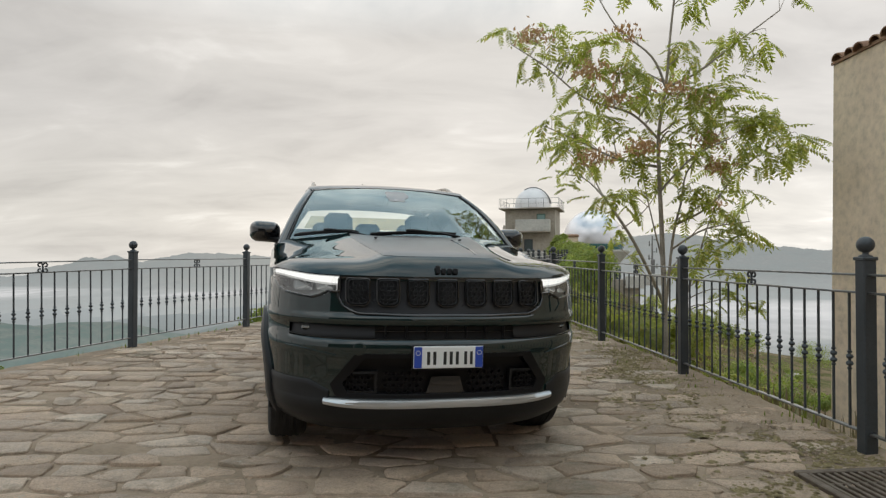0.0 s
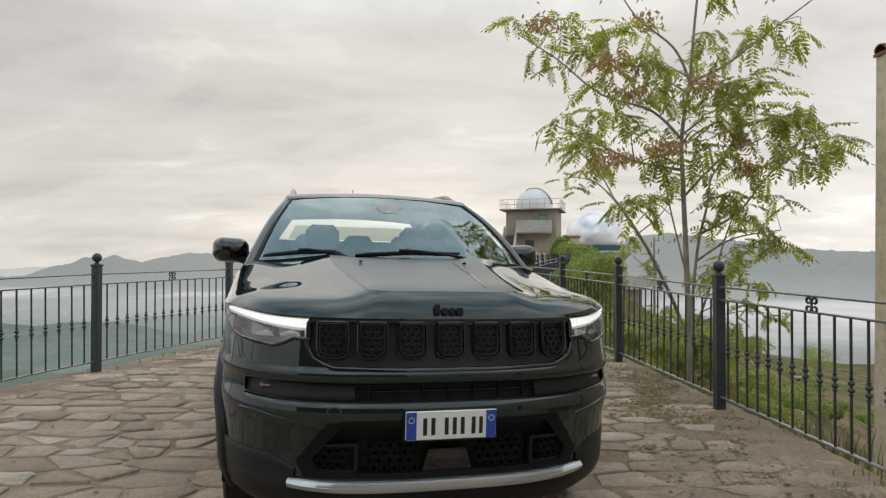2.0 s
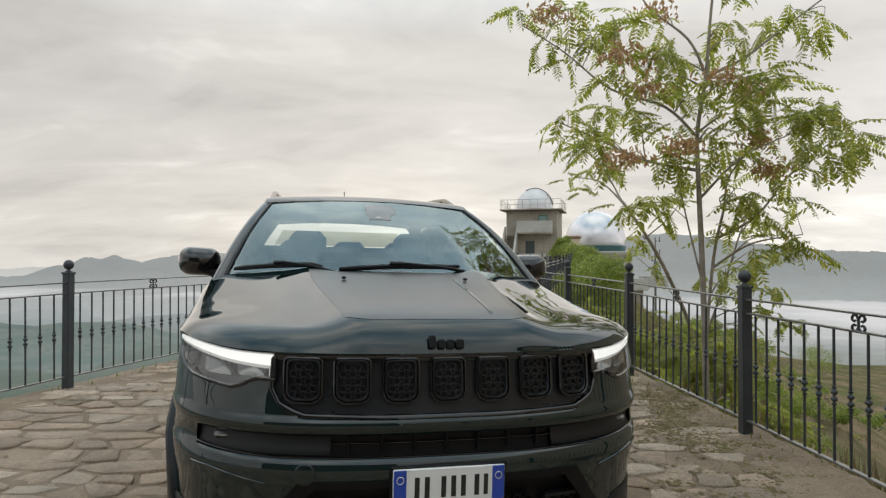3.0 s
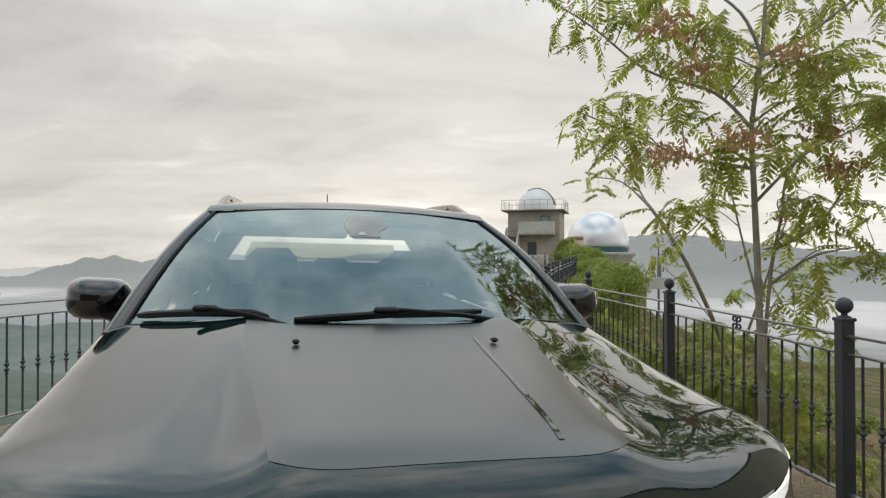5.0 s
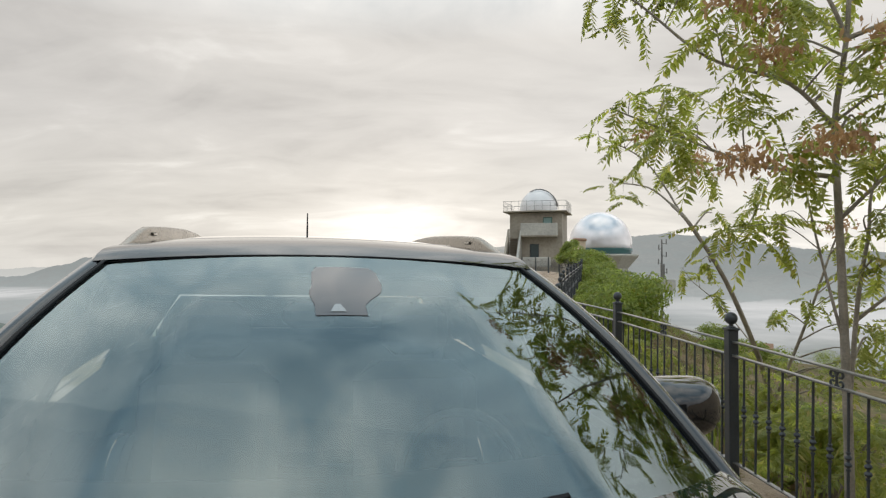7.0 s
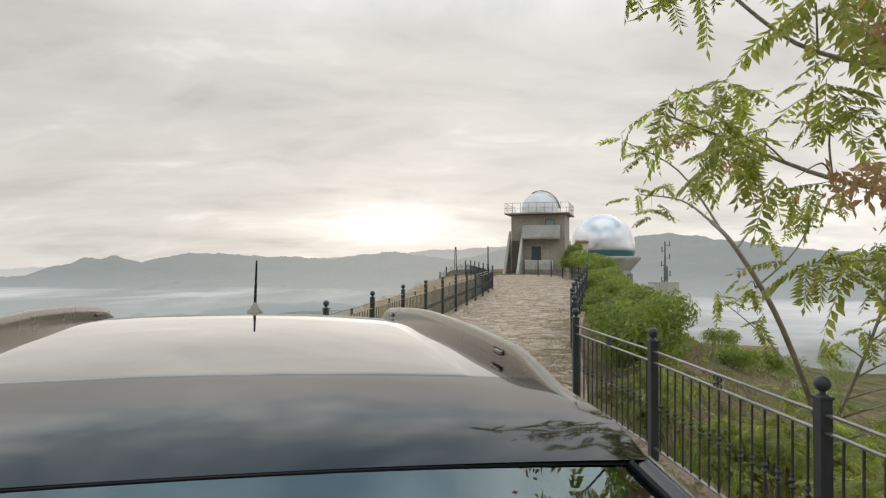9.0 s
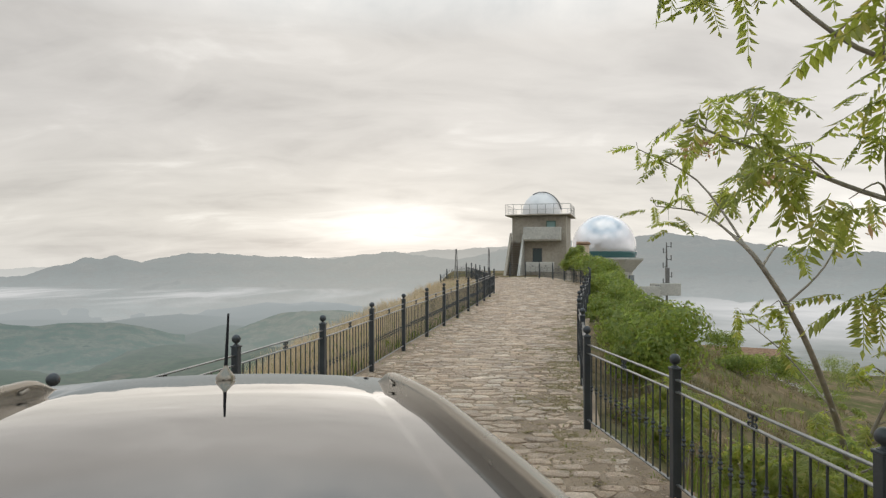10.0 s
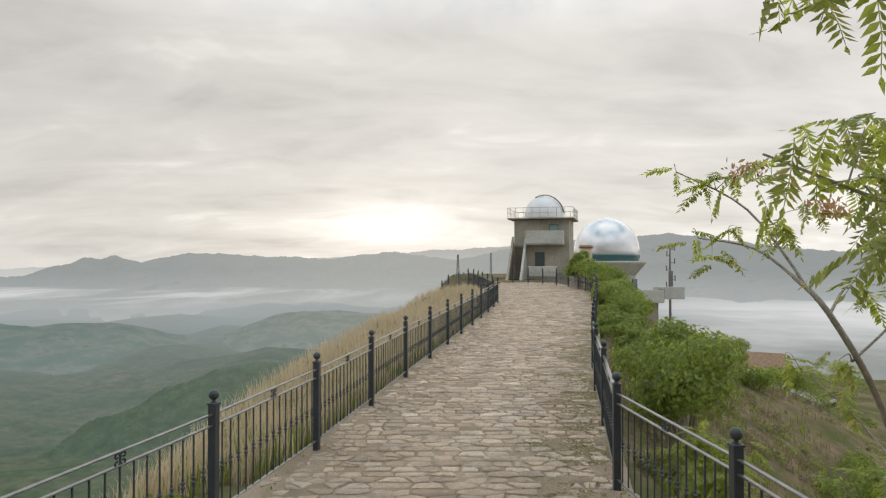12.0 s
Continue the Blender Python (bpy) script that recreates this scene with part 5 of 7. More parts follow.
def build_tower(m):
    tower = thing("observatory_tower", "aged concrete observatory tower with a small metal dome", "tower", m)
    part("front_wall", pierced([-2.48, -0.55, 0.35, 0.75, 1.6, 2.58], [-1.5, 1.7, 3.0, 3.9, 5.55, 6.0], [(1, 1), (3, 3)], -2.40, -2.10), M_CONCRETE, tower, "stained grey concrete", smooth=False)
    for x, y, sx, sy in ((-2.33, 0, 0.3, 4.196), (2.43, 0, 0.3, 4.196), (0.05, 2.25, 5.06, 0.3)):
        part("wall", Geo().box((x, y, 2.25), (sx, sy, 7.5)), M_CONCRETE, tower, "stained grey concrete", smooth=False)
    part("deck", Geo().box((0, 0, 6.10), (6.1, 6.1, 0.12), 0.03), M_CONCRETE, tower)
    rail = part("deck_railing", Geo().tube([(-3, -3, 7.1), (3, -3, 7.1), (3, 3, 7.1), (-3, 3, 7.1), (-3, -3, 7.1)], 0.018, 6).tube([(-3, -3, 6.62), (3, -3, 6.62), (3, 3, 6.62), (-3, 3, 6.62), (-3, -3, 6.62)], 0.010, 6), M_RAIL, tower, "thin metal railing")
    stake = Geo().tube([(0, 0, 6.16), (0, 0, 7.1)], 0.016, 6).mesh("stanchion", M_RAIL)
    for k in range(9):
        for x, y in ((-3 + 0.75 * k, -3), (-3 + 0.75 * k, 3), (-3, -3 + 0.75 * k), (3, -3 + 0.75 * k)):
            if abs(x) == 3 and abs(y) == 3 and k:
                continue
            part("stanchion", stake, None, rail).location = (x, y, 0)
    prof = [(1.86, 0.0), (1.86, 0.35)] + [(1.86 * math.cos(a), 0.35 + 1.90 * math.sin(a)) for a in np.linspace(0.08, math.pi / 2 - 0.01, 14)]
    dome = part("dome", Geo().lathe(prof, 40, Matrix.Translation((0, 0, 6.2))), M_DOME, tower, "silver metal dome")
    for off in (-0.42, 0.42):
        arc = [(1.9 * math.sin(a) * 0.94 + 0.1, off - 1.9 * math.cos(a) * 0.12, 6.55 + 1.93 * math.cos(a) * 0.985) for a in np.linspace(-0.5, 1.45, 20)]
        part("slit_rail", Geo().tube(arc, 0.05, 6), M_RAIL, dome)
    part("dome_skirt", Geo().lathe([(1.95, 0.0), (1.95, 0.12), (1.86, 0.14)], 40, Matrix.Translation((0, 0, 6.16))), M_CONCRETE, dome)
    balcony = part("balcony", Geo().box((0.45, -2.95, 3.72), (3.4, 1.2, 0.16), 0.02), M_CONCRETE, tower, "pale concrete balcony")
    part("parapet", Geo().box((0.45, -3.5, 4.36), (3.4, 0.12, 1.14), 0.02).box((2.1, -2.98, 4.36), (0.12, 0.94, 1.14), 0.02), M_PALE, balcony, "pale rendered parapet")
    win = part("window", Geo().box((-0.10, -2.28, 2.35), (0.84, 0.04, 1.24)), M_DARKGLASS, tower, "dark window")
    part("window_frame", Geo().box((-0.10, -2.36, 2.97), (0.9, 0.10, 0.06), 0.01).box((-0.10, -2.36, 1.73), (0.96, 0.16, 0.06), 0.01).box((-0.52, -2.36, 2.35), (0.06, 0.10, 1.2), 0.01).box((0.32, -2.36, 2.35), (0.06, 0.10, 1.2), 0.01), M_IRON, win)
    door = part("door", Geo().box((1.18, -2.28, 4.72), (0.80, 0.05, 1.6)), plain("pale_green_glass", (0.22, 0.34, 0.32), 0.12), tower, "glazed green door")
    part("door_frame", Geo().box((0.78, -2.36, 4.72), (0.07, 0.12, 1.66), 0.01).box((1.58, -2.36, 4.72), (0.07, 0.12, 1.66), 0.01).box((1.18, -2.36, 5.52), (0.87, 0.12, 0.07), 0.01), plain("green_paint", (0.05, 0.12, 0.09), 0.4), door)
    # stair up the front
    stair = part("stair", Geo().box((-1.98, -4.1, -0.9), (1.1, 3.4, 0.6), 0.02), M_CONCRETE, tower, "concrete stair")
    step = Geo().box((0, 0, 0), (1.02, 0.30, 0.05), 0.012).mesh("step", M_STEP)
    for k in range(24):
        part("step", step, None, stair).location = (-1.99, -5.7 + 0.14 * k, -0.4 + 0.17 * k)
    for x, mat, up_ in ((-2.60, M_CONCRETE, 0.7), (-1.40, M_PALE, 0.55)):
        side = Geo()
        side.add([(x - 0.1, -5.9, -1.2), (x + 0.1, -5.9, -1.2), (x + 0.1, -2.41, -1.2), (x - 0.1, -2.41, -1.2), (x - 0.1, -5.9, -0.4 + up_), (x + 0.1, -5.9, -0.4 + up_), (x + 0.1, -2.41, 3.75 + up_), (x - 0.1, -2.41, 3.75 + up_)],
                 [(3, 2, 1, 0), (4, 5, 6, 7), (0, 1, 5, 4), (1, 2, 6, 5), (2, 3, 7, 6), (3, 0, 4, 7)])
        part("stair_wall", side, mat, stair)
    part("low_wall", Geo().box((0.35, -4.2, 1.25), (2.6, 0.2, 0.9), 0.03), M_PALE, tower, "low pale wall")
    return tower


build_tower(pose(9.45, 67.8, 0.15, 0, 0, -16))


def build_planetarium(m):
    hall = thing("planetarium", "concrete planetarium hall under a large mirrored dome", "building", m)
    prof = [(3.80 * math.cos(a), 3.55 + 3.95 * math.sin(a)) for a in np.linspace(-0.30, math.pi / 2 - 0.005, 22)]
    dome = part("dome", Geo().lathe(prof, 64), material("mirrored_dome", lambda t: surface(t, t.ramp(t.noise(at_object(t), 0.6, 7.0, 0.6), [(0.3, (0.60, 0.59, 0.60)), (0.7, (0.74, 0.72, 0.73))]), t.ramp(t.noise(at_object(t), 1.2, 5.0), [(0.3, 0.15), (0.7, 0.26)]), 0.6, t.noise(at_object(t), 0.9, 4.0), 0.10, 0.05)), hall, "silvery mirrored dome", angle=180)
    part("glass_band", Geo().lathe([(3.70, 2.28), (3.84, 2.6), (3.84, 3.02), (3.79, 3.05)], 64), plain("teal_glass", (0.05, 0.12, 0.12), 0.08), dome, "teal glass band")
    part("roof_ring", Geo().lathe([(3.4, 0.55), (3.5, 0.6), (4.75, 2.02), (4.8, 2.2), (4.75, 2.3), (3.6, 2.3)], 10), M_PALE, hall, "flared concrete ring", angle=20)
    part("wall", Geo().lathe([(3.5, -9.0), (3.5, 0.7)], 10), M_PALE, hall, "pale concrete wall", angle=20)
    for a, wd in ((-112, 1.3), (-88, 0.5), (-70, 0.5)):
        p = Vector((3.42 * math.cos(radians(a)), 3.42 * math.sin(radians(a)), -0.55))
        part("window", Geo().box(tuple(p), (wd, 0.1, 1.7), 0.02, pose(0, 0, 0, 0, 0, a + 90)), M_DARKGLASS, hall, "dark opening")
    part("terrace", Geo().box((2.6, -2.6, -4.6), (4.6, 2.6, 6.5), 0.05), M_CONCRETE, hall, "concrete terrace")
    part("terrace_arm", Geo().box((6.9, -1.6, -1.45), (3.6, 0.3, 1.45), 0.04), M_PALE, hall)
    balcony = part("balcony", Geo().box((4.1, -3.6, -2.3), (2.4, 2.2, 0.25), 0.04).box((4.1, -4.62, -1.6), (2.4, 0.15, 1.3), 0.03), M_PALE, hall, "pale concrete balcony")
    part("balcony_rail", Geo().box((5.36, -3.6, -0.95), (0.05, 2.0, 0.06), 0.01).box((5.36, -3.6, -2.1), (0.05, 2.0, 0.06), 0.01), M_IRON, balcony)
    for k in range(15):
        part("baluster", Geo().box((5.36, -4.5 + 0.13 * k, -1.5), (0.03, 0.03, 1.2)), M_IRON, balcony)
    part("doorway", Geo().box((2.55, -2.72, -0.75), (0.95, 0.12, 2.0), 0.02, pose(0, 0, 0, 0, 0, 40)), M_DARKGLASS, hall, "dark glazed doorway")
    part("pilaster", Geo().box((1.75, -3.2, -0.75), (0.5, 0.4, 2.7), 0.03), M_PALE, hall)
    part("annex", Geo().box((-3.9, -3.0, -2.0), (3.4, 2.2, 8.0), 0.05), M_CONCRETE, hall, "low concrete annex")
    return hall


build_planetarium(pose(19.3, 83.0, 0.0))


def build_chimney(m):
    stack = thing("chimney", "short weathered brick chimney with tiled cap", "chimney", m)
    part("shaft", Geo().box((0, 0, -0.2), (1.45, 1.2, 4.2), 0.04), M_PLASTER, stack)
    part("cap", Geo().box((0, 0, 2.0), (1.75, 1.5, 0.18), 0.05), M_TILE, stack)
    for k in range(5):
        part("cap_tile", Geo().tube([(-0.7 + 0.35 * k, -0.7, 2.08), (-0.7 + 0.35 * k, 0.7, 2.22)], 0.13, 8, 0.6), M_TILE, stack)
    part("vent", Geo().box((0.1, -0.62, 0.4), (0.45, 0.06, 0.6), 0.02), M_BLACK, stack, "dark vent opening")
    return stack


build_chimney(pose(14.85, 74.0, 1.75) @ Matrix.Diagonal((0.78, 0.78, 1, 1)))


def build_mast(m):
    mast = thing("antenna_mast", "slim grey steel mast with antennas", "mast", m)
    part("pole", Geo().tube([(0, 0, -14), (0, 0, 1.0), (0, 0, 5.4)], [0.17, 0.15, 0.08], 10), M_RAIL, mast)
    for z, x in ((4.9, 0.5), (4.2, -0.45), (3.3, 0.5), (2.4, -0.5), (1.2, 0.55), (0.4, -0.5)):
        arm = part("antenna_arm", Geo().tube([(0, 0, z), (x, -0.1, z), (x, -0.1, z + 0.5)], 0.05, 6), M_RAIL, mast)
        part("antenna_panel", Geo().box((x, -0.2, z + 0.2), (0.13, 0.10, 0.7), 0.03), M_RAIL, arm)
    part("cabinet", Geo().box((0.0, -0.25, 1.0), (0.5, 0.3, 2.6), 0.05), M_RAIL, mast)
    return mast


build_mast(pose(27.6, 85.0, -1.2))


def build_lamp(m):
    post = thing("thin_mast", "thin grey lattice mast beside the overlook", "mast", m, group="thin masts")
    part("pole", Geo().tube([(-0.12, 0, 0), (-0.03, 0, 2.6)], [0.04, 0.03], 6).tube([(0.12, 0, 0), (0.03, 0, 2.6)], [0.04, 0.03], 6), M_RAIL, post)
    for k in range(5):
        part("rung", Geo().tube([(-0.11 + 0.017 * k, 0, 0.3 + 0.5 * k), (0.11 - 0.017 * k, 0, 0.3 + 0.5 * k)], 0.018, 5), M_RAIL, post)
    return post


mast_a = build_lamp(pose(0.75, 50.0, 0.2))
copy_thing(mast_a, pose(3.6, 58.0, 0.4, 0, 0, 40))


def far_house(m):
    house = thing("farmhouse", "low stone farmhouse with a red-brown tiled roof", "house", m)
    part("wall", Geo().box((0, 0, 0), (9, 6, 5.0), 0.05), M_CONCRETE, house)
    part("roof", Geo().add([(-4.9, -3.4, 2.4), (4.9, -3.4, 2.4), (4.9, 3.4, 2.4), (-4.9, 3.4, 2.4), (-4.9, 0, 4.3), (4.9, 0, 4.3)], [(0, 1, 5, 4), (2, 3, 4, 5), (0, 4, 3), (1, 2, 5), (3, 2, 1, 0)]), M_TILE, house, smooth=False)
    part("window", Geo().box((2.0, -3.02, 0.4), (0.9, 0.08, 1.1)), M_DARKGLASS, house)
    return house


far_house(pose(34.6, 82, -12.6, 0, 0, -28))


# ---- old house beside the terrace, and an unseen wall added behind the camera ----
def side_house():
    house = thing("old_house", "old ochre plastered house with clay roof tiles", "house", pose(4.75, 7.8, 0))
    wall = Geo().add([(-0.14, 0.0, -5), (-0.14, -17, -5), (8, -17, -5), (8, 0, -5), (0, 0, 3.42), (0, -17, 3.42), (8, -17, 3.42), (8, 0, 3.42)],
                     [(3, 2, 1, 0), (4, 5, 6, 7), (0, 1, 5, 4), (1, 2, 6, 5), (2, 3, 7, 6), (3, 0, 4, 7)])
    part("wall", wall, M_PLASTER, house, "rough ochre plaster", smooth=False)
    roof = part("roof", Geo().add([(-0.02, 0.02, 3.424), (-0.02, -17.1, 3.424), (8.1, -17.1, 4.9), (8.1, 0.02, 4.9), (-0.02, 0.02, 3.46), (-0.02, -17.1, 3.46), (8.1, -17.1, 4.94), (8.1, 0.02, 4.94)],
                                  [(3, 2, 1, 0), (4, 5, 6, 7), (0, 1, 5, 4), (1, 2, 6, 5), (2, 3, 7, 6), (3, 0, 4, 7)]), M_TILE, house, "clay tile roof", smooth=False)
    half = [(0.095 * math.cos(a), 0.085 * math.sin(a)) for a in np.linspace(0, math.pi, 8)]
    tile = Geo().grid([[(x, y * s, z * s) for y, z in half] for x, s in ((-0.24, 1.0), (0.25, 0.85))])
    tile.grid([[(-0.24, y, z), (-0.24, y * 0.82, z * 0.82)] for y, z in half])
    tile = tile.mesh("roof_tile", M_TILE)
    rnd = random.Random(5)
    for k in range(62):
        for row in range(2):
            ob = part("roof_tile", tile, None, roof)
            x = 0.19 + 0.44 * row + rnd.uniform(-0.03, 0.03)
            ob.matrix_basis = pose(x, -0.11 - 0.225 * k, 3.45 + 0.18 * x + rnd.uniform(-0.01, 0.015), rnd.uniform(-4, 4), -10, rnd.uniform(-4, 4))
    return house


side_house()
# dark wall out of view, added so that the car's front reflects less light
M_UNSEENWALL = mottled("dark_unseen_wall", (0.07, 0.065, 0.055), (0.12, 0.11, 0.09), 1.4, 0.95)
single("wall_south", Geo().box((-2.0, -9.5, 2.6), (13.2, 0.4, 7.0), 0.05), M_UNSEENWALL, "unseen dark wall added to darken reflections in the car", "wall", kind="structure", smooth=False)


# ---- pale track on the slope below ----
def build_track():
    line = limb_path([(27.5, 92, 0), (30.0, 80, 0), (31.8, 70, 0), (34.5, 64, 0)], 10)
    rows = []
    for k, p in enumerate(line):
        d = (line[min(k + 1, len(line) - 1)] - line[max(k - 1, 0)]).normalized()
        rows.append([(p.x + d.y * o, p.y - d.x * o, land_z(p.x, p.y) + 0.35 - 0.02 * o * o) for o in (-3.0, -1.8, -0.9, 0.0, 0.9, 1.8, 3.0)])
    single("track", Geo().grid(rows), mottled("pale_gravel", (0.26, 0.235, 0.195), (0.34, 0.31, 0.265), 0.6, 0.95), "pale gravel track across the slope", "track", kind="structure", angle=180)


# ---- drain grate in the paving ----
def build_grate(m):
    grate = thing("drain_grate", "rusty iron drain grate set into the paving", "drain grate", m)
    rust = mottled("rusty_iron", (0.10, 0.075, 0.055), (0.17, 0.135, 0.105), 12.0, 0.6, 0.5)
    part("rim", Geo().box((0, -0.27, 0), (0.80, 0.04, 0.03), 0.005).box((0, 0.27, 0), (0.80, 0.04, 0.03), 0.005).box((-0.38, 0, 0), (0.04, 0.496, 0.028), 0.005).box((0.38, 0, 0), (0.04, 0.496, 0.028), 0.005), rust, grate)
    bar = Geo().box((0, 0, 0), (0.018, 0.50, 0.022), 0.004).mesh("bar", rust)
    for k in range(17):
        part("bar", bar, None, grate).location = (-0.34 + 0.0425 * k, 0, 0)
    for y in (-0.12, 0.12):
        part("cross_bar", Geo().box((0, y, -0.004), (0.72, 0.016, 0.016), 0.003), rust, grate)
    return grate


build_grate(pose(2.17, 2.98, path_z(2.17, 2.98) + 0.012, 0.6, -0.6, 4))


# ---- leaves ----
def frond(rng, length=0.42, pairs=8, leaf=0.088):
    """A feathered leaf along +x that arches and droops: quads as an array of (n, 4, 3)."""
    quads = []
    bend = rng.uniform(0.22, 0.42)
    for k in range(pairs + 1):
        f = (k + 0.9) / (pairs + 0.9)
        base = np.array([length * f, 0, -bend * length * f * f])
        size = leaf * (0.72 + 0.45 * math.sin(math.pi * min(1, f * 0.9))) * rng.uniform(0.85, 1.12)
        for s in ((-1, 1) if k < pairs else (0,)):
            a = s * rng.uniform(0.95, 1.30)
            d = np.array([math.cos(a), math.sin(a), -rng.uniform(0.25, 0.75)])
            d /= np.linalg.norm(d)
            side = np.cross(d, [0, 0, 1.0])
            side = side / np.linalg.norm(side) * size * 0.19
            mid = base + d * size * 0.34
            lift = np.array([0, 0, -0.010 * rng.uniform(0.2, 1.4)])
            quads.append([base, mid + side + lift, base + d * size, mid - side + lift])
    w_ = 0.0025
    for k in range(3):
        a, b = length * k / 3, length * (k + 1) / 3
        za, zb = -bend * a * a / length, -bend * b * b / length
        quads.append([[a, -w_, za], [b, -w_, zb], [b, w_, zb], [a, w_, za]])
    return np.array(quads)


def turn_about(yaw, pitch, roll):
    return np.array(Euler((roll, pitch, yaw)).to_matrix())


def crown_mesh(name, spots, rng, mat, per=9, length=0.42, reach=0.07):
    """Fronds spreading from each twig end."""
    kinds = [frond(rng, length, n, 0.084) for n in (8, 9, 10, 11)]
    out = []
    for p in spots:
        start = rng.uniform(0, 6.28)
        count = max(3, int(per + rng.integers(-2, 3)))
        for k in range(count):
            yaw = start + 6.28 * k / count + rng.uniform(-0.4, 0.4)
            m = turn_about(yaw, rng.uniform(-0.35, 1.05), rng.uniform(-0.5, 0.5))
            q = kinds[rng.integers(0, 4)] * rng.uniform(0.65, 1.15)
            out.append(q @ m.T + np.array(p) + rng.normal(0, reach, 3) * [1, 1, 0.8])
    v = np.concatenate(out)
    return fast_mesh(name, v, np.arange(len(v) * 4).reshape(-1, 4), mat)


def seed_mesh(name, spots, rng, mat, size=0.11):
    out = []
    for p in spots:
        n = 150
        c = rng.normal(0, size * 0.60, (n, 3)) * [1.4, 1.3, 0.8] + [0, 0, 0.03]
        for q in c:
            m = turn_about(*rng.uniform(-3, 3, 3))
            out.append((np.array([[-0.016, -0.005, 0], [0.0, -0.007, 0.002], [0.016, 0.005, 0], [0.0, 0.007, -0.002]]) * rng.uniform(1.2, 2.4)) @ m.T + q + p)
    v = np.array(out)
    return fast_mesh(name, v, np.arange(len(v) * 4).reshape(-1, 4), mat)


def limb_path(points, steps=5):
    """A smooth run through the points."""
    pts = [Vector(p) for p in points]
    out = []
    for k in range(len(pts) - 1):
        a, b, c, d = pts[max(k - 1, 0)], pts[k], pts[k + 1], pts[min(k + 2, len(pts) - 1)]
        for i in range(steps):
            t = i / steps
            out.append(0.5 * (2 * b + (c - a) * t + (2 * a - 5 * b + 4 * c - d) * t * t + (3 * b - a - 3 * c + d) * t ** 3))
    return out + [pts[-1]]


def build_tree(label, limbs, tips, seeds, seed, per=9, length=0.42, base=(0, 0, 0)):
    """limbs: (points, thick, thin). Twigs grow from the nearest limb to every tip, where the leaves sit."""
    rng = np.random.default_rng(seed)
    tree = thing("tree", label, "tree", Matrix.Translation(base), group="trees beyond the fence")
    off = Vector(base)
    nodes = []
    for k, (points, r0, r1) in enumerate(limbs):
        path = limb_path(points)
        rad = [0.8 * r0 + (0.9 * r1 - 0.8 * r0) * i / (len(path) - 1) for i in range(len(path))]
        part("trunk" if k == 0 else "limb", Geo().tube([p - off for p in path], rad, 9), M_BARK, tree)
        nodes += list(zip(path, rad))
    spots = []
    for tip in tips:
        tip = Vector(tip)
        near = min(nodes, key=lambda q: (q[0] - tip).length + 0.9 * max(0.0, q[0].z - tip.z + 0.15))
        a, r = near
        run = (tip - a).length
        mid = a.lerp(tip, 0.5) + Vector((rng.normal(0, 0.06), rng.normal(0, 0.06), 0.06 + 0.08 * run))
        path = limb_path([a, mid, tip], 4)
        part("twig", Geo().tube([p - off for p in path], [max(0.004, min(r * 0.6, 0.016)) * (1 - 0.75 * i / (len(path) - 1)) for i in range(len(path))], 6), M_BARK, tree)
        spots.append(np.array(tip - off))
        if run > 0.5:
            spots.append(np.array(path[len(path) * 2 // 3] - off))
    part("crown", crown_mesh("crown", spots, rng, M_LEAF, per, length), None, tree, "feathered green leaves")
    if seeds:
        for s in seeds:
            part("seed_head", seed_mesh("seed_head", [np.array(Vector(s) - off)], rng, M_SEED), None, tree, "dry reddish seed head")["kind"] = "stuff"
    return tree


def from_view(cx, cy, far, eye=(0.008, 1.231, 1.277)):
    """A place from two slopes: sideways and upward per metre ahead."""
    return (eye[0] + cx * far, eye[1] + far, eye[2] + cy * far)


TRUNK = [(2.74, 7.95, -2.2), (2.72, 7.9, 0.0), (2.69, 7.9, 1.2), (2.66, 7.9, 2.0), (2.66, 7.93, 2.6), (2.76, 7.95, 3.2), (2.84, 8.0, 3.9), (2.95, 8.05, 4.7)]
BOUGHS = [
    (TRUNK, 0.046, 0.012),
    ([(2.66, 7.93, 2.55), (2.3, 7.85, 2.85), (1.75, 7.9, 3.05), (1.28, 7.95, 3.45), (0.85, 8.0, 3.75)], 0.022, 0.006),
    ([(2.67, 7.9, 2.2), (2.3, 8.5, 2.4), (1.85, 9.0, 2.75), (1.4, 9.2, 3.0)], 0.024, 0.007),
    ([(2.76, 7.95, 3.2), (2.6, 8.0, 3.6), (2.2, 8.1, 4.0), (1.9, 8.1, 4.5)], 0.022, 0.006),
    ([(2.76, 7.95, 3.2), (3.1, 7.9, 3.35), (3.5, 7.85, 3.65), (4.1, 7.8, 4.1)], 0.024, 0.007),
    ([(2.73, 7.95, 0.3), (2.85, 8.0, 1.3), (3.0, 8.1, 1.8), (3.12, 8.2, 2.2), (3.5, 8.3, 2.6)], 0.024, 0.008),
    ([(2.9, 8.05, 1.5), (3.4, 8.2, 1.75), (3.9, 8.4, 2.25), (4.6, 8.5, 2.75)], 0.022, 0.006),
    ([(2.85, 8.0, 1.2), (3.3, 8.1, 1.45), (3.9, 8.2, 1.55)], 0.018, 0.006),
    ([(2.66, 7.9, 1.9), (3.0, 7.7, 2.3), (3.4, 7.6, 2.5)], 0.020, 0.006),
    ([(2.70, 7.9, 1.0), (2.55, 7.95, 1.7), (2.45, 8.0, 2.3)], 0.016, 0.005)]
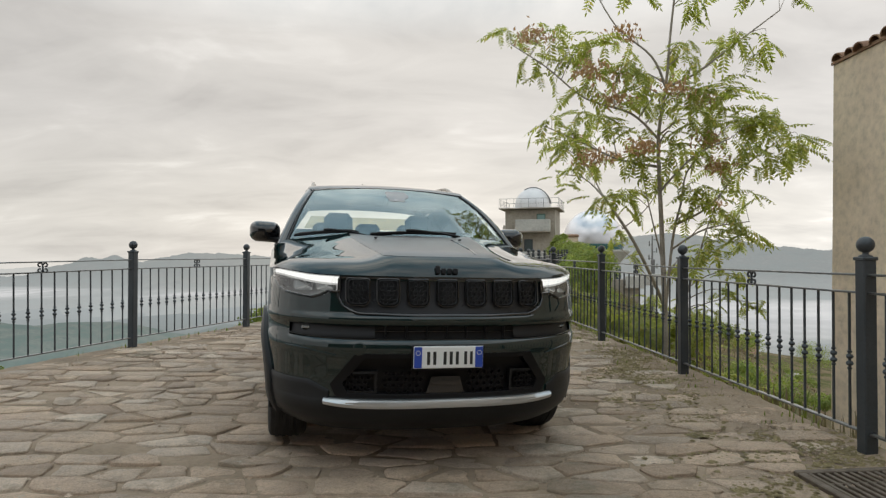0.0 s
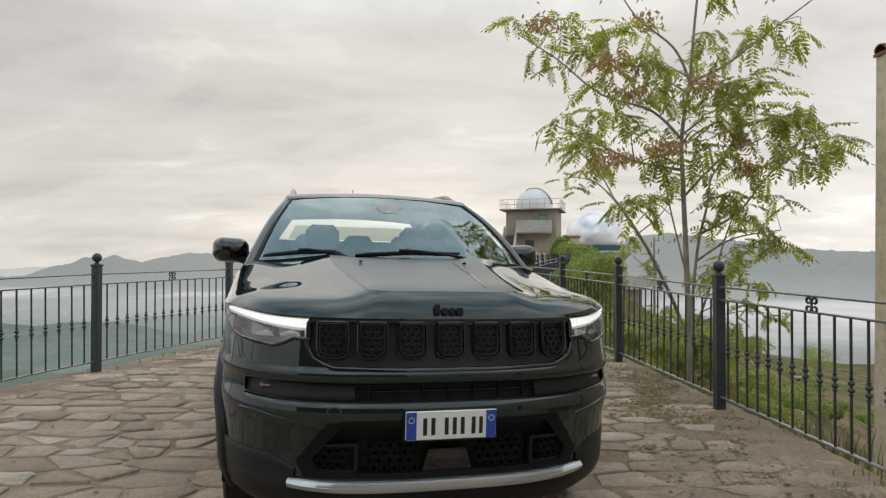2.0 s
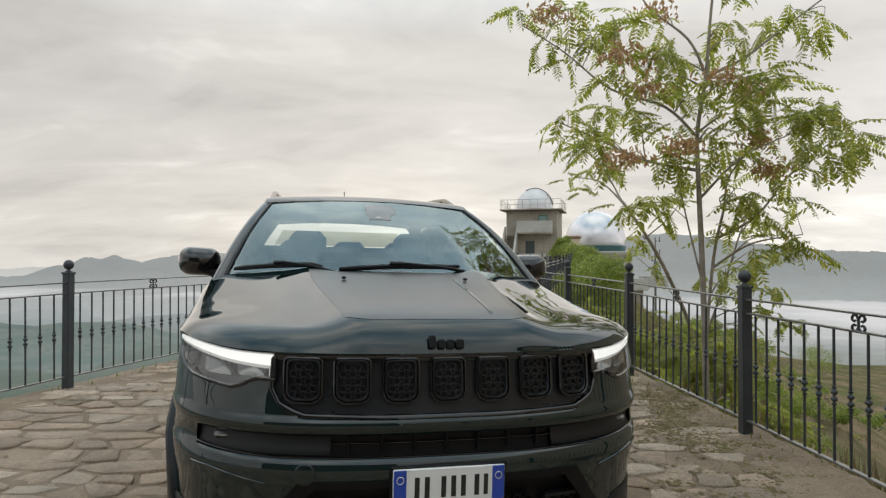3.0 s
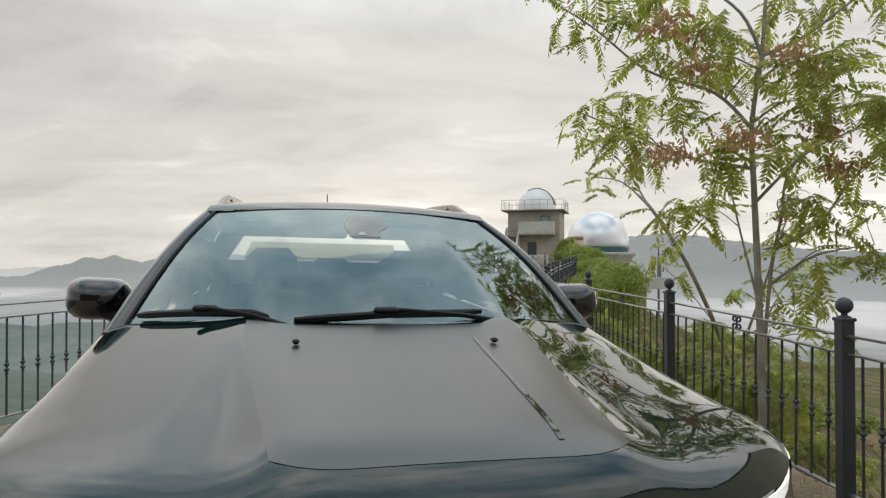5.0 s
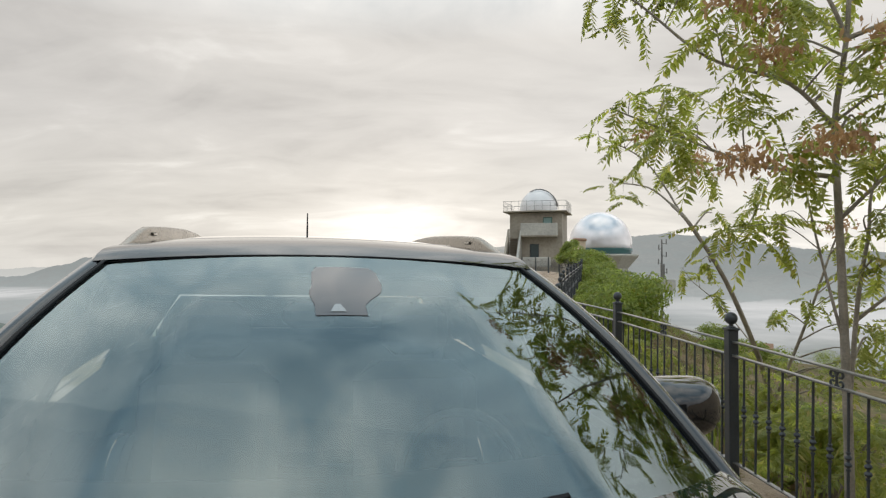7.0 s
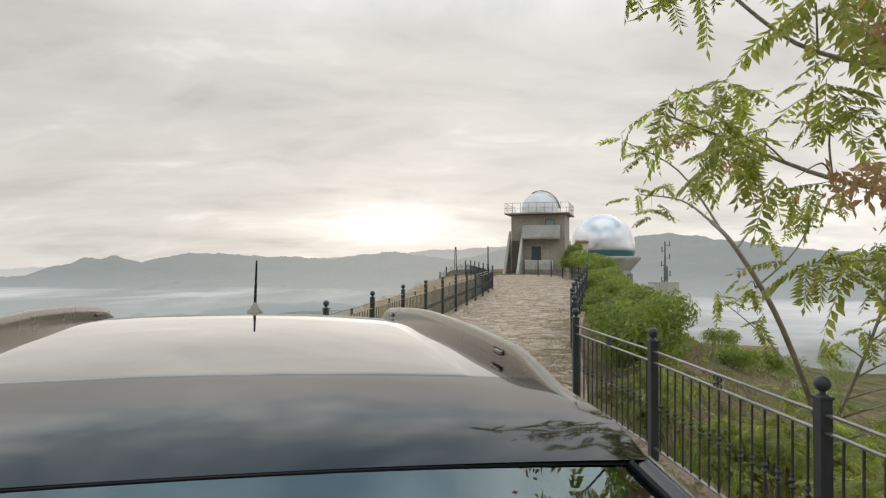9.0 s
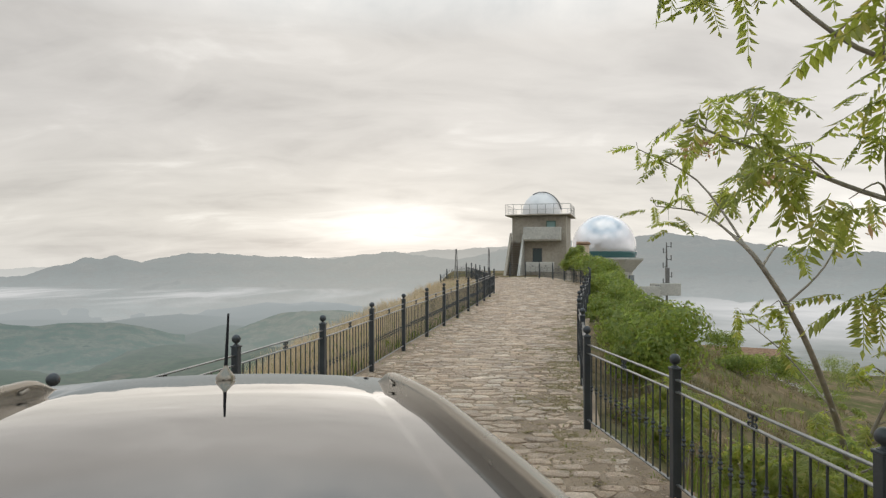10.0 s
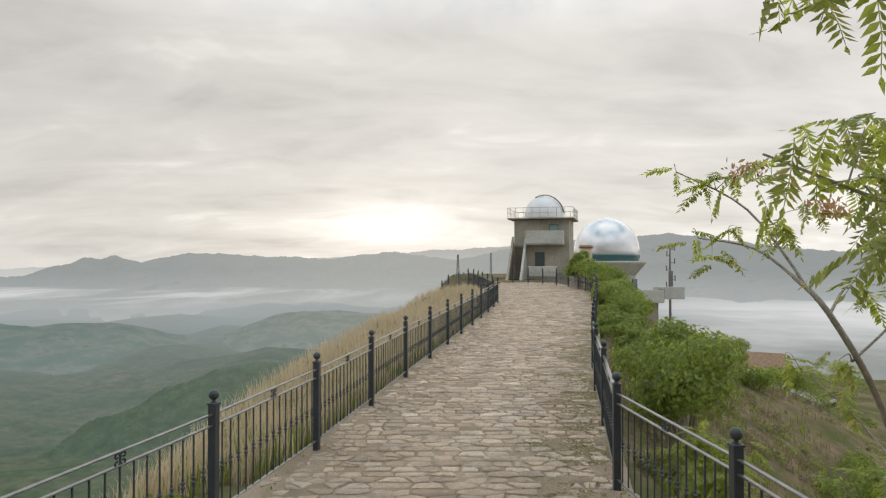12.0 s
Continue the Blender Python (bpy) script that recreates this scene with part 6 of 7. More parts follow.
TIPS_A = [(60, 50), (120, 125), (200, 60), (180, 160), (250, 130), (330, 150), (420, 60), (340, 40), (390, 230), (350, 285), (295, 195), (330, 420), (440, 390), (480, 425),
          (480, 170), (520, 235), (450, 210), (600, 60), (650, 110), (740, 60), (800, 20), (860, 60), (760, 180), (600, 210), (660, 250), (620, 300), (700, 300), (690, 350), (560, 420), (740, 270),
          (830, 300), (900, 330), (960, 365), (900, 405), (850, 275), (740, 450), (800, 380), (700, 440), (640, 520), (700, 565), (820, 520), (800, 640),
          (640, 400), (580, 350), (680, 200), (560, 130), (440, 120), (470, 320), (400, 330)]
TIPS_B = [(190, 300), (170, 350), (235, 380), (280, 290), (250, 340), (300, 360)]
SEEDS = [(140, 40), (420, 40), (325, 150), (410, 165), (390, 240), (590, 205), (660, 240), (490, 395), (690, 375), (720, 455), (330, 430)]


def spot(c, far, k):
    return from_view((880 + c[0] / 1.49 - 784) / 1141, (460 - c[1] / 1.49) / 1141, far + 0.45 * math.sin(k * 2.4))


tips = [spot(c, 6.7, k) if c[0] > 260 or c[1] > 170 else spot((c[0], c[1] - 25), 7.1, 0) for k, c in enumerate(TIPS_A)] + [spot(c, 7.75, k) for k, c in enumerate(TIPS_B)]
tips += [(1.9, 8.1, 4.6), (2.3, 7.9, 4.55), (2.8, 8.1, 4.85), (3.1, 8.0, 4.75), (3.5, 7.9, 4.6), (3.9, 7.8, 4.5), (4.3, 7.8, 4.3), (2.5, 8.3, 4.75), (3.3, 8.3, 4.4), (4.3, 8.4, 2.95), (4.75, 8.5, 2.6)]
tips += [(2.05, 8.3, 1.85), (3.0, 8.1, 1.05), (2.95, 8.0, 1.6), (3.35, 8.2, 1.3), (2.45, 8.3, 1.95), (3.2, 8.0, 2.0)]
build_tree("slender tree of heaven with feathered leaves behind the fence", BOUGHS, tips, [spot(c, 6.35, k) for k, c in enumerate(SEEDS)], 11, per=7, length=0.36, base=(2.74, 7.95, -1.2))

BOUGHS2 = [
    ([(4.95, 12.6, -2.6), (4.28, 12.0, -0.3), (3.48, 11.35, 1.15), (2.88, 11.1, 2.0), (2.70, 11.3, 2.3)], 0.048, 0.022),
    ([(2.70, 11.3, 2.3), (2.5, 11.6, 2.55), (2.15, 11.95, 2.65)], 0.018, 0.006),
    ([(2.80, 11.2, 2.15), (2.5, 11.7, 2.9), (2.0, 12.1, 3.3)], 0.018, 0.006),
    ([(3.12, 11.2, 1.6), (3.6, 11.3, 2.0), (3.95, 11.4, 2.6)], 0.016, 0.005),
    ([(4.28, 12.0, -0.3), (4.5, 11.6, 0.8), (4.7, 11.4, 1.7), (5.0, 11.5, 2.3)], 0.03, 0.008),
    ([(3.86, 11.6, 0.5), (3.6, 12.0, 1.0), (3.3, 12.3, 1.35)], 0.014, 0.005)]
tips2 = [(2.0, 12.1, 3.35), (2.2, 11.9, 3.15), (2.4, 11.8, 3.3), (2.1, 12.0, 2.7), (2.4, 11.7, 2.75), (2.3, 12.0, 2.5), (2.7, 11.5, 2.75), (2.9, 11.4, 2.9), (3.2, 11.3, 2.2), (3.95, 11.4, 2.6), (3.7, 11.4, 2.3),
         (3.4, 12.2, 1.4), (3.2, 12.4, 1.5), (3.6, 12.1, 1.15), (4.7, 11.4, 1.8), (5.0, 11.5, 2.3), (5.2, 11.6, 1.9), (4.5, 11.5, 1.1), (3.0, 11.2, 1.6), (4.2, 11.6, 0.9), (3.9, 11.9, 0.4), (4.4, 11.9, 0.3), (4.6, 11.3, 1.3), (4.9, 11.4, 1.2), (5.3, 11.4, 1.4), (5.2, 11.2, 0.8), (4.9, 11.0, 0.5), (4.6, 11.0, 0.2), (5.4, 11.0, 0.3), (5.0, 11.2, -0.1)]
build_tree("leaning thin tree with sparse feathered leaves on the slope", BOUGHS2, tips2, [(2.5, 11.7, 3.2), (3.0, 11.3, 2.85), (4.8, 11.4, 2.0)], 12, per=5, length=0.28, base=(4.95, 12.6, -2.0))


build_track()


# ---- shrubs ----
def shrub(label, x, y, z0, z1, rx, ry, seed, leaf=0.085, count=4200, mat=None, feather=False):
    """Stems and a lumpy, open crown of many leaves."""
    rng = np.random.default_rng(seed)
    bush = thing("shrub", label, "shrub", pose(x, y, z0), group="shrubs on the slope")
    h = z1 - z0
    lumps = []
    for k in range(11):
        a, r = rng.uniform(0, 6.28), math.sqrt(rng.uniform(0.02, 0.85))
        c = np.array([rx * 0.8 * r * math.cos(a), ry * 0.8 * r * math.sin(a), h * rng.uniform(0.45, 0.86) * (1 - 0.35 * r)])
        lumps.append((c, rng.uniform(0.28, 0.46) * min(rx, h * 0.8)))
        part("stem", Geo().tube([(0.1 * c[0], 0.1 * c[1], -0.15), (0.5 * c[0], 0.5 * c[1], 0.5 * c[2]), tuple(c)], [0.03, 0.02, 0.008], 6), M_BARK, bush)
    if feather:
        spots = [c + rng.normal(0, r * 0.5, 3) for c, r in lumps for _ in range(max(2, count // 1200))]
        part("crown", crown_mesh("crown", spots, rng, mat or M_BUSH, 7, 0.32), None, bush, "feathered leaves")
        return bush
    n = count
    pick = rng.integers(0, len(lumps), n)
    cen = np.array([c for c, _ in lumps])[pick]
    rad = np.array([r for _, r in lumps])[pick]
    d = rng.normal(0, 1, (n, 3))
    d /= np.linalg.norm(d, axis=1)[:, None]
    p = cen + d * (rad * rng.uniform(0.55, 1.12, n))[:, None] * [1.1, 1.1, 0.85]
    p[:, 2] = np.maximum(p[:, 2], 0.02)
    t1 = np.cross(d, rng.normal(0, 1, (n, 3)))
    t1 /= np.linalg.norm(t1, axis=1)[:, None]
    t2 = np.cross(d + rng.normal(0, 0.6, (n, 3)), t1)
    t2 /= np.linalg.norm(t2, axis=1)[:, None]
    s = (leaf * rng.uniform(0.6, 1.3, n))[:, None]
    quads = np.stack([p, p + t1 * s * 0.5 + t2 * s * 0.28, p + t1 * s, p + t1 * s * 0.5 - t2 * s * 0.28], 1)
    part("crown", fast_mesh("crown", quads, np.arange(n * 4).reshape(-1, 4), mat or M_BUSH), None, bush)
    return bush


def on_land(x, y):
    return land_z(x, y)


for k, (x, y, top, rx, ry, leaf, count) in enumerate((
        (3.75, 16.6, 2.1, 1.4, 2.2, 0.085, 12000), (4.5, 20.4, 0.45, 0.95, 2.0, 0.09, 6000), (5.0, 24.6, 0.6, 1.0, 2.4, 0.09, 7000), (5.7, 27.0, 0.75, 1.0, 2.2, 0.10, 6000), (6.9, 31.6, 1.3, 1.1, 2.4, 0.10, 6000), (8.1, 36.6, 1.8, 1.2, 2.4, 0.11, 6000), (9.0, 41.6, 2.5, 1.2, 2.4, 0.11, 6000), (9.3, 46.4, 3.2, 1.2, 2.2, 0.12, 6000),
        (6.1, 29.0, 0.9, 1.0, 2.4, 0.10, 7000), (7.35, 34.0, 1.4, 1.05, 2.6, 0.11, 7000), (8.4, 39.0, 2.0, 1.1, 2.6, 0.11, 7000), (9.15, 44.0, 2.7, 1.1, 2.6, 0.12, 7000), (9.0, 48.8, 3.5, 1.1, 2.0, 0.12, 7000))):
    shrub("dense green shrub growing along the walkway fence", x, y, on_land(x, y) - 0.05, top, rx, ry, 40 + k, leaf, count)
for k, (x, y, top, rx, ry) in enumerate(((3.2, 9.2, 0.6, 0.6, 1.0), (3.3, 11.2, 0.75, 0.7, 1.1), (4.2, 10.2, -0.2, 0.8, 1.0), (2.95, 13.2, 0.7, 0.8, 1.0), (4.9, 13.0, -0.4, 1.1, 1.3))):
    shrub("feathery green suckers sprouting behind the fence", x, y, min(on_land(x, y) - 0.05, top - 0.8), top, rx, ry, 60 + k, feather=True, count=4800, mat=M_LEAF)
for k, (x, y, top, rx) in enumerate(((11.5, 30.0, -1.5, 1.6), (14.5, 34.0, -2.2, 1.5), (9.0, 20.0, -1.6, 1.2), (7.0, 15.0, -1.7, 1.1), (12.0, 24.0, -3.0, 1.6), (18.0, 40.0, -3.0, 2.0), (7.6, 12.0, -2.4, 1.2), (9.5, 14.5, -3.5, 1.5), (12.5, 18.0, -5.0, 1.7), (15.5, 27.0, -5.5, 1.8), (21.0, 33.0, -7.0, 2.0), (26.0, 48.0, -8.0, 2.2), (33.0, 62.0, -8.4, 2.4), (40.0, 70.0, -8.6, 2.6), (46.0, 80.0, -8.8, 3.0), (29.0, 72.0, -8.6, 2.0), (9.0, 11.0, -5.0, 1.5))):
    shrub("scrubby dark green bush on the dry slope", x, y, on_land(x, y) - 0.1, max(top, on_land(x, y) + 0.8), rx, rx, 80 + k, 0.11, 2600)
shrub("small dark green tree below the overlook", 24.0, 60.0, on_land(24.0, 60.0) - 0.1, -3.1, 1.9, 1.9, 97, 0.16, 4200)
shrub("leafy yellow-green weed below the terrace edge", -4.30, 6.4, -1.0, 0.42, 0.42, 0.5, 95, 0.08, 900, M_WEED)
shrub("leafy yellow-green bush below the terrace edge", -3.05, 11.0, -1.2, 0.80, 0.7, 1.5, 96, 0.08, 5200, M_WEED)


# ---- grass ----
def grass(name, label, places, rng, mat, tall, wide=0.006, blades=6):
    out = []
    for x, y, z in places:
        for _ in range(blades):
            a = rng.uniform(0, 6.28)
            h = tall * rng.uniform(0.5, 1.2)
            lean = rng.uniform(0.05, 0.5) * h
            bx, by = x + rng.normal(0, 0.05), y + rng.normal(0, 0.05)
            c, s = math.cos(a), math.sin(a)
            ww = wide * rng.uniform(0.7, 1.5)
            m_ = (bx + c * lean * 0.35, by + s * lean * 0.35, z + h * 0.6)
            e_ = (bx + c * lean, by + s * lean, z + h)
            out.append([(bx - s * ww, by + c * ww, z - 0.03), (bx + s * ww, by - c * ww, z - 0.03), (m_[0] + s * ww * 0.8, m_[1] - c * ww * 0.8, m_[2]), (m_[0] - s * ww * 0.8, m_[1] + c * ww * 0.8, m_[2])])
            out.append([(m_[0] - s * ww * 0.8, m_[1] + c * ww * 0.8, m_[2]), (m_[0] + s * ww * 0.8, m_[1] - c * ww * 0.8, m_[2]), (e_[0] + s * ww * 0.1, e_[1] - c * ww * 0.1, e_[2]), (e_[0] - s * ww * 0.1, e_[1] + c * ww * 0.1, e_[2])])
    v = np.array(out)
    ob = part(name, fast_mesh(name, v, np.arange(len(v) * 4).reshape(-1, 4), mat), None)
    return tagged(ob, label, "grass", kind="stuff")


rng = np.random.default_rng(3)
spots = []
for _ in range(5000):
    y = rng.uniform(13, 52)
    d = abs(rng.normal(0, 2.2)) + 0.05
    x = left_x(y) - 0.22 - d
    spots.append((x, y, land_z(x, y)))
grass("dry_grass", "tall dry straw-coloured grass on the steep slope", spots, rng, M_GRASS, 0.46, 0.006, 7)
spots = []
for _ in range(2300):
    y = rng.uniform(13, 46)
    x = left_x(y) - 0.25 - abs(rng.normal(0, 1.1))
    spots.append((x, y, land_z(x, y)))
grass("bank_weeds", "green weeds among the dry grass beside the fence", spots, rng, M_WEED, 0.30, 0.008, 5)
spots = []
for _ in range(2600):
    y = rng.uniform(2, 40)
    d = abs(rng.normal(0, 4.5)) + 0.1
    x = right_x(y) + 0.25 + d
    spots.append((x, y, land_z(x, y)))
grass("scrub_grass", "dull dry grass on the bare earth slope", spots[:1800], rng, M_SCRUB, 0.22, 0.008, 5)
grass("scrub_weeds", "green weeds on the bare earth slope", spots[1800:], rng, M_WEED, 0.28, 0.008, 5)


def scrub(name, label, count, seed, mat):
    """Knee-high clumps of leaves strewn over the falling ground."""
    rng = np.random.default_rng(seed)
    out = []
    for _ in range(count):
        y = rng.uniform(6, 46)
        d = 0.5 + abs(rng.normal(0, 7.0))
        x = right_x(y) + d
        if noise.noise(Vector((x * 0.3, y * 0.3, 21))) < -0.12:
            continue
        z, r = land_z(x, y), rng.uniform(0.10, 0.34)
        n = int(40 + 120 * r)
        v = rng.normal(0, 1, (n, 3))
        v /= np.linalg.norm(v, axis=1)[:, None]
        c = np.array([x, y, z + r * 0.35]) + v * (r * rng.uniform(0.4, 1.0, n))[:, None] * [1.1, 1.1, 0.75]
        t1 = np.cross(v, rng.normal(0, 1, (n, 3)))
        t1 /= np.linalg.norm(t1, axis=1)[:, None]
        t2 = np.cross(v, t1)
        size = (0.07 * rng.uniform(0.6, 1.4, n))[:, None]
        out.append(np.stack([c, c + t1 * size * 0.5 + t2 * size * 0.25, c + t1 * size, c + t1 * size * 0.5 - t2 * size * 0.25], 1))
    v = np.concatenate(out)
    ob = part(name, fast_mesh(name, v, np.arange(len(v) * 4).reshape(-1, 4), mat), None)
    return tagged(ob, label, "scrub", kind="stuff")


scrub("green_scrub", "low green scrub strewn over the bare slope", 230, 31, M_BUSH)
scrub("dry_scrub", "low dry brown scrub strewn over the bare slope", 760, 32, M_SCRUB)
spots = []
for _ in range(420):
    y = rng.uniform(2.5, 50)
    x = (right_x(y) - abs(rng.normal(0, 0.25)) + 0.1) if rng.random() < 0.65 else (left_x(y) + abs(rng.normal(0, 0.12)) - 0.1)
    spots.append((x, y, path_z(x, y) - 0.01))
grass("edge_weeds", "short weeds growing along the paving's edges", spots, rng, M_WEED, 0.05, 0.004, 5)


# ---- paving ----
def stone_cells(rng):
    """Courses of seeds, jittered; each stone is the ground nearest to its seed, drawn in by a joint and with worn corners."""
    courses, y = [], -8.0
    while y < 54.8:
        tall = rng.uniform(0.17, 0.26) if y < 8 else rng.uniform(0.15, 0.235)
        wide = tall * rng.uniform(1.2, 2.0)
        jit = 0.30 if y < 10 else 0.20
        x, row = left_x(y) - 0.35 + rng.uniform(0, wide), []
        while x < right_x(y) + 0.35:
            row.append((x + rng.normal(0, jit * 0.5) * wide * 0.5, y + tall / 2 + rng.normal(0, jit * 0.42) * tall))
            rim = min(x - left_x(y), right_x(y) - x)
            x += wide * rng.uniform(0.55, 1.5) * (0.6 if y > 8 and rim < 0.6 else 1.0)
        courses.append(row)
        y += tall
    stretch = 1.9
    for k, row in enumerate(courses):
        near = [q for r in courses[max(0, k - 2):k + 3] for q in r]
        for sx, sy in row:
            if not (left_x(sy) - 0.06 < sx < right_x(sy) + 0.05):
                continue
            poly = [(-0.6, -0.45), (0.6, -0.45), (0.6, 0.45), (-0.6, 0.45)]
            joint = rng.uniform(0.006, 0.026)
            for ox, oy in near:
                dx, dy = ox - sx, oy - sy
                if (dx == 0 and dy == 0) or abs(dx) > 1.2 or abs(dy) > 0.9:
                    continue
                nx, ny = dx / stretch ** 2, dy
                size = math.hypot(nx, ny)
                lim = (nx * dx + ny * dy) / 2 / size - joint
                nx, ny = nx / size, ny / size
                cut = []
                for (px, py), (qx, qy) in zip(poly, poly[1:] + poly[:1]):
                    a, b = nx * px + ny * py - lim, nx * qx + ny * qy - lim
                    if a <= 0:
                        cut.append((px, py))
                    if a * b < 0:
                        f = a / (a - b)
                        cut.append((px + (qx - px) * f, py + (qy - py) * f))
                poly = cut
                if len(poly) < 3:
                    break
            lo, hi = left_x(sy) - 0.11 - sx, right_x(sy) + 0.09 - sx
            poly = [(min(max(px, lo), hi), py) for px, py in poly]
            if len(poly) < 3 or max(p[0] for p in poly) - min(p[0] for p in poly) < 0.05:
                continue
            out = []
            for k2, (px, py) in enumerate(poly):
                ax, ay = poly[k2 - 1]
                bx, by = poly[(k2 + 1) % len(poly)]
                la, lb = math.hypot(ax - px, ay - py), math.hypot(bx - px, by - py)
                fa, fb = min(0.33, rng.uniform(0.012, 0.055) / max(la, 1e-4)), min(0.33, rng.uniform(0.012, 0.055) / max(lb, 1e-4))
                p1, p2 = (px + (ax - px) * fa, py + (ay - py) * fa), (px + (bx - px) * fb, py + (by - py) * fb)
                mid = ((p1[0] + p2[0]) / 2 * 0.45 + px * 0.55, (p1[1] + p2[1]) / 2 * 0.45 + py * 0.55)
                out += [p1, mid, p2]
                if lb > 0.14:
                    nxt = (px + (bx - px) * 0.5, py + (by - py) * 0.5)
                    d = rng.uniform(0.0, 0.010) / max(0.05, math.hypot(*nxt))
                    out.append((nxt[0] * (1 - d), nxt[1] * (1 - d)))
            yield [(sx + px + rng.normal(0, 0.0025), sy + py + rng.normal(0, 0.0025)) for px, py in out]


def stone_points(pts, rng, deep=0.05):
    """Rings and faces of one stone: a worn top, a rounded shoulder, a skirt."""
    cx, cy = sum(p[0] for p in pts) / len(pts), sum(p[1] for p in pts) / len(pts)
    z0 = path_z(cx, cy)
    tx, ty, up_ = rng.normal(0, 0.016), rng.normal(0, 0.016), rng.uniform(-0.004, 0.012)
    n = len(pts)
    def h(x, y):
        return path_z(x, y) + up_ + tx * (x - cx) + ty * (y - cy)
    top = [(cx + (x - cx) * 0.965, cy + (y - cy) * 0.95, h(x, y) + rng.normal(0, 0.0012)) for x, y in pts]
    rim = [(x, y, h(x, y) - 0.005) for x, y in pts]
    low = [(x, y, z0 - deep) for x, y in pts]
    verts = [(cx, cy, h(cx, cy) + 0.001)] + top + rim + low
    faces = [(0, 1 + k, 1 + (k + 1) % n) for k in range(n)]
    for r in (0, 1):
        faces += [(1 + r * n + k, 1 + (r + 1) * n + k, 1 + (r + 1) * n + (k + 1) % n, 1 + r * n + (k + 1) % n) for k in range(n)]
    return verts, faces, (cx, cy, z0)


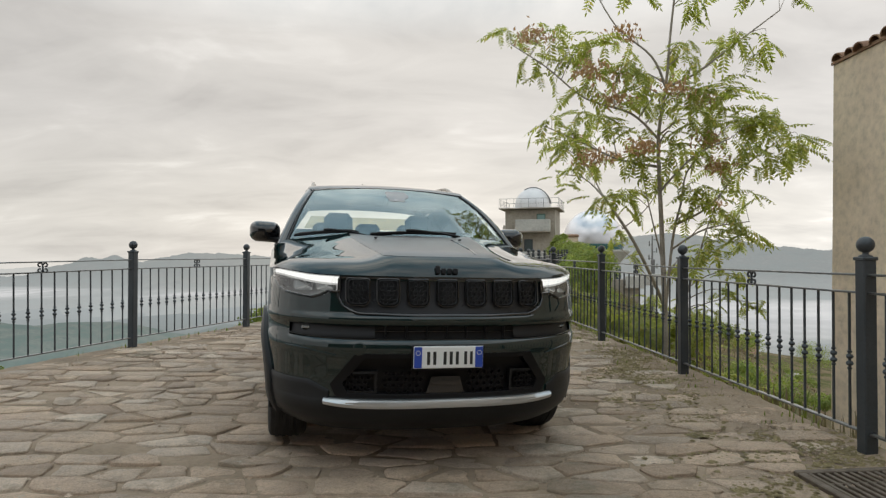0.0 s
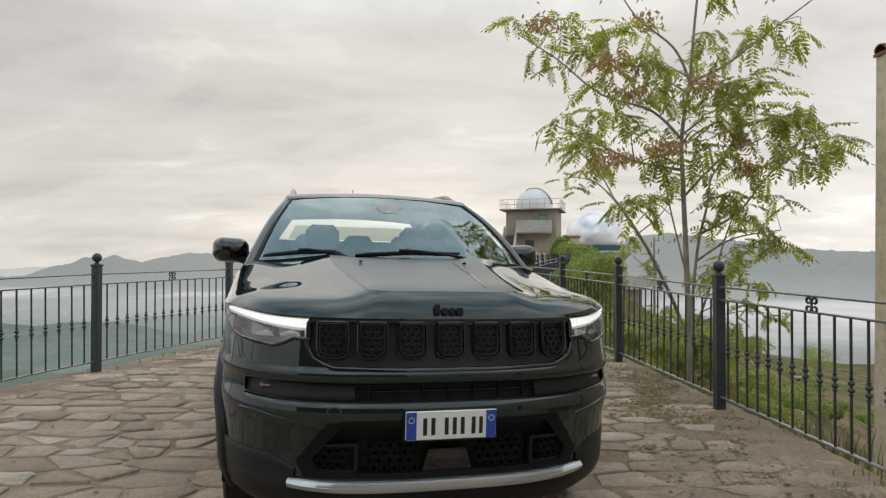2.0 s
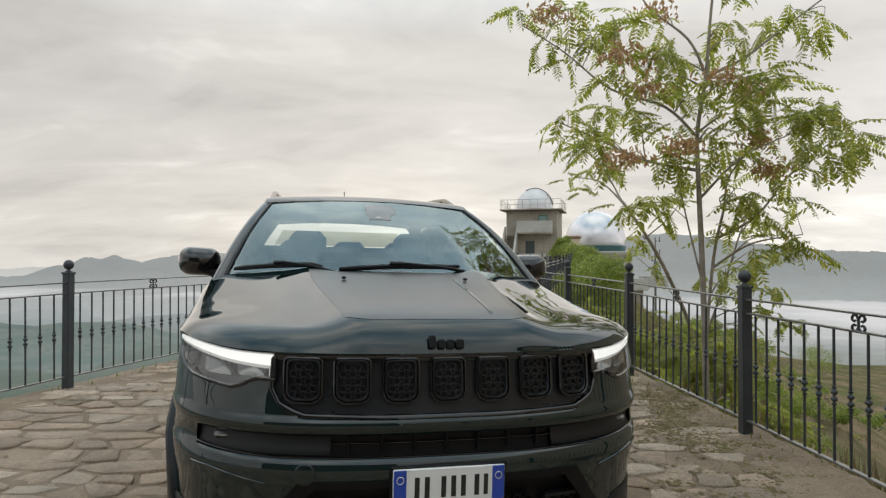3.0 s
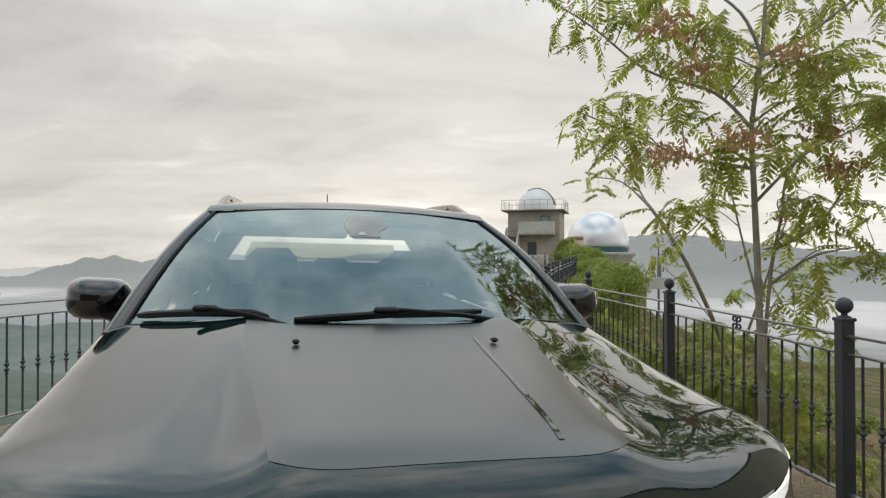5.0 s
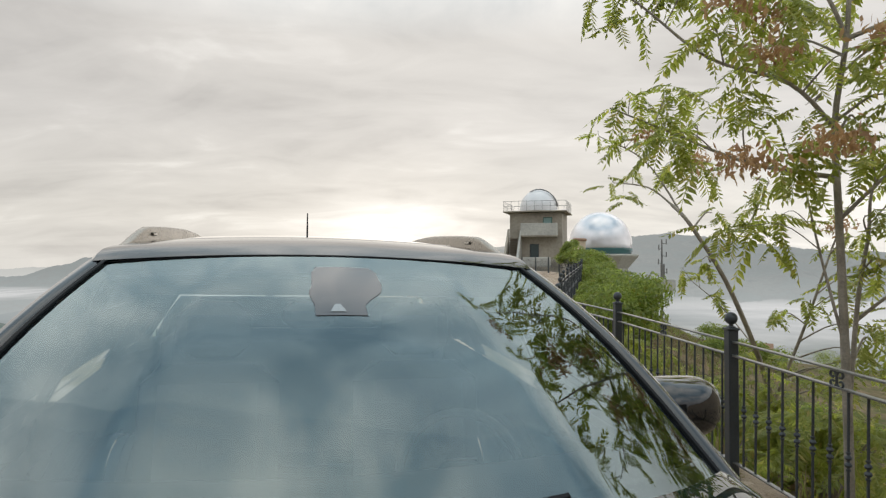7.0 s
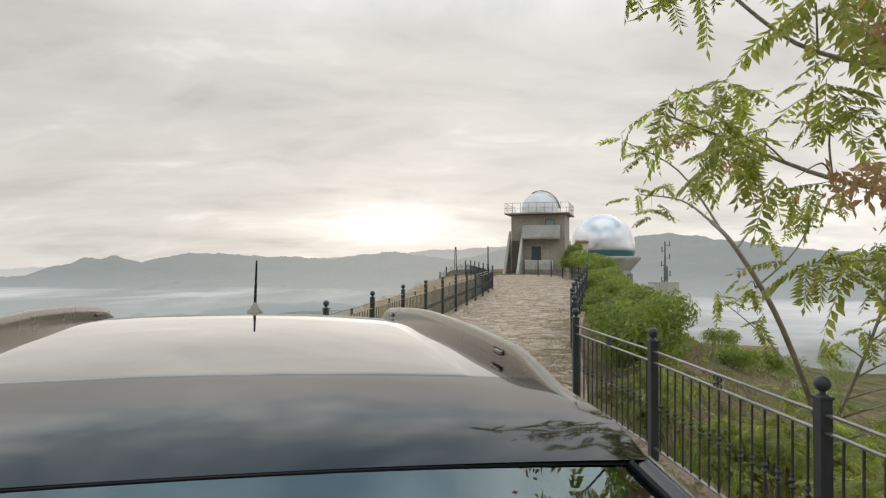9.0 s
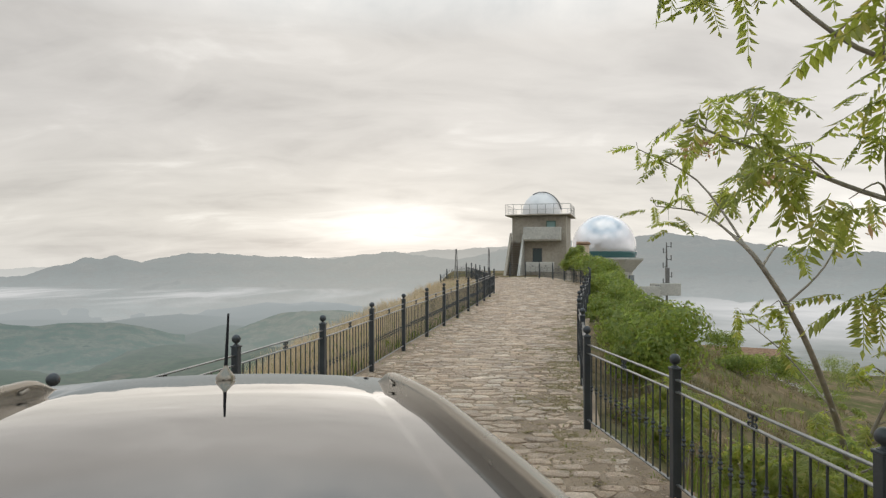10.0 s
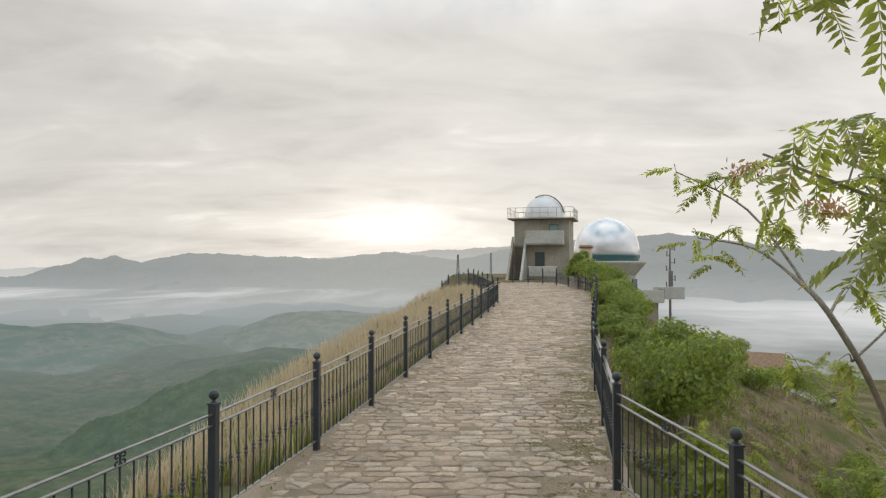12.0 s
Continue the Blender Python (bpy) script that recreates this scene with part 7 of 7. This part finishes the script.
def build_paving():
    rows = []
    for y in list(np.arange(-9, 2, 0.5)) + list(np.arange(2, 10, 0.05)) + list(np.arange(10, 20, 0.10)) + list(np.arange(20, 56.5, 0.4)):
        lo, hi = left_x(y) - 0.16, right_x(y) + 0.16
        if y > 51:
            hi = min(hi, 8.4 - 0.9 * (y - 51) ** 1.1 + 0.3)
        row = []
        for k in range(111):
            x = lo + (hi - lo) * k / 110
            wild = 1 + 1.6 * max(0.0, 1 - (hi - x) / 1.3)
            drift = (0.005 * noise.noise(Vector((x * 1.1, y * 1.1, 2))) + 0.006 * noise.noise(Vector((x * 4.5, y * 4.5, 8))) + 0.005 * noise.noise(Vector((x * 12, y * 12, 4)))) * wild
            near_fence = 0.012 * max(0.0, 1 - (hi - x) / 1.2) * (0.75 + 0.8 * noise.noise(Vector((x * 1.7, y * 1.1, 6)))) + 0.010 * max(0.0, 1 - (x - lo) / 0.6)
            row.append((x, y, path_z(x, y) - 0.0065 + max(-0.012, drift) + near_fence))
        rows.append(row)
    g = Geo().grid(rows)
    g.grid([[(r[0][0], r[0][1], r[0][2]), (r[0][0] - 0.02, r[0][1], r[0][2] - 0.5)] for r in rows])
    g.grid([[(r[-1][0], r[-1][1], r[-1][2]), (r[-1][0] + 0.02, r[-1][1], r[-1][2] - 0.5)] for r in rows])
    bed = single("pavement", g, M_JOINT, "uneven old stone paving with earthy joints", "pavement", kind="structure", angle=180)
    rng = np.random.default_rng(21)
    rest_v, rest_f, count = [], [], 0
    for pts in stone_cells(rng):
        x, y = pts[0]
        if abs(x - 2.17) < 0.42 and abs(y - 2.97) < 0.3:
            continue
        if rng.random() < (0.16 if x > right_x(y) - 0.9 else 0.12 if y > 7 and x < left_x(y) + 0.7 else 0.03):
            continue
        verts, faces, c = stone_points(pts, rng)
        if 2.3 < y < 6.6 and count < 300:
            me = bpy.data.meshes.new("paving_stone")
            me.from_pydata([(a - c[0], b - c[1], d - c[2]) for a, b, d in verts], [], faces)
            me.materials.append(M_STONE)
            me.shade_smooth()
            me.set_sharp_from_angle(angle=radians(50))
            ob = part("paving_stone", me, None, bed)
            ob.location = c
            count += 1
        else:
            n = len(rest_v)
            rest_v += verts
            rest_f += [tuple(i + n for i in q) for q in faces]
    me = fast_mesh("paving_stones", rest_v, rest_f, M_STONES, True)
    me.set_sharp_from_angle(angle=radians(50))
    ob = part("paving_stones", me, None, bed)
    tagged(ob, "field of worn paving stones", kind="stuff")
    # moss cushions, in clumps on the damp strip along the fence
    out_v, out_f = [], []
    for _ in range(1300):
        cy = rng.uniform(2.2, 26)
        cx = right_x(cy) - abs(rng.normal(0, 0.5)) + 0.05
        if noise.noise(Vector((cx * 1.1, cy * 1.1, 11))) < -0.1:
            continue
        spread = rng.uniform(0.03, 0.16)
        for _ in range(int(rng.integers(14, 40))):
            x, y = cx + rng.normal(0, spread), cy + rng.normal(0, spread * 0.7)
            r = rng.uniform(0.006, 0.020)
            z = path_z(x, y) + rng.uniform(-0.004, 0.006)
            n = len(out_v)
            for k, h_ in ((1.0, 0.0), (0.65, 0.28)):
                out_v += [(x + r * k * rng.uniform(0.6, 1.4) * math.cos(a), y + r * k * rng.uniform(0.6, 1.4) * math.sin(a), z + r * h_ * rng.uniform(0.5, 1.5)) for a in np.linspace(0, 2 * math.pi, 7)[:-1]]
            out_v.append((x, y, z + r * 0.42))
            out_f += [(n + k, n + (k + 1) % 6, n + 6 + (k + 1) % 6, n + 6 + k) for k in range(6)] + [(n + 6 + k, n + 6 + (k + 1) % 6, n + 12) for k in range(6)]
    ob = part("moss", fast_mesh("moss", out_v, out_f, mottled("olive_moss", (0.21, 0.165, 0.075), (0.32, 0.25, 0.125), 14.0, 0.95, bump=0.9, distance=0.02), True), None, bed)
    tagged(ob, "brown and olive moss cushions", kind="stuff")
    # grit and small stones in the joints along the fence
    out_v, out_f = [], []
    for _ in range(5200):
        y = rng.uniform(2.2, 26)
        x = right_x(y) - abs(rng.normal(0, 0.45)) if rng.random() < 0.7 else rng.uniform(left_x(y), right_x(y))
        r = rng.uniform(0.005, 0.022)
        z = path_z(x, y) - 0.004 + (0.010 if rng.random() < 0.4 else 0)
        n = len(out_v)
        a0 = rng.uniform(0, 6.28)
        out_v += [(x + r * math.cos(a0 + 1.57 * k), y + r * rng.uniform(0.7, 1.2) * math.sin(a0 + 1.57 * k), z) for k in range(4)] + [(x, y, z + r * 0.7)]
        out_f += [(n, n + 1, n + 4), (n + 1, n + 2, n + 4), (n + 2, n + 3, n + 4), (n + 3, n, n + 4)]
    ob = part("grit", fast_mesh("grit", out_v, out_f, M_STONES), None, bed)
    tagged(ob, "loose grit", kind="stuff")


build_paving()
